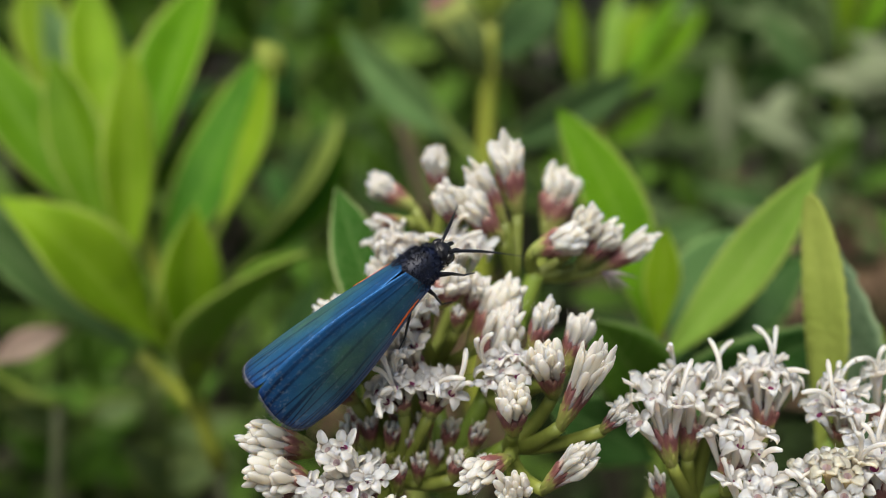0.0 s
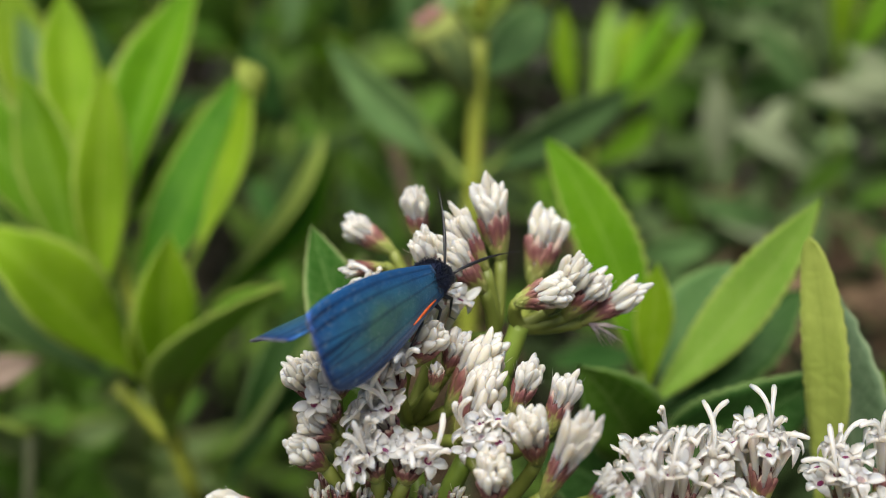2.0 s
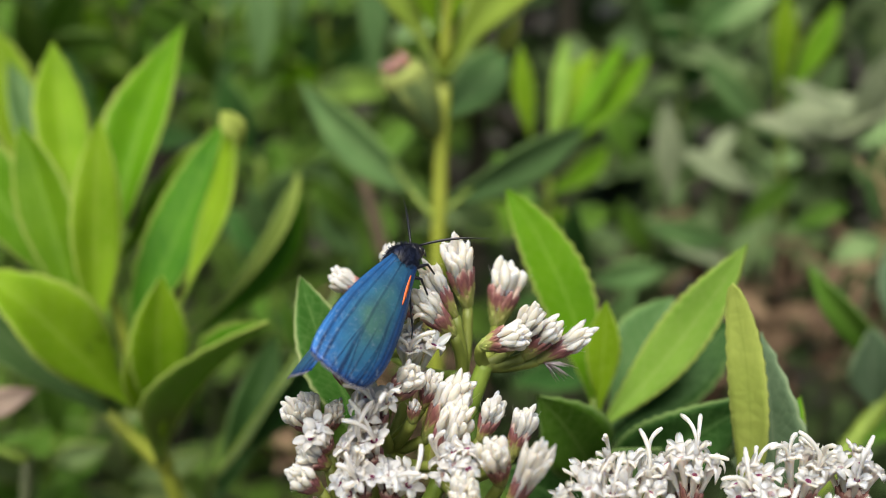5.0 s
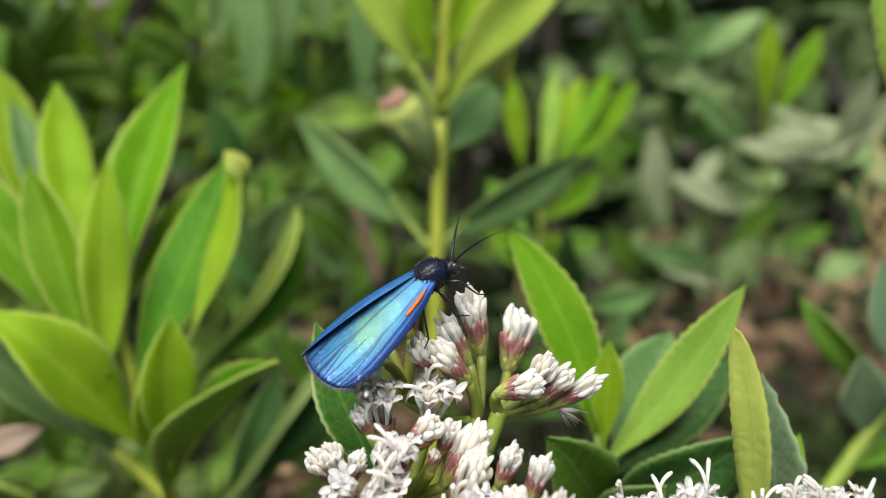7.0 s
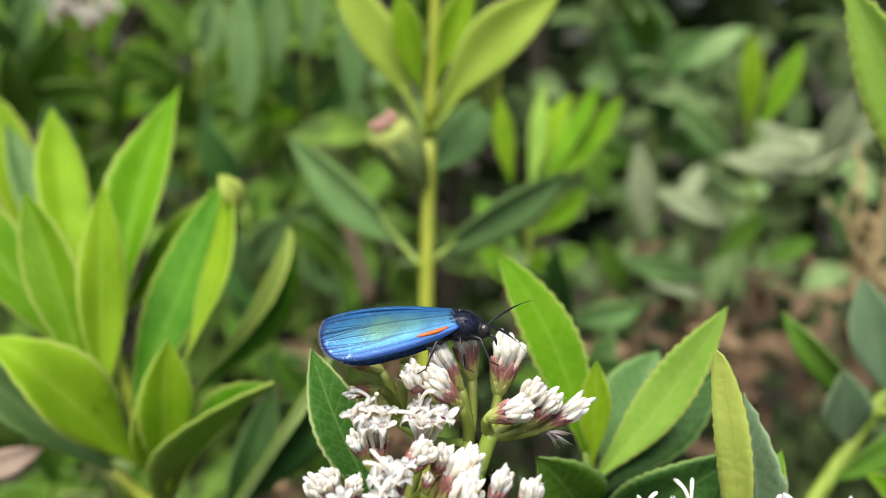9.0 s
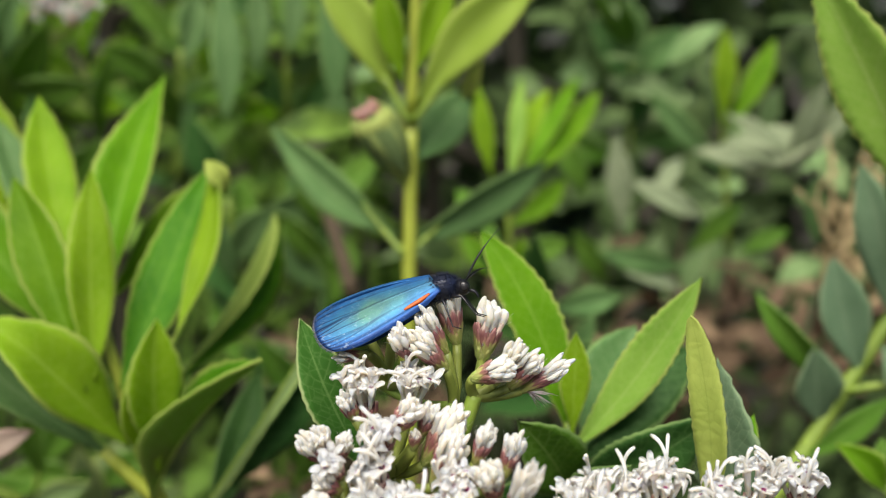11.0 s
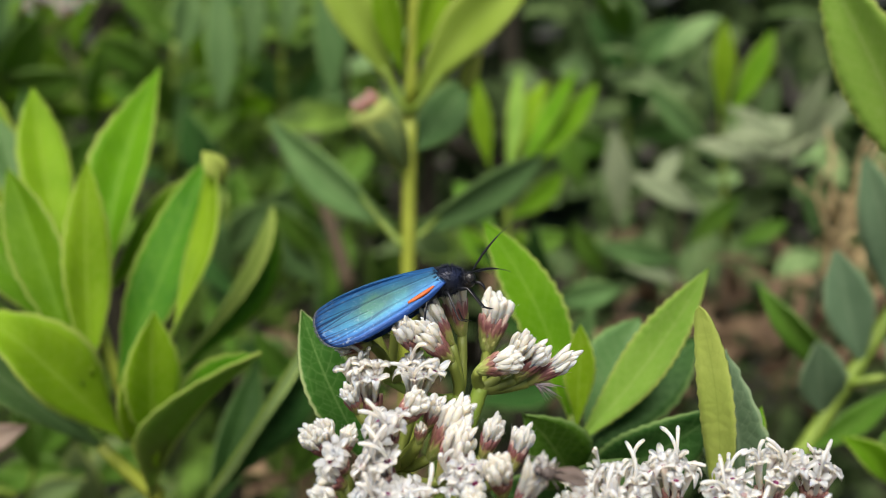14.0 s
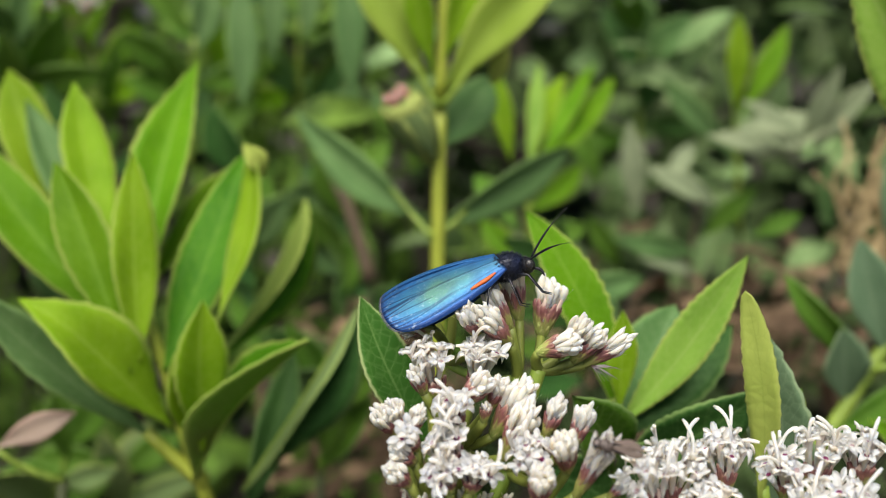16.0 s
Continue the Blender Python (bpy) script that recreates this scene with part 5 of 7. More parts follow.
leaf(shoot, (-122.3, 345.7, 962.2), (-125.8, 324.3, 977.3), 12.1, (0.20, -0.59, -0.79), bend=0.04, fold=18, mat=BLUE, rib=False, rows=16)
leaf(shoot, (-122.2, 346.1, 958.5), (-114.8, 346.9, 983.8), 11.5, (0.32, -0.95, -0.06), bend=0.04, fold=18, mat=BLUE, rib=False, rows=16)
leaf(shoot, (-122.2, 346.4, 954.7), (-115.3, 357.4, 981.4), 11.9, (0.70, -0.71, 0.11), bend=0.04, fold=18, mat=MID, rib=False, rows=16)
leaf(shoot, (-122.3, 346.8, 950.9), (-85.5, 317.4, 952.8), 12.4, (-0.54, -0.70, -0.47), bend=0.04, fold=18, mat=MID, rib=False, rows=16)
leaf(shoot, (-122.2, 347.1, 947.0), (-99.7, 324.8, 971.8), 11.7, (0.02, -0.73, -0.68), bend=0.04, fold=18, mat=MID, rib=False, rows=16)
leaf(shoot, (-122.1, 347.4, 943.2), (-133.8, 347.4, 964.3), 10.4, (0.45, -0.86, 0.24), bend=0.04, fold=18, mat=MID, rib=False, rows=16)
leaf(shoot, (-122.2, 347.7, 939.3), (-119.9, 326.8, 964.8), 11.0, (0.04, -0.77, -0.64), bend=0.04, fold=18, mat=MID, rib=False, rows=16)
shoot = empty("hedge_shoot", V((-97.9, 241.6, 823.6)), "soft green leaves on a shaded hedge shoot", "plant shoot")
tube("stem", curve_points(V((-97.9, 241.6, 823.6)), V((-92.0, 238.8, 842.6)), V((-85.5, 234.9, 858.8)), 8), 1.2 * MM, 0.7 * MM, STEM, shoot, shoot.location)
leaf(shoot, (-85.5, 234.9, 858.8), (-69.4, 222.5, 881.0), 9.5, (-0.50, -0.86, -0.12), bend=0.04, fold=18, mat=MID, rib=False, rows=16)
leaf(shoot, (-86.8, 235.2, 854.8), (-86.9, 230.2, 876.4), 8.7, (0.46, -0.86, -0.20), bend=0.04, fold=18, mat=MID, rib=False, rows=16)
leaf(shoot, (-88.1, 235.5, 850.8), (-103.5, 232.4, 853.1), 8.3, (0.24, -0.87, 0.44), bend=0.04, fold=18, mat=MID, rib=False, rows=16)
leaf(shoot, (-89.5, 235.8, 846.8), (-69.8, 221.0, 858.2), 7.2, (-0.57, -0.82, -0.07), bend=0.04, fold=18, mat=UNDER_DARK, rib=False, rows=16)
leaf(shoot, (-90.8, 236.1, 842.7), (-100.2, 210.8, 862.2), 9.5, (0.76, -0.55, -0.34), bend=0.04, fold=18, mat=UNDER_DARK, rib=False, rows=16)
leaf(shoot, (-92.1, 236.3, 838.6), (-75.5, 239.4, 853.5), 9.8, (0.02, -0.98, 0.18), bend=0.04, fold=18, mat=MID, rib=False, rows=16)
leaf(shoot, (-93.6, 236.6, 834.5), (-102.0, 217.7, 851.2), 9.0, (0.77, -0.58, -0.26), bend=0.04, fold=18, mat=MID, rib=False, rows=16)
leaf(shoot, (-94.9, 236.8, 830.4), (-89.9, 243.2, 844.8), 8.7, (0.62, -0.78, 0.13), bend=0.04, fold=18, mat=MID, rib=False, rows=16)
leaf(shoot, (-96.2, 237.1, 826.2), (-81.6, 230.2, 847.3), 8.4, (0.16, -0.90, -0.40), bend=0.04, fold=18, mat=MID, rib=False, rows=16)
shoot = empty("hedge_shoot", V((-77.6, 259.0, 810.9)), "soft green leaves on a shaded hedge shoot", "plant shoot")
tube("stem", curve_points(V((-77.6, 259.0, 810.9)), V((-78.1, 255.6, 829.8)), V((-78.1, 252.3, 845.8)), 8), 1.2 * MM, 0.7 * MM, STEM, shoot, shoot.location)
leaf(shoot, (-78.1, 252.3, 845.8), (-102.4, 252.7, 847.6), 10.4, (-0.00, -0.98, 0.22), bend=0.04, fold=18, mat=MID, rib=False, rows=16)
leaf(shoot, (-77.9, 252.6, 842.0), (-59.9, 255.0, 852.1), 9.9, (-0.04, -0.96, 0.29), bend=0.04, fold=18, mat=MID, rib=False, rows=16)
leaf(shoot, (-77.6, 252.9, 837.9), (-69.6, 259.1, 854.3), 9.6, (-0.17, -0.89, 0.42), bend=0.04, fold=18, mat=UNDER_DARK, rib=False, rows=16)
leaf(shoot, (-77.5, 253.2, 833.9), (-50.7, 239.1, 847.7), 7.1, (-0.51, -0.85, 0.12), bend=0.04, fold=18, mat=UNDER_DARK, rib=False, rows=16)
leaf(shoot, (-77.3, 253.5, 829.9), (-79.7, 245.8, 858.0), 10.6, (-0.05, -0.96, -0.27), bend=0.04, fold=18, mat=UNDER_DARK, rib=False, rows=16)
leaf(shoot, (-77.0, 253.8, 825.9), (-56.6, 251.7, 826.3), 10.1, (-0.09, -0.76, 0.65), bend=0.04, fold=18, mat=UNDER_DARK, rib=False, rows=16)
leaf(shoot, (-76.9, 254.0, 821.8), (-96.5, 240.5, 836.7), 10.2, (0.70, -0.60, 0.38), bend=0.04, fold=18, mat=MID, rib=False, rows=16)
leaf(shoot, (-76.6, 254.3, 817.6), (-54.4, 229.5, 837.4), 8.7, (-0.75, -0.66, 0.02), bend=0.04, fold=18, mat=UNDER_DARK, rib=False, rows=16)
leaf(shoot, (-76.3, 254.5, 813.5), (-82.7, 238.7, 838.2), 12.0, (0.92, -0.39, -0.01), bend=0.04, fold=18, mat=UNDER_DARK, rib=False, rows=16)
shoot = empty("hedge_shoot", V((-152.0, 436.7, 903.5)), "soft green leaves on a shaded hedge shoot", "plant shoot")
tube("stem", curve_points(V((-152.0, 436.7, 903.5)), V((-154.1, 435.2, 931.0)), V((-156.0, 434.0, 954.5)), 8), 1.2 * MM, 0.7 * MM, STEM, shoot, shoot.location)
leaf(shoot, (-156.0, 434.0, 954.5), (-168.3, 432.4, 987.8), 14.5, (0.59, -0.78, 0.18), bend=0.04, fold=18, mat=GREEN, rib=False, rows=16)
leaf(shoot, (-155.3, 433.7, 948.4), (-117.6, 424.5, 941.3), 12.9, (-0.27, -0.94, -0.22), bend=0.04, fold=18, mat=GREEN, rib=False, rows=16)
leaf(shoot, (-154.6, 433.5, 942.2), (-157.7, 419.7, 972.2), 14.7, (0.41, -0.85, -0.35), bend=0.04, fold=18, mat=GREEN, rib=False, rows=16)
leaf(shoot, (-153.9, 433.2, 935.8), (-171.6, 416.3, 963.3), 14.2, (0.50, -0.84, -0.19), bend=0.04, fold=18, mat=MID, rib=False, rows=16)
leaf(shoot, (-153.2, 432.9, 929.6), (-128.8, 432.3, 962.8), 14.4, (0.42, -0.85, -0.32), bend=0.04, fold=18, mat=GREEN, rib=False, rows=16)
leaf(shoot, (-152.5, 432.7, 923.3), (-144.6, 426.4, 959.9), 17.2, (0.70, -0.67, -0.26), bend=0.04, fold=18, mat=MID, rib=False, rows=16)
leaf(shoot, (-151.8, 432.3, 916.8), (-177.5, 428.0, 915.4), 18.2, (0.17, -0.90, -0.40), bend=0.04, fold=18, mat=MID, rib=False, rows=16)
leaf(shoot, (-151.1, 432.0, 910.5), (-168.8, 438.5, 932.9), 18.6, (0.49, -0.65, 0.58), bend=0.04, fold=18, mat=MID, rib=False, rows=16)
leaf(shoot, (-150.3, 431.7, 904.2), (-119.1, 416.9, 932.3), 18.4, (0.15, -0.79, -0.59), bend=0.04, fold=18, mat=GREEN, rib=False, rows=16)
shoot = empty("hedge_shoot", V((-117.9, 459.1, 910.4)), "soft green leaves on a shaded hedge shoot", "plant shoot")
tube("stem", curve_points(V((-117.9, 459.1, 910.4)), V((-120.7, 458.7, 943.1)), V((-123.5, 458.7, 971.0)), 8), 1.2 * MM, 0.7 * MM, STEM, shoot, shoot.location)
leaf(shoot, (-123.5, 458.7, 971.0), (-152.5, 454.2, 974.6), 14.1, (0.18, -0.93, 0.32), bend=0.04, fold=18, mat=GREEN, rib=False, rows=16)
leaf(shoot, (-122.7, 458.2, 963.7), (-117.9, 480.7, 998.9), 17.8, (-0.07, -0.84, 0.54), bend=0.04, fold=18, mat=GREEN, rib=False, rows=16)
leaf(shoot, (-121.9, 457.6, 956.2), (-124.4, 464.8, 987.4), 16.4, (0.60, -0.77, 0.23), bend=0.04, fold=18, mat=GREEN, rib=False, rows=16)
leaf(shoot, (-121.0, 457.0, 948.8), (-100.5, 472.4, 966.1), 13.9, (0.50, -0.85, 0.17), bend=0.04, fold=18, mat=GREEN, rib=False, rows=16)
leaf(shoot, (-120.2, 456.5, 941.3), (-143.3, 437.3, 964.3), 15.4, (0.67, -0.74, 0.05), bend=0.04, fold=18, mat=GREEN, rib=False, rows=16)
leaf(shoot, (-119.3, 455.9, 933.8), (-88.7, 433.1, 945.0), 13.2, (-0.63, -0.75, 0.20), bend=0.04, fold=18, mat=GREEN, rib=False, rows=16)
leaf(shoot, (-118.4, 455.3, 926.2), (-137.3, 434.1, 957.0), 15.8, (0.73, -0.69, -0.03), bend=0.04, fold=18, mat=GREEN, rib=False, rows=16)
leaf(shoot, (-117.6, 454.7, 918.6), (-107.1, 443.0, 959.8), 13.4, (0.55, -0.76, -0.35), bend=0.04, fold=18, mat=MID, rib=False, rows=16)
leaf(shoot, (-116.7, 454.0, 911.0), (-144.7, 421.4, 912.3), 13.2, (0.76, -0.65, 0.05), bend=0.04, fold=18, mat=GREEN, rib=False, rows=16)
shoot = empty("hedge_shoot", V((-69.0, 482.9, 923.5)), "soft green leaves on a shaded hedge shoot", "plant shoot")
tube("stem", curve_points(V((-69.0, 482.9, 923.5)), V((-69.0, 482.4, 954.8)), V((-68.9, 482.0, 981.6)), 8), 1.2 * MM, 0.7 * MM, STEM, shoot, shoot.location)
leaf(shoot, (-68.9, 482.0, 981.6), (-97.7, 499.5, 1005.0), 17.5, (-0.17, -0.88, 0.45), bend=0.04, fold=18, mat=MID, rib=False, rows=16)
leaf(shoot, (-68.9, 481.4, 974.3), (-39.8, 470.6, 981.9), 13.6, (-0.32, -0.94, -0.10), bend=0.04, fold=18, mat=GREEN, rib=False, rows=16)
leaf(shoot, (-68.9, 481.0, 967.3), (-56.2, 495.2, 1005.5), 12.9, (0.13, -0.94, 0.31), bend=0.04, fold=18, mat=MID, rib=False, rows=16)
leaf(shoot, (-68.6, 480.5, 960.3), (-28.2, 482.5, 966.0), 18.7, (-0.02, -0.90, 0.43), bend=0.04, fold=18, mat=GREEN, rib=False, rows=16)
leaf(shoot, (-68.6, 480.0, 953.0), (-99.4, 495.4, 977.0), 16.7, (-0.02, -0.85, 0.52), bend=0.04, fold=18, mat=MID, rib=False, rows=16)
leaf(shoot, (-68.6, 479.4, 945.6), (-53.0, 472.4, 972.1), 12.5, (-0.12, -0.98, -0.19), bend=0.04, fold=18, mat=GREEN, rib=False, rows=16)
leaf(shoot, (-68.3, 478.9, 938.5), (-66.1, 469.9, 977.6), 13.8, (-0.04, -0.97, -0.22), bend=0.04, fold=18, mat=GREEN, rib=False, rows=16)
leaf(shoot, (-68.3, 478.4, 931.3), (-30.5, 464.1, 934.7), 14.8, (-0.33, -0.92, -0.23), bend=0.04, fold=18, mat=GREEN, rib=False, rows=16)
leaf(shoot, (-68.3, 477.9, 923.9), (-98.3, 450.0, 937.0), 15.7, (0.72, -0.64, 0.28), bend=0.04, fold=18, mat=GREEN, rib=False, rows=16)
shoot = empty("drooping_shoot", V((-6.0, 345.0, 999.0)), "drooping dull grey-green leaves high in the hedge", "plant shoot")
tube("stem", curve_points(V((-6.0, 345.0, 999.0)), V((-22.0, 342.0, 991.0)), V((-48.0, 336.0, 987.0)), 8), 1.2 * MM, 0.8 * MM, TWIG, shoot, shoot.location)
for foot, tip, wide in (((-46.0, 336.0, 987.0), (-44.5, 322.0, 939.0), 11.0), ((-10.0, 343.0, 995.0), (-8.5, 333.0, 940.0), 11.5), ((-22.0, 341.0, 991.0), (-23.5, 333.0, 960.0), 8.0), ((-34.0, 338.0, 989.0), (-35.0, 330.0, 953.0), 8.5)):
    leaf(shoot, foot, tip, wide, (0.1, -0.8, 0.5), bend=0.05, fold=14, mat=BLUE, rib=False, rows=16)
shoot = empty("bare_twig", V((-4.5, 292.9, 884.7)), "bare reddish-brown twig in the hedge", "twig")
tube("stem", curve_points(V((-4.5, 292.9, 884.7)), V((-7.2, 294.9, 901.0)), V((-13.9, 296.9, 917.3)), 6), 2.6 * MM, 1.8 * MM, TWIG, shoot, shoot.location)
hedge("dead_leaves", 900, (0.03, 0.27, 0.80), (0.26, 0.40, 0.90), (9, 22), BROWN, 8, "crumpled dead brown leaves caught in the hedge",
      lambda c, r: ((c.x - 0.135) / 0.10) ** 2 + ((c.z - 0.855) / 0.035) ** 2 < r.uniform(0.3, 1.0) and noise.noise(c * 40) > -0.12)
# Brown leaf scraps added here to stand for a patch of soil.
hedge("dead_leaves", 420, (-0.05, 0.25, 0.79), (0.035, 0.33, 0.88), (8, 18), BROWN, 9, "brown leaf scraps in place of soil low in the hedge",
      lambda c, r: ((c.x + 0.008) / 0.036) ** 2 + ((c.z - 0.838) / 0.04) ** 2 < r.uniform(0.4, 1.0))

# ---- the flower clusters ----
cluster = empty("flower_cluster", V((0.3, 84.3, 891.1)), "domed cluster of small white flower heads with purple-brown bracts", "flower cluster", "flower clusters")
branch(cluster, (0.3, 84.3, 891.1), (0.6, 85.4, 897.7), (0.9, 86.5, 904.2), 1.5, 1.3)
branch(cluster, (0.9, 86.5, 904.2), (0.6, 84.6, 906.8), (0.3, 82.6, 909.3), 1.3, 1.1)
branch(cluster, (0.3, 82.6, 909.3), (2.1, 83.4, 911.7), (3.9, 84.1, 915.5), 1.0, 0.85)
branch(cluster, (3.9, 84.1, 915.5), (5.5, 86.9, 918.1), (7.1, 89.6, 920.8), 0.95, 0.95)
branch(cluster, (7.1, 89.6, 920.8), (7.9, 89.9, 923.0), (8.7, 90.2, 925.1), 0.95, 0.9)
branch(cluster, (3.9, 84.1, 915.5), (5.1, 88.2, 920.0), (6.4, 92.3, 923.3), 0.8, 0.75)
branch(cluster, (6.4, 92.3, 923.3), (2.5, 95.4, 921.5), (-1.4, 98.6, 923.7), 0.6, 0.55)
branch(cluster, (0.3, 82.6, 909.3), (-2.2, 81.6, 908.9), (-4.7, 80.6, 909.5), 0.9, 0.7)
branch(cluster, (0.3, 82.6, 909.3), (-0.5, 85.6, 913.2), (-1.3, 88.7, 917.0), 0.9, 0.7)
branch(cluster, (0.3, 82.6, 909.3), (3.0, 81.0, 910.0), (5.6, 79.4, 912.8), 0.9, 0.7)
flower_head(cluster, (-0.2, 99.2, 930.3), (-0.9, 98.4, 935.5), 2.6, 'bud', (-1.4, 98.6, 923.7))
flower_head(cluster, (-2.8, 99.9, 929.2), (-7.4, 99.7, 932.4), 2.8, 'bud', (-1.4, 98.6, 923.7))
flower_head(cluster, (1.7, 91.6, 929.0), (-0.2, 89.1, 933.4), 2.7, 'bud', (-1.4, 98.6, 923.7))
flower_head(cluster, (5.8, 92.7, 929.3), (2.8, 91.7, 934.9), 2.5, 'bud', (6.4, 92.3, 923.3))
flower_head(cluster, (7.2, 94.9, 929.7), (5.7, 94.2, 937.1), 3.4, 'bud', (6.4, 92.3, 923.3))
flower_head(cluster, (5.6, 91.4, 927.8), (1.8, 89.0, 932.8), 3.0, 'bud', (6.4, 92.3, 923.3))
flower_head(cluster, (10.5, 98.2, 926.5), (12.2, 99.0, 933.6), 4.2, 'bud', (8.7, 90.2, 925.1))
flower_head(cluster, (8.1, 88.7, 927.6), (12.2, 86.2, 929.8), 3.1, 'bud', (8.7, 90.2, 925.1))
flower_head(cluster, (10.8, 90.4, 926.2), (13.9, 88.2, 931.6), 2.5, 'bud', (8.7, 90.2, 925.1))
flower_head(cluster, (12.5, 90.3, 925.7), (15.8, 88.8, 930.1), 2.8, 'bud', (8.7, 90.2, 925.1))
flower_head(cluster, (13.9, 90.7, 925.1), (19.2, 89.8, 928.6), 2.4, 'bud', (8.7, 90.2, 925.1))
flower_head(cluster, (-3.2, 94.8, 929.2), (-7.0, 91.8, 929.7), 1.7, 'green', (-1.4, 98.6, 923.7))
flower_head(cluster, (-3.5, 89.6, 922.3), (-4.4, 88.7, 929.4), 3.6, 'trumpet', (-1.3, 88.7, 917.0))
flower_head(cluster, (1.0, 89.9, 922.6), (1.9, 88.7, 929.0), 3.0, 'trumpet', (-1.3, 88.7, 917.0))
flower_head(cluster, (-4.9, 88.2, 923.5), (-6.2, 87.0, 927.0), 2.3, 'bud', (-1.3, 88.7, 917.0))
flower_head(cluster, (-1.1, 84.6, 923.4), (1.7, 83.0, 927.4), 3.0, 'bud', (-1.3, 88.7, 917.0))
flower_head(cluster, (2.0, 85.8, 922.2), (3.5, 84.3, 926.4), 2.3, 'bud', (-1.3, 88.7, 917.0))
flower_head(cluster, (2.4, 85.5, 919.0), (6.1, 83.6, 925.8), 3.7, 'bud', (-1.3, 88.7, 917.0))
flower_head(cluster, (3.2, 82.6, 917.6), (5.7, 80.7, 924.5), 3.4, 'bud', (-1.3, 88.7, 917.0))
flower_head(cluster, (-1.7, 82.6, 921.5), (-2.9, 81.0, 925.8), 3.3, 'open', (-1.3, 88.7, 917.0))
flower_head(cluster, (-8.1, 84.3, 920.3), (-10.7, 82.2, 924.2), 2.4, 'bud', (-4.7, 80.6, 909.5))
flower_head(cluster, (-7.9, 84.4, 920.5), (-8.9, 82.4, 924.9), 2.3, 'bud', (-4.7, 80.6, 909.5))
flower_head(cluster, (-7.0, 83.4, 920.7), (-6.0, 81.7, 924.4), 2.2, 'bud', (-4.7, 80.6, 909.5))
flower_head(cluster, (-6.6, 81.1, 919.9), (-7.5, 78.8, 923.1), 2.1, 'mixed', (-4.7, 80.6, 909.5))
flower_head(cluster, (-6.7, 80.8, 918.6), (-9.2, 78.4, 921.4), 2.6, 'bud', (-4.7, 80.6, 909.5))
flower_head(cluster, (-7.4, 79.3, 916.8), (-9.7, 77.0, 919.9), 2.6, 'bud', (-4.7, 80.6, 909.5))
flower_head(cluster, (-1.9, 80.7, 918.3), (-4.0, 79.2, 922.5), 3.5, 'open', (-4.7, 80.6, 909.5))
flower_head(cluster, (-1.1, 78.1, 916.1), (-0.5, 76.9, 920.2), 3.4, 'open', (-4.7, 80.6, 909.5))
flower_head(cluster, (-3.2, 78.1, 916.2), (-4.3, 77.0, 919.9), 3.0, 'open', (-4.7, 80.6, 909.5))
flower_head(cluster, (-7.6, 79.2, 912.3), (-7.9, 78.1, 915.8), 1.7, 'green', (-4.7, 80.6, 909.5))
flower_head(cluster, (-6.3, 80.2, 912.1), (-6.3, 79.1, 915.8), 1.8, 'green', (-4.7, 80.6, 909.5))
flower_head(cluster, (-4.6, 79.2, 912.3), (-4.1, 78.0, 915.6), 1.7, 'green', (-4.7, 80.6, 909.5))
flower_head(cluster, (-3.0, 80.0, 911.3), (-2.7, 78.8, 914.5), 1.5, 'green', (-4.7, 80.6, 909.5))
flower_head(cluster, (-5.4, 77.6, 909.9), (-5.6, 76.5, 913.6), 1.8, 'green', (-4.7, 80.6, 909.5))
flower_head(cluster, (-2.2, 78.6, 909.7), (-1.9, 77.3, 912.9), 1.6, 'green', (-4.7, 80.6, 909.5))
flower_head(cluster, (-3.8, 77.5, 909.5), (-3.7, 76.3, 912.9), 1.7, 'green', (-4.7, 80.6, 909.5))
flower_head(cluster, (-8.7, 77.0, 911.4), (-9.0, 75.7, 914.5), 1.7, 'green', (-4.7, 80.6, 909.5))
flower_head(cluster, (-0.9, 80.7, 909.7), (-0.4, 79.4, 913.0), 1.5, 'green', (-4.7, 80.6, 909.5))
flower_head(cluster, (-3.6, 82.3, 912.4), (-3.9, 81.2, 916.1), 2.0, 'green', (-4.7, 80.6, 909.5))
flower_head(cluster, (-1.8, 81.2, 911.9), (-1.6, 80.1, 915.7), 2.1, 'green', (-4.7, 80.6, 909.5))
flower_head(cluster, (0.3, 81.1, 911.4), (0.8, 79.9, 915.0), 2.0, 'green', (-4.7, 80.6, 909.5))
flower_head(cluster, (2.5, 80.2, 911.9), (3.2, 78.9, 915.0), 1.9, 'green', (-4.7, 80.6, 909.5))
flower_head(cluster, (0.8, 77.7, 910.4), (1.3, 76.5, 913.6), 1.9, 'green', (-4.7, 80.6, 909.5))
flower_head(cluster, (2.9, 77.7, 910.4), (3.7, 76.4, 913.3), 1.8, 'green', (-4.7, 80.6, 909.5))
flower_head(cluster, (-7.2, 82.4, 912.4), (-7.7, 81.2, 916.1), 1.8, 'green', (-4.7, 80.6, 909.5))
flower_head(cluster, (1.1, 83.6, 921.6), (1.4, 82.7, 924.2), 1.6, 'green', (-1.3, 88.7, 917.0))
flower_head(cluster, (6.2, 78.3, 917.0), (4.9, 77.1, 921.5), 3.2, 'open', (3.9, 84.1, 915.5))
flower_head(cluster, (7.5, 81.3, 920.6), (9.0, 80.4, 925.2), 2.4, 'bud', (3.9, 84.1, 915.5))
flower_head(cluster, (10.4, 80.9, 919.1), (11.9, 80.2, 924.3), 2.5, 'bud', (3.9, 84.1, 915.5))
flower_head(cluster, (9.2, 78.0, 917.9), (8.0, 74.4, 923.5), 3.1, 'bud', (5.6, 79.4, 912.8))
flower_head(cluster, (5.7, 75.9, 915.5), (5.4, 72.1, 921.0), 3.0, 'bud', (5.6, 79.4, 912.8))
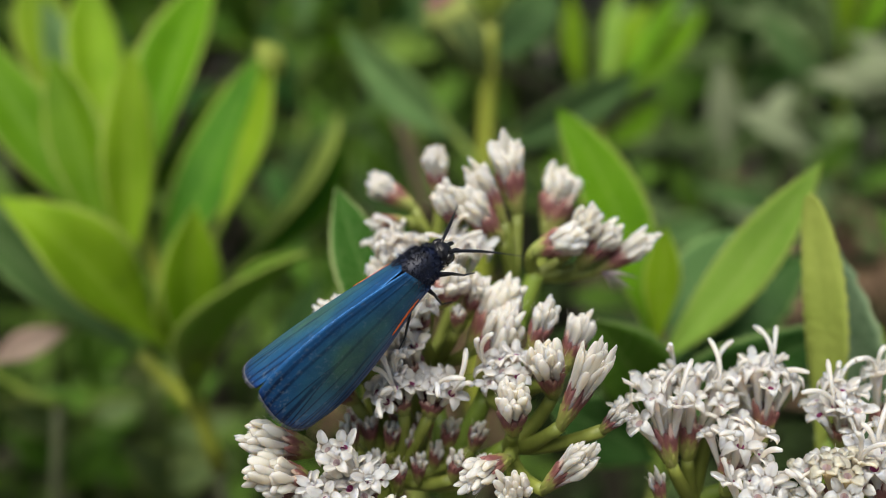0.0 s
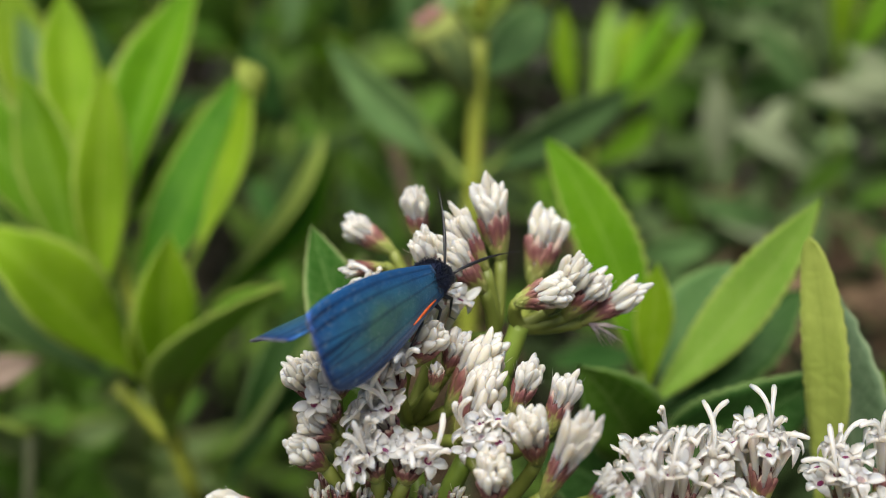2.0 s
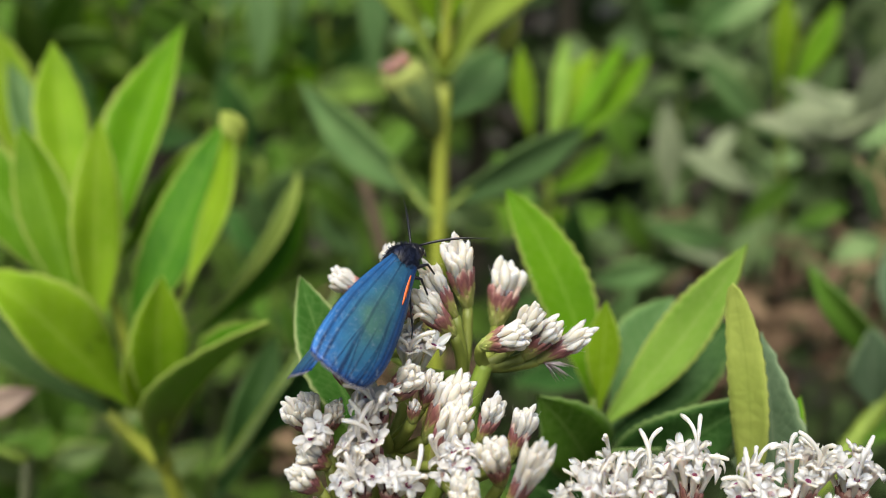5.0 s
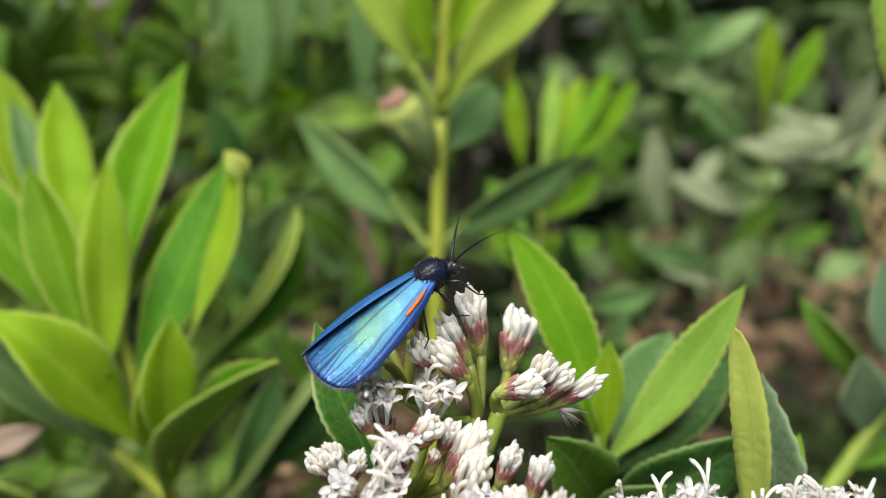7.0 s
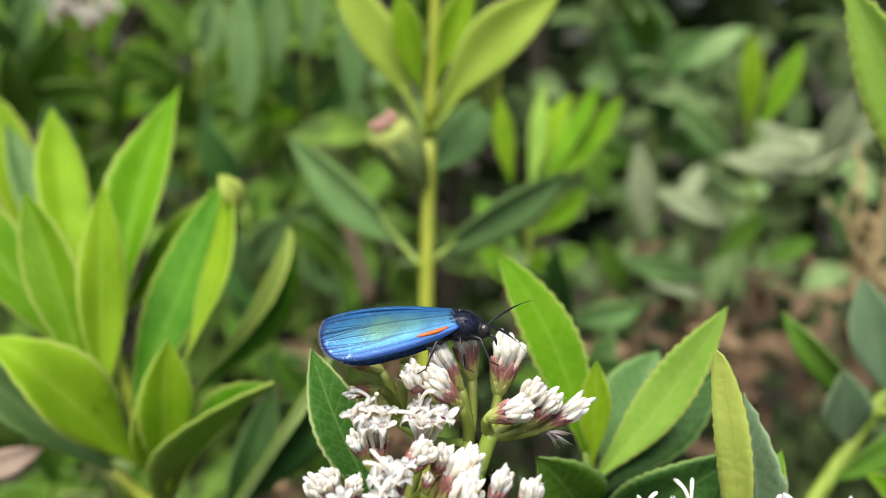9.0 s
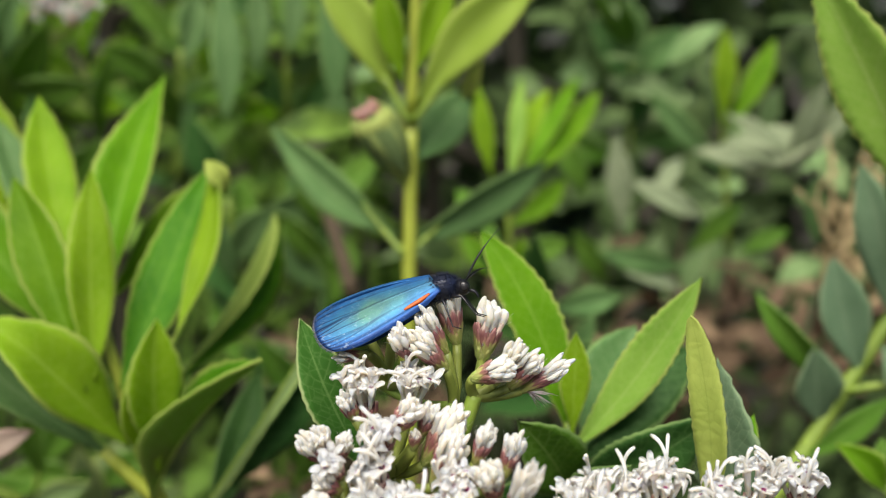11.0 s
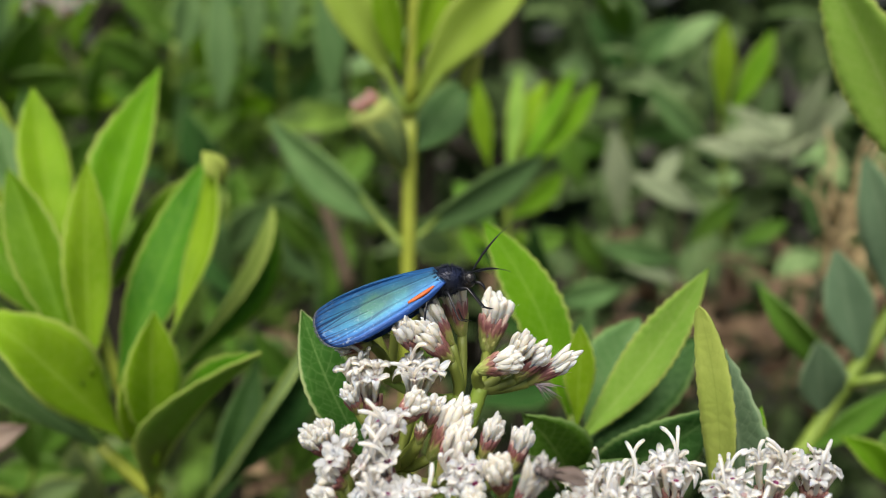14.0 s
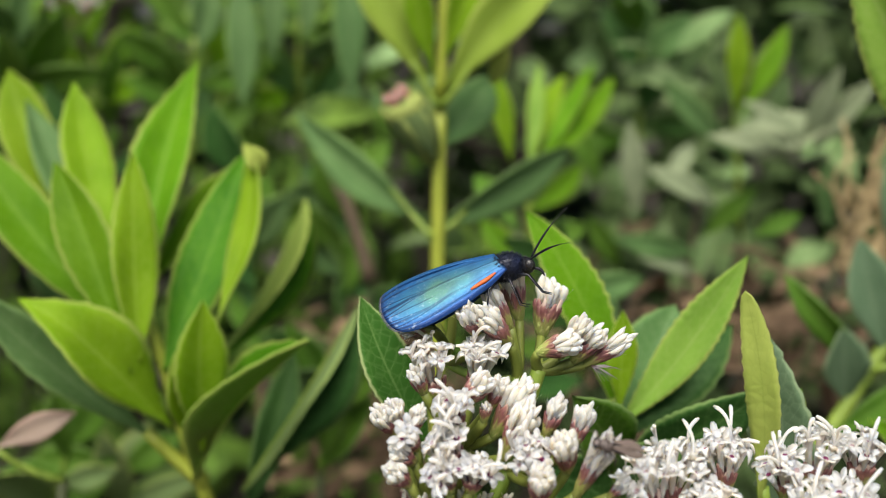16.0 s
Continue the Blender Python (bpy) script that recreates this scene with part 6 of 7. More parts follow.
flower_head(cluster, (9.4, 75.1, 916.3), (11.9, 71.4, 924.4), 2.4, 'bud', (5.6, 79.4, 912.8))
flower_head(cluster, (12.6, 74.1, 916.5), (14.2, 72.2, 919.3), 1.6, 'bud', (5.6, 79.4, 912.8))
flower_head(cluster, (7.9, 72.9, 911.9), (11.0, 69.2, 917.3), 2.2, 'bud', (5.6, 79.4, 912.8))
flower_head(cluster, (5.4, 75.4, 913.6), (1.8, 70.4, 914.1), 2.5, 'bud', (5.6, 79.4, 912.8))
flower_head(cluster, (6.3, 74.4, 909.6), (5.1, 68.5, 914.6), 2.5, 'bud', (5.6, 79.4, 912.8))
flower_head(cluster, (-10.6, 77.4, 913.2), (-15.5, 73.1, 916.5), 3.2, 'bud', (-4.7, 80.6, 909.5))
flower_head(cluster, (-10.4, 74.9, 911.4), (-14.1, 69.6, 915.1), 3.4, 'bud', (-4.7, 80.6, 909.5))
flower_head(cluster, (-6.7, 74.8, 910.9), (-8.4, 70.9, 916.2), 3.1, 'mixed', (-4.7, 80.6, 909.5))
flower_head(cluster, (-6.0, 72.6, 910.6), (-6.3, 71.0, 914.5), 2.8, 'open', (-4.7, 80.6, 909.5))
flower_head(cluster, (-7.4, 72.3, 909.2), (-10.4, 70.1, 912.9), 2.8, 'open', (-4.7, 80.6, 909.5))
flower_head(cluster, (-4.2, 72.1, 908.4), (-3.6, 69.0, 912.5), 2.8, 'bud', (-4.7, 80.6, 909.5))
bm = bmesh.new()
rnd = random.Random(77)
for i in range(16):
    tip = Vector((rnd.uniform(1.0, 3.6), rnd.uniform(-0.6, 0.6), rnd.uniform(-2.2, -0.2))) * MM
    ring_tube(bm, [Vector(), tip * 0.5 + Vector((0, 0, rnd.uniform(0, 0.3))) * MM, tip], [0.09 * MM, 0.06 * MM, 0.02 * MM], 4)
part("withered_floret", bm, BLUSH, cluster, "withered pinkish bristles", V((14.6, 89.2, 925.6)) - cluster.location)
cluster = empty("flower_cluster", V((23.7, 80.6, 893.1)), "cluster of open white star-shaped florets with long curled styles", "flower cluster", "flower clusters")
branch(cluster, (23.7, 80.6, 893.1), (22.8, 80.4, 900.3), (21.9, 80.1, 907.6), 1.3, 1.0)
branch(cluster, (21.9, 80.1, 907.6), (23.7, 80.2, 907.5), (25.6, 80.4, 908.5), 0.9, 0.7)
flower_head(cluster, (19.0, 76.2, 912.4), (16.6, 76.0, 920.2), 3.4, 'open', (21.9, 80.1, 907.6))
flower_head(cluster, (20.7, 78.1, 912.0), (20.8, 78.0, 919.7), 3.3, 'open', (21.9, 80.1, 907.6))
flower_head(cluster, (27.4, 79.5, 913.2), (27.5, 79.2, 920.4), 3.3, 'open', (25.6, 80.4, 908.5))
flower_head(cluster, (26.1, 81.2, 911.9), (26.2, 81.8, 918.5), 2.7, 'open', (25.6, 80.4, 908.5))
flower_head(cluster, (23.1, 74.8, 911.0), (23.8, 74.3, 917.2), 3.1, 'open', (25.6, 80.4, 908.5))
flower_head(cluster, (24.6, 72.0, 907.9), (24.4, 70.4, 914.1), 3.0, 'open', (25.6, 80.4, 908.5))
flower_head(cluster, (22.6, 79.0, 915.3), (22.9, 79.1, 919.8), 1.3, 'bud', (21.9, 80.1, 907.6))
flower_head(cluster, (18.5, 76.2, 908.6), (17.3, 75.2, 912.5), 1.5, 'green', (21.9, 80.1, 907.6))
cluster = empty("flower_cluster", V((39.2, 80.6, 893.1)), "cluster of white flower heads, some fading to cream", "flower cluster", "flower clusters")
branch(cluster, (39.2, 80.6, 893.1), (37.7, 79.5, 900.8), (36.2, 78.3, 908.5), 1.3, 1.0)
branch(cluster, (36.2, 78.3, 908.5), (34.7, 78.2, 907.6), (33.3, 78.1, 907.6), 0.9, 0.7)
flower_head(cluster, (33.9, 78.3, 912.7), (32.7, 77.7, 918.6), 3.3, 'open', (33.3, 78.1, 907.6))
flower_head(cluster, (37.8, 80.3, 912.3), (39.0, 80.1, 919.7), 4.3, 'open', (36.2, 78.3, 908.5))
flower_head(cluster, (31.6, 72.4, 909.7), (29.4, 70.8, 915.6), 3.8, 'old', (33.3, 78.1, 907.6))
flower_head(cluster, (35.4, 73.5, 910.1), (33.1, 72.0, 916.2), 3.3, 'open', (36.2, 78.3, 908.5))
flower_head(cluster, (38.2, 74.5, 910.0), (37.2, 73.2, 917.1), 4.0, 'open', (36.2, 78.3, 908.5))
flower_head(cluster, (28.9, 74.1, 908.2), (27.8, 72.9, 911.9), 2.5, 'bud', (33.3, 78.1, 907.6))
flower_head(cluster, (42.9, 79.5, 913.4), (42.8, 79.0, 919.7), 4.3, 'open', (36.2, 78.3, 908.5))
cluster = empty("flower_cluster", V((-114.4, 348.6, 922.1)), "white flower heads far back in the hedge", "flower cluster", "flower clusters")
branch(cluster, (-114.4, 348.6, 922.1), (-111.7, 352.4, 943.5), (-109.0, 356.2, 964.9), 1.3, 1.0)
flower_head(cluster, (-121.8, 356.3, 973.7), (-119.0, 349.4, 979.2), 7.4, 'open', (-109.0, 356.2, 964.9))
flower_head(cluster, (-115.1, 355.8, 971.7), (-112.5, 349.0, 977.3), 7.4, 'open', (-109.0, 356.2, 964.9))
flower_head(cluster, (-107.3, 356.5, 974.5), (-104.9, 349.7, 980.1), 7.3, 'open', (-109.0, 356.2, 964.9))
flower_head(cluster, (-99.7, 355.5, 970.6), (-97.4, 348.7, 976.2), 7.3, 'open', (-109.0, 356.2, 964.9))
flower_head(cluster, (-93.8, 356.7, 975.4), (-91.7, 349.9, 980.9), 7.3, 'open', (-109.0, 356.2, 964.9))
flower_head(cluster, (-111.1, 358.0, 980.4), (-108.6, 351.1, 985.8), 7.4, 'open', (-109.0, 356.2, 964.9))
flower_head(cluster, (-101.4, 358.0, 980.3), (-99.2, 351.1, 985.7), 7.3, 'open', (-109.0, 356.2, 964.9))


# ---- lower stems: every shoot and cluster grows from the soil ----
rnd = random.Random(12)
for thing in GROWING:
    top = thing.location.copy()
    foot = Vector((top.x * (1.0 if top.x > -0.06 else 3.0) + rnd.uniform(-0.05, 0.05), top.y + rnd.uniform(0.14, 0.3), -0.03))
    lift = top.lerp(foot, 0.4) + Vector((rnd.uniform(-0.01, 0.01), 0.02, 0))
    # Stems further back take the green with shade painted in.
    tube("lower_stem", curve_points(foot, lift, top, 14), 2.4 * MM, 1.1 * MM, SHADE_STEM if top.y > 0.13 else STALK, thing, thing.location, "", 7)


def hedge_shrub(x, y, high, seed):
    """A woody stem of the hedge with its limbs."""
    r = random.Random(seed)
    tree = empty("hedge_shrub", (x, y, -0.03), "dark woody shrub stem with bare limbs inside the hedge", "shrub", "hedge shrubs")
    crown = Vector((x + r.uniform(-0.08, 0.08), y + r.uniform(-0.06, 0.06), high))
    spine = curve_points(tree.location, tree.location.lerp(crown, 0.5) + Vector((r.uniform(-0.06, 0.06), r.uniform(-0.05, 0.05), 0)), crown, 12)
    tube("trunk", spine, 0.014, 0.004, WOOD, tree, tree.location)
    for k in range(3, 11):
        a = r.uniform(0, math.tau)
        ln = r.uniform(0.14, 0.3)
        tip = spine[k] + Vector((math.cos(a) * ln, math.sin(a) * ln * 0.7, ln * r.uniform(0.5, 1.1)))
        tube("limb", curve_points(spine[k], spine[k].lerp(tip, 0.5) - Vector((0, 0, 0.02)), tip, 7), 0.005, 0.0014, WOOD, tree, tree.location, "", 6)


for i in range(9):
    hedge_shrub(-0.68 + 0.17 * i, 0.62 + 0.06 * math.sin(i * 2.1), 1.18, 50 + i)
for i in range(8):
    hedge_shrub(-1.15 + 0.33 * i, 1.2 + 0.1 * math.sin(i * 1.7), 1.75, 80 + i)


# ---- the moth; x ahead, y to its left, z up, millimetres ----
def ellipsoid(bm, centre, radii, u=14, v=10):
    made = bmesh.ops.create_uvsphere(bm, u_segments=u, v_segments=v, radius=1.0)["verts"]
    for q in made:
        q.co = Vector((q.co.x * radii[0], q.co.y * radii[1], q.co.z * radii[2])) * MM + Vector(centre) * MM


def tuft(bm, centre, radii, count, length, seed, spread=0.35):
    """Short hairs that stand off an ellipsoid."""
    rnd = random.Random(seed)
    for i in range(count):
        d = Vector((rnd.gauss(0, 1), rnd.gauss(0, 1), rnd.gauss(0, 1))).normalized()
        root = Vector((d.x * radii[0], d.y * radii[1], d.z * radii[2])) + Vector(centre)
        lean = (d + Vector((-0.6, 0, 0.1)) + Vector((rnd.gauss(0, spread), rnd.gauss(0, spread), rnd.gauss(0, spread)))).normalized()
        ln = length * rnd.uniform(0.6, 1.2)
        ring_tube(bm, [root * MM * 0.98, (root + lean * ln * 0.5) * MM, (root + lean * ln) * MM], [0.03 * MM, 0.024 * MM, 0.006 * MM], 3)


def wing_lift(u, w):
    """The wing's arch, with its costal edge turned down."""
    return 0.9 * math.sin(math.pi * w) * (0.25 + 0.75 * u) * (1 - 0.3 * u) - 0.5 * u * u - 0.6 * (max(0.0, 0.32 - w) / 0.32) ** 2 * (1 - u) ** 0.7 * min(1.0, u * 6)


def wing_plan(u, w):
    """A place on the wing: rounded apex and inner corner, slanting outer edge."""
    end = max(0.0, u - 0.72) / 0.28
    reach = 14.75 - 1.2 * (1 - w) ** 6 - 1.5 * w ** 3
    y = 0.35 + 0.6 * math.sin(math.pi * u ** 0.9) * (1 - w) - w * (2.9 + 4.5 * u + 0.8 * math.sin(math.pi * u))
    return reach * u, y - 0.7 * end ** 2.5 * (1 - w) ** 2.5 + 0.35 * end ** 3 * w ** 3


def fringe(mirror):
    """Fine hairs along the outer edge."""
    rnd = random.Random(21)
    bm = bmesh.new()
    for i in range(150):
        w = 0.03 + 0.94 * i / 149
        x, y = wing_plan(1.0, w)
        root = Vector((x - 0.05, y * mirror, wing_lift(1.0, w)))
        tip = root + Vector((0.34 + rnd.uniform(-0.12, 0.1), rnd.uniform(-0.12, 0.12), rnd.uniform(-0.05, 0.05)))
        ring_tube(bm, [root * MM, root.lerp(tip, 0.6) * MM, tip * MM], [0.035 * MM, 0.028 * MM, 0.01 * MM], 3)
    return bm


def forewing(mirror):
    """A long triangular forewing in its own plane: x from root to tip, y to the costal edge."""
    bm = bmesh.new()
    uvs = bm.loops.layers.uv.verify()
    nu, nw = 34, 22
    layers = []
    for e in (1, -1):
        rows = []
        for i in range(nu + 1):
            u = i / nu
            row = []
            for j in range(nw + 1):
                w = j / nw
                a, y = wing_plan(u, w)
                z = wing_lift(u, w)
                row.append(bm.verts.new(Vector((a, y * mirror, z + 0.05 * e)) * MM))
            rows.append(row)
        layers.append(rows)
    top, low = layers

    def quad(vs, q):
        fc = bm.faces.new(vs if mirror < 0 else vs[::-1])
        for loop in fc.loops:
            k = vs.index(loop.vert)
            loop[uvs].uv = q[k]

    for i in range(nu):
        for j in range(nw):
            q = [(i / nu, j / nw), ((i + 1) / nu, j / nw), ((i + 1) / nu, (j + 1) / nw), (i / nu, (j + 1) / nw)]
            quad([top[i][j], top[i + 1][j], top[i + 1][j + 1], top[i][j + 1]], q)
            quad([low[i][j + 1], low[i + 1][j + 1], low[i + 1][j], low[i][j]], q[::-1])
    rim = [(i, 0) for i in range(nu)] + [(nu, j) for j in range(nw)] + [(i, nw) for i in range(nu, 0, -1)] + [(0, j) for j in range(nw, 0, -1)]
    for (i, j), (k, l) in zip(rim, rim[1:] + rim[:1]):
        quad([top[k][l], top[i][j], low[i][j], low[k][l]], [(k / nu, l / nw), (i / nu, j / nw), (i / nu, j / nw), (k / nu, l / nw)])
    return bm


def streak(mirror):
    """The orange streak along the costal edge near the root."""
    bm = bmesh.new()
    rows = []
    for i in range(11):
        s = i / 10
        x = 1.3 + 3.4 * s
        u = x / 14.7
        y = wing_plan(u, 0.15)[1]
        z = wing_lift(u, 0.15)
        h = 0.23 * math.sin(math.pi * (0.08 + 0.84 * s)) ** 0.6
        rows.append([bm.verts.new(Vector((x, (y + h) * mirror, z - 0.09)) * MM), bm.verts.new(Vector((x, y * mirror, z + 0.15)) * MM), bm.verts.new(Vector((x, (y - h) * mirror, z + 0.17)) * MM), bm.verts.new(Vector((x, y * mirror, z - 0.05)) * MM)])
    for r0, r1 in zip(rows, rows[1:]):
        for k in range(4):
            bm.faces.new((r0[k], r0[(k + 1) % 4], r1[(k + 1) % 4], r1[k]))
    bm.faces.new(rows[0])
    bm.faces.new(rows[-1][::-1])
    bmesh.ops.recalc_face_normals(bm, faces=bm.faces[:])
    return bm


def wing_pose(mirror, splay, roof):
    """A wing folded back: splay opens it sideways, roof tilts it down from the back's line."""
    r, s = radians(roof), radians(splay)
    inner = Vector((0, math.cos(r) * mirror, math.sin(r)))
    a = Vector((-math.cos(s), 0, 0)) - inner * math.sin(s)
    costal = Vector((math.sin(s), 0, 0)) - inner * math.cos(s)
    m = Matrix.Identity(4)
    y = costal * mirror
    z = a.cross(y)
    for k, col in enumerate((a, y, z)):
        for i in range(3):
            m[i][k] = col[i]
    return Matrix.Translation(Vector((0.8, -1.5 * mirror, 0.2 + 0.12 * mirror)) * MM) @ m


def feeler_pose(side, way):
    """An antenna on the head, its tip turned the given way."""
    turn = Vector((6.9, 2.6 * side, -0.35)).rotation_difference(Vector(way)).to_matrix().to_4x4()
    return Matrix.Translation(Vector((3.7, 0.45 * side, 0.35)) * MM) @ turn


def build_moth():
    moth = empty("moth", (0, 0, 0), "blue-winged black moth with an orange streak on each forewing", "moth")
    bm = bmesh.new()
    ellipsoid(bm, (0.85, 0, 0.35), (2.1, 1.5, 1.55), 18, 12)
    tuft(bm, (0.85, 0, 0.35), (2.1, 1.5, 1.55), 1700, 0.42, 5)
    part("thorax", bm, FUR, moth, "furry blue-black thorax")
    for side in (1, -1):
        bm = bmesh.new()
        ellipsoid(bm, (0.9, 0.95 * side, 0.75), (1.35, 0.5, 0.62))
        tuft(bm, (0.9, 0.95 * side, 0.75), (1.35, 0.5, 0.62), 260, 0.25, 15)
        part("tegula", bm, FUR, moth, "blue-black shoulder flap")
    bm = bmesh.new()
    ellipsoid(bm, (3.2, 0, -0.2), (0.95, 1.0, 0.95))
    tuft(bm, (3.0, 0, -0.1), (0.9, 1.0, 0.95), 380, 0.22, 6)
    head = part("head", bm, BLACK, moth)
    for side in (1, -1):
        bm = bmesh.new()
        ellipsoid(bm, (3.45, 0.72 * side, -0.15), (0.55, 0.42, 0.6))
        part("eye", bm, EYE_DARK, head, "glossy dark eye")
        bm = bmesh.new()
        pts = curve_points(Vector((3.9, 0.3 * side, -0.75)), Vector((4.7, 0.35 * side, -0.9)), Vector((4.7, 0.4 * side, -1.9)), 6)
        ring_tube(bm, [p * MM for p in pts], [0.17 * MM, 0.2 * MM, 0.2 * MM, 0.18 * MM, 0.16 * MM, 0.12 * MM, 0.06 * MM], 6)
        part("palp", bm, BLACK, head)
    bm = bmesh.new()
    prof = [(-1.2, 1.0), (-2.5, 1.1), (-4.0, 1.15), (-5.6, 1.1), (-7.2, 0.95), (-8.6, 0.65), (-9.4, 0.25)]
    ring_tube(bm, [Vector((x, 0, -0.8 + 0.02 * x)) * MM for x, r in prof], [r * MM for x, r in prof], 14)
    tuft(bm, (-5, 0, -0.85), (4.2, 1.1, 1.1), 260, 0.5, 9)
    part("abdomen", bm, FUR, moth, "blue-black abdomen")
    wings, feelers = [], []
    for side in (-1, 1):
        ob = part("forewing", forewing(-side), WING, moth, "metallic blue forewing with dark veins")
        part("wing_streak", streak(-side), ORANGE, ob, "orange streak")
        part("fringe", fringe(-side), FRINGE, ob, "greyish fringe of fine hairs")
        wings.append(ob)
    for side in (-1, 1):
        bm = bmesh.new()
        pts = curve_points(Vector((0, 0, 0)), Vector((3.6, 1.1 * side, 0.6)), Vector((6.9, 2.6 * side, -0.35)), 12)
        ring_tube(bm, [p * MM for p in pts], [(0.10 + 0.07 * math.sin(math.pi * min(1, i / 9)) - 0.006 * i) * MM for i in range(13)], 6)
        ob = part("antenna", bm, BLACK, moth, "thin black antenna")
        feelers.append(ob)
    for side in (1, -1):
        for x, knee, foot in ((1.9, (3.0, 1.6, -1.2), (4.0, 1.7, -3.6)), (0.6, (0.9, 2.0, -1.3), (1.2, 2.3, -4.2)), (-0.6, (-1.7, 2.1, -1.5), (-2.8, 2.5, -4.4))):
            bm = bmesh.new()
            k, f = Vector((knee[0], knee[1] * side, knee[2])), Vector((foot[0], foot[1] * side, foot[2]))
            toe = f + Vector((0.9 if x > 0 else -0.9, 0.3 * side, -0.5))
            pts = [Vector((x, 0.9 * side, -0.9)), k * 0.6 + Vector((x, 0.9 * side, -0.9)) * 0.4, k, k.lerp(f, 0.5), f, toe]
            ring_tube(bm, [p * MM for p in pts], [0.24 * MM, 0.2 * MM, 0.13 * MM, 0.11 * MM, 0.09 * MM, 0.05 * MM], 6)
            part("leg", bm, BLACK, moth)
    return moth, wings, feelers


moth, (wing_right, wing_left), (feeler_right, feeler_left) = build_moth()


# ---- the small fly that climbs among the florets; x ahead, millimetres ----
def build_fly():
    fly = empty("fly", (0, 0, 0), "small grey-brown fly with smoky folded wings", "fly")
    bm = bmesh.new()
    ellipsoid(bm, (0, 0, 0), (0.85, 0.6, 0.6))
    tuft(bm, (0, 0, 0), (0.85, 0.6, 0.6), 60, 0.3, 11)
    part("thorax", bm, FLY_BODY, fly)
    bm = bmesh.new()
    ellipsoid(bm, (1.05, 0, -0.05), (0.4, 0.55, 0.48))
    head = part("head", bm, FLY_BODY, fly)
    for side in (1, -1):
        bm = bmesh.new()
        ellipsoid(bm, (1.12, 0.33 * side, 0.02), (0.28, 0.26, 0.36))
        part("eye", bm, EYE_DARK, head)
    bm = bmesh.new()
    ellipsoid(bm, (-1.5, 0, -0.15), (1.2, 0.55, 0.5))
    part("abdomen", bm, FLY_BODY, fly)
    for side in (1, -1):
        bm = bmesh.new()
        blade(bm, Vector((-0.1, 0.3 * side, 0.5)) * MM, Vector((-4.1, 0.35 * side, 0.3)) * MM, 1.15 * MM, Vector((0, 0.35 * side, 1)), 0.03, 4, 0.62, 0, 12, 3, 40 + side, 0, 0.00003)
        part("wing", bm, FLY_WING, fly, "smoky see-through wing")
        for x in (0.5, 0.0, -0.5):
            bm = bmesh.new()
            pts = [Vector((x, 0.4 * side, -0.3)), Vector((x * 2.2, 1.2 * side, 0.0)), Vector((x * 3.2, 1.5 * side, -1.2))]
            ring_tube(bm, [p * MM for p in pts], [0.1 * MM, 0.08 * MM, 0.05 * MM], 5)
            part("leg", bm, FLY_BODY, fly)
    return fly


fly = build_fly()
cam.data.dof.focus_object = moth


def basis(at, ahead, up):
    """A pose in metres from a place in millimetres and the ways ahead and up."""
    x = Vector(ahead).normalized()
    z = (Vector(up) - x * Vector(up).dot(x)).normalized()
    y = z.cross(x)
    m = Matrix.Identity(4)
    for k, col in enumerate((x, y, z)):
        for i in range(3):
            m[i][k] = col[i]
    return Matrix.Translation(V(at)) @ m


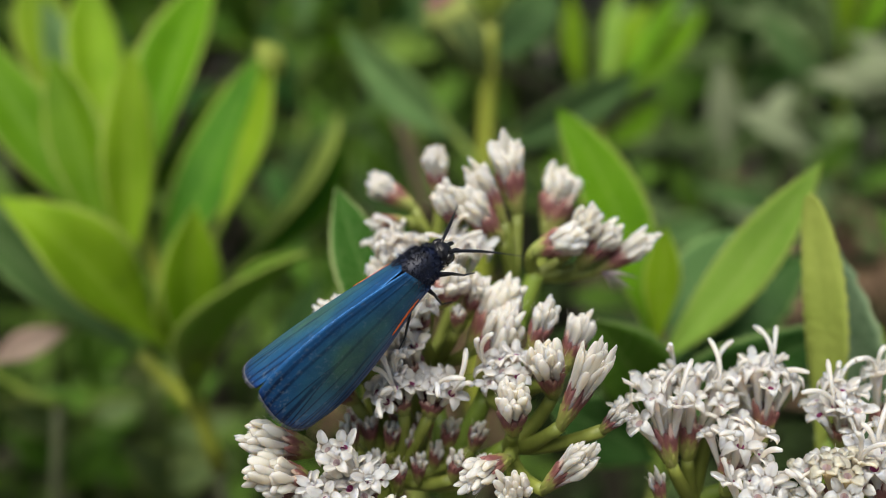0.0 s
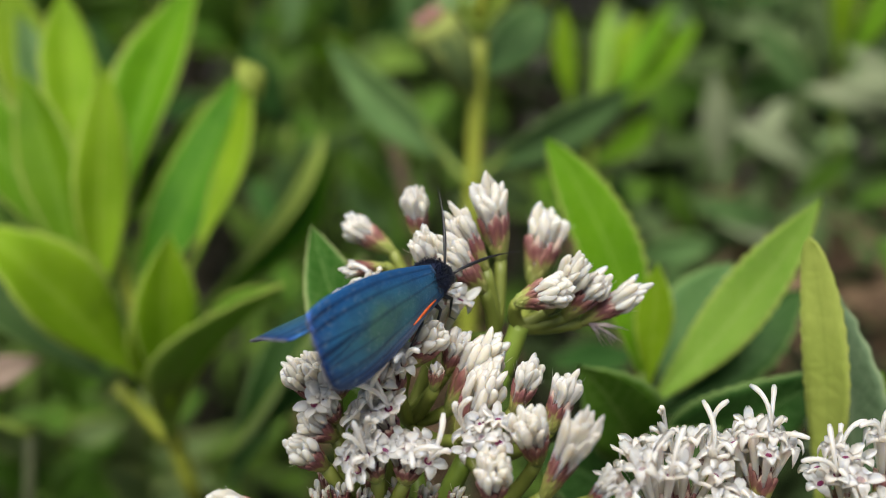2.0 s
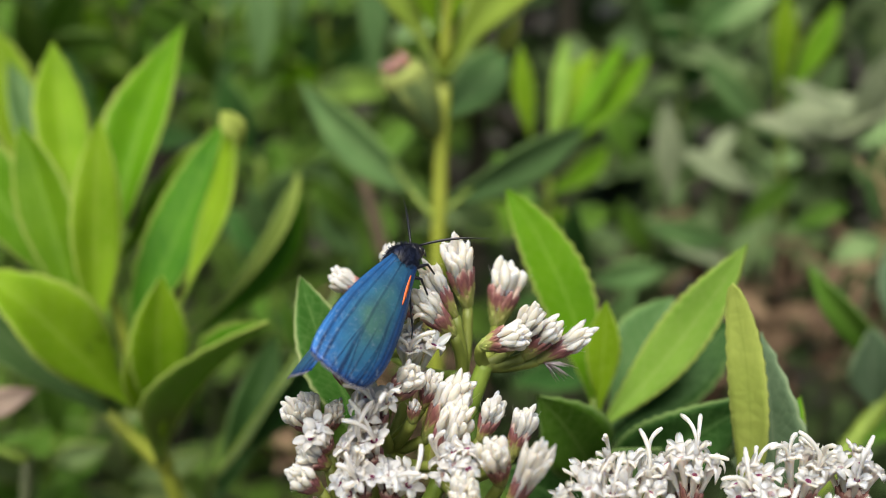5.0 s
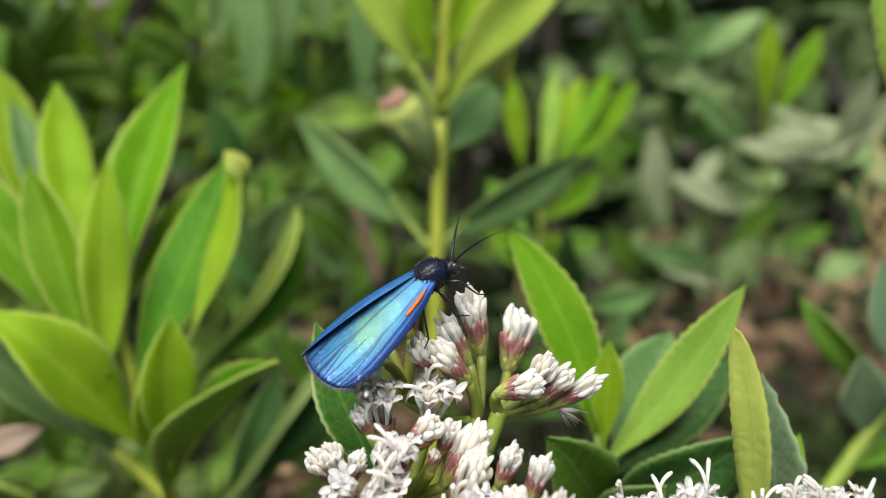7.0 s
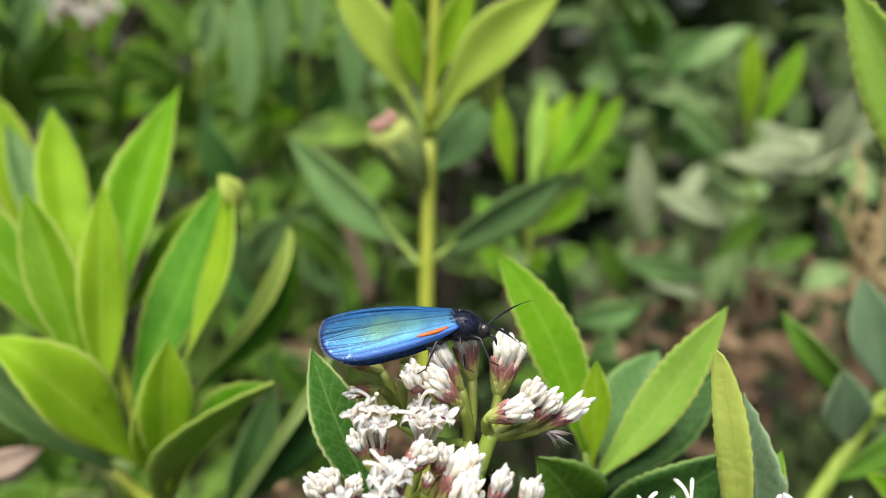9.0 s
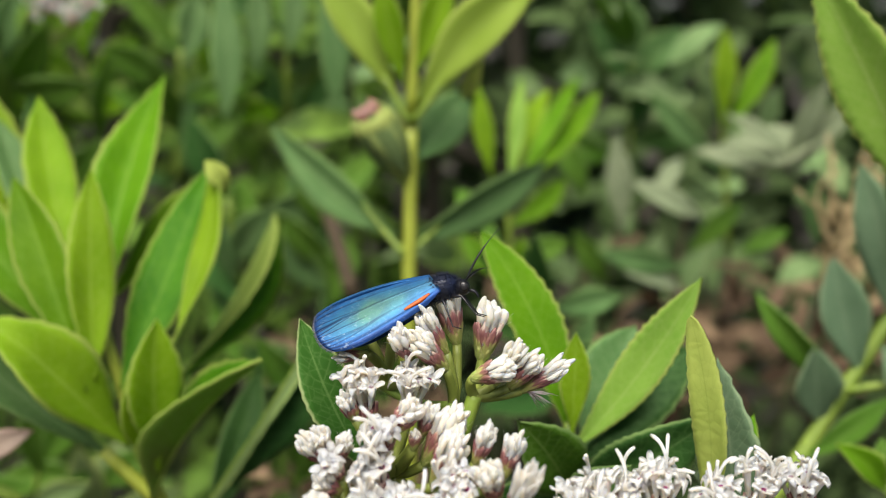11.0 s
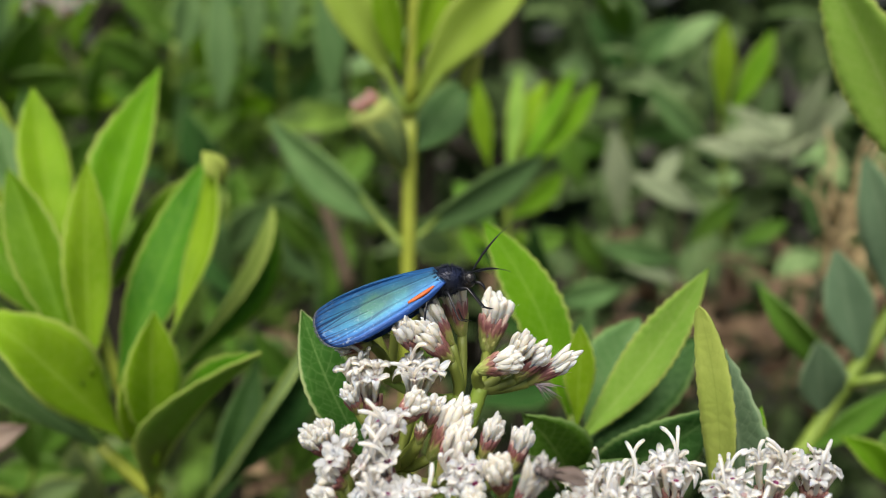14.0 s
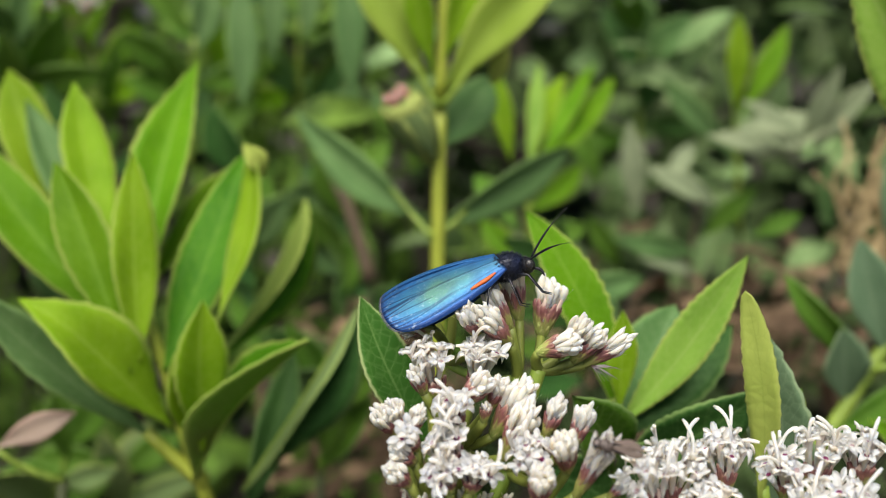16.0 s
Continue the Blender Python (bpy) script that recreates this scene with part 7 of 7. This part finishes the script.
def motions():
    walk(moth, [
        (0.0, basis((-2.7, 74.1, 929.2), (0.774, 0.293, 0.561), (0.068, -0.796, 0.601))),
        (0.5, basis((-2.3, 73.4, 929.5), (0.719, 0.314, 0.620), (0.073, -0.802, 0.592))),
        (1.0, basis((-1.4, 72.3, 930.3), (0.804, 0.241, 0.543), (0.143, -0.885, 0.443))),
        (1.5, basis((-0.6, 75.8, 931.3), (0.735, 0.418, 0.534), (0.094, -0.666, 0.740))),
        (2.0, basis((0.1, 83.3, 930.6), (0.567, 0.820, 0.075), (0.342, -0.317, 0.885))),
        (2.5, basis((0.2, 84.1, 931.4), (0.493, 0.853, 0.170), (0.226, -0.315, 0.922))),
        (3.0, basis((0.9, 83.5, 932.7), (0.500, 0.835, 0.228), (0.317, -0.422, 0.849))),
        (3.5, basis((-0.3, 83.8, 933.1), (0.547, 0.712, 0.441), (-0.386, -0.252, 0.887))),
        (4.0, basis((-1.1, 85.1, 934.2), (0.431, 0.744, 0.511), (-0.088, -0.529, 0.844))),
        (6.5, basis((1.4, 89.8, 938.2), (0.822, 0.454, 0.345), (-0.312, -0.148, 0.938))),
        (7.0, basis((0.8, 90.4, 939.2), (0.848, 0.185, 0.497), (-0.473, -0.158, 0.866))),
        (7.5, basis((2.6, 90.9, 938.4), (0.952, 0.174, 0.252), (-0.231, -0.132, 0.964))),
        (8.0, basis((3.6, 92.0, 937.8), (0.989, 0.142, -0.034), (0.038, -0.028, 0.999))),
        (8.5, basis((4.2, 92.9, 937.0), (0.990, -0.115, 0.084), (-0.035, 0.378, 0.925))),
        (9.0, basis((4.8, 92.4, 936.6), (0.990, -0.139, 0.031), (0.020, 0.349, 0.937))),
        (11.5, basis((4.5, 94.2, 936.3), (0.942, -0.131, 0.310), (-0.265, 0.281, 0.922))),
        (12.5, basis((4.3, 92.1, 936.5), (0.935, -0.131, 0.330), (-0.256, 0.395, 0.882))),
        (13.5, basis((4.5, 93.1, 936.3), (0.950, -0.126, 0.286), (-0.242, 0.281, 0.929))),
        (14.5, basis((4.3, 91.4, 936.7), (0.951, -0.130, 0.281), (-0.225, 0.333, 0.916))),
        (15.0, basis((4.9, 94.4, 935.8), (0.958, -0.120, 0.262), (-0.218, 0.293, 0.931))),
        (16.0, basis((4.4, 92.0, 936.5), (0.943, -0.147, 0.299), (-0.251, 0.276, 0.928))),
    ])
    walk(wing_right, [
        (0.0, wing_pose(1, 20, 56)),
        (0.5, wing_pose(1, 22, 57)),
        (1.0, wing_pose(1, 21.5, 54)),
        (1.5, wing_pose(1, 25, 47)),
        (2.0, wing_pose(1, 15, 48)),
        (2.5, wing_pose(1, 18, 50)),
        (3.0, wing_pose(1, 20, 45)),
        (3.5, wing_pose(1, 22, 44)),
        (4.0, wing_pose(1, 17, 50)),
        (6.5, wing_pose(1, 18, 34)),
        (7.0, wing_pose(1, 22, 36)),
        (7.5, wing_pose(1, 21, 37)),
        (8.0, wing_pose(1, 23, 37)),
        (8.5, wing_pose(1, 21, 51)),
        (9.0, wing_pose(1, 20, 51)),
        (11.5, wing_pose(1, 21, 52)),
        (12.5, wing_pose(1, 22, 50)),
        (13.5, wing_pose(1, 21, 52)),
        (14.5, wing_pose(1, 21, 51)),
        (15.0, wing_pose(1, 22, 52)),
        (16.0, wing_pose(1, 20, 52)),
    ])
    walk(wing_left, [
        (0.0, wing_pose(-1, 23, 56)),
        (0.5, wing_pose(-1, 22, 57)),
        (1.0, wing_pose(-1, 22.5, 54)),
        (1.5, wing_pose(-1, 26, 50)),
        (2.0, wing_pose(-1, 27, 48)),
        (2.5, wing_pose(-1, 27, 50)),
        (3.0, wing_pose(-1, 28, 45)),
        (3.5, wing_pose(-1, 29, 44)),
        (4.0, wing_pose(-1, 27, 50)),
        (6.5, wing_pose(-1, 26, 34)),
        (7.0, wing_pose(-1, 18, 36)),
        (7.5, wing_pose(-1, 18, 37)),
        (8.0, wing_pose(-1, 18, 37)),
        (8.5, wing_pose(-1, 20, 51)),
        (9.0, wing_pose(-1, 20, 51)),
        (11.5, wing_pose(-1, 20, 52)),
        (12.5, wing_pose(-1, 20, 50)),
        (13.5, wing_pose(-1, 20, 52)),
        (14.5, wing_pose(-1, 20, 51)),
        (15.0, wing_pose(-1, 20, 52)),
        (16.0, wing_pose(-1, 20, 52)),
    ])
    walk(feeler_right, [
        (0.0, feeler_pose(-1, (0.44, -0.68, 0.59))),
        (0.5, feeler_pose(-1, (0.88, -0.29, 0.38))),
        (1.0, feeler_pose(-1, (0.31, -0.31, 0.90))),
        (1.5, feeler_pose(-1, (0.96, -0.21, -0.17))),
        (2.0, feeler_pose(-1, (0.95, -0.27, 0.18))),
        (2.5, feeler_pose(-1, (0.94, -0.28, 0.19))),
        (3.0, feeler_pose(-1, (0.53, -0.53, 0.66))),
        (3.5, feeler_pose(-1, (0.99, 0.15, -0.04))),
        (4.0, feeler_pose(-1, (0.91, -0.41, -0.01))),
        (6.5, feeler_pose(-1, (0.24, -0.97, -0.04))),
        (7.0, feeler_pose(-1, (0.73, -0.64, 0.25))),
        (7.5, feeler_pose(-1, (0.70, -0.58, -0.41))),
        (8.0, feeler_pose(-1, (0.42, -0.89, 0.20))),
        (8.5, feeler_pose(-1, (0.53, -0.83, -0.18))),
        (9.0, feeler_pose(-1, (0.55, -0.72, -0.43))),
        (11.5, feeler_pose(-1, (0.42, -0.90, 0.14))),
        (12.5, feeler_pose(-1, (0.52, -0.81, -0.28))),
        (13.5, feeler_pose(-1, (0.61, -0.79, -0.00))),
        (14.5, feeler_pose(-1, (0.57, -0.75, -0.34))),
        (15.0, feeler_pose(-1, (0.64, -0.77, -0.06))),
        (16.0, feeler_pose(-1, (0.67, -0.74, 0.06))),
    ])
    walk(feeler_left, [
        (0.0, feeler_pose(1, (0.54, 0.44, -0.71))),
        (0.5, feeler_pose(1, (0.66, 0.61, -0.45))),
        (1.0, feeler_pose(1, (0.42, 0.64, 0.64))),
        (1.5, feeler_pose(1, (0.71, 0.64, 0.30))),
        (2.0, feeler_pose(1, (0.49, 0.71, 0.51))),
        (2.5, feeler_pose(1, (0.28, 0.47, 0.84))),
        (3.0, feeler_pose(1, (0.85, 0.51, 0.10))),
        (3.5, feeler_pose(1, (0.75, 0.66, -0.03))),
        (4.0, feeler_pose(1, (0.81, 0.59, 0.07))),
        (6.5, feeler_pose(1, (0.83, 0.55, 0.06))),
        (7.0, feeler_pose(1, (0.60, 0.76, 0.24))),
        (7.5, feeler_pose(1, (0.62, 0.40, 0.67))),
        (8.0, feeler_pose(1, (0.58, 0.52, 0.63))),
        (8.5, feeler_pose(1, (0.48, 0.24, 0.84))),
        (9.0, feeler_pose(1, (0.70, 0.58, 0.41))),
        (11.5, feeler_pose(1, (0.73, -0.04, 0.68))),
        (12.5, feeler_pose(1, (0.89, -0.06, 0.45))),
        (13.5, feeler_pose(1, (0.78, -0.06, 0.62))),
        (14.5, feeler_pose(1, (0.86, -0.09, 0.50))),
        (15.0, feeler_pose(1, (0.80, -0.10, 0.59))),
        (16.0, feeler_pose(1, (0.79, -0.08, 0.61))),
    ])
    walk(fly, [
        (0.0, basis((20.1, 79.8, 906.1), (-0.80, -0.20, 0.50), (0.0, -0.75, 0.65))),
        (12.6, basis((20.1, 79.8, 906.1), (-0.80, -0.20, 0.50), (0.0, -0.75, 0.65))),
        (13.1, basis((15.5, 71.5, 921.6), (-0.85, -0.05, 0.53), (0.0, -0.75, 0.65))),
        (13.5, basis((13.7, 70.2, 922.7), (-0.92, -0.09, 0.37), (0.0, -0.75, 0.65))),
        (14.0, basis((12.2, 70.5, 923.7), (-0.94, -0.09, 0.33), (0.0, -0.75, 0.65))),
        (14.5, basis((12.2, 70.5, 923.8), (-0.97, -0.11, 0.24), (0.0, -0.75, 0.65))),
        (15.0, basis((11.5, 70.5, 923.8), (-0.96, -0.11, 0.24), (0.0, -0.75, 0.65))),
        (16.0, basis((11.3, 70.5, 924.0), (-0.94, -0.09, 0.32), (0.0, -0.75, 0.65))),
    ])


motions()
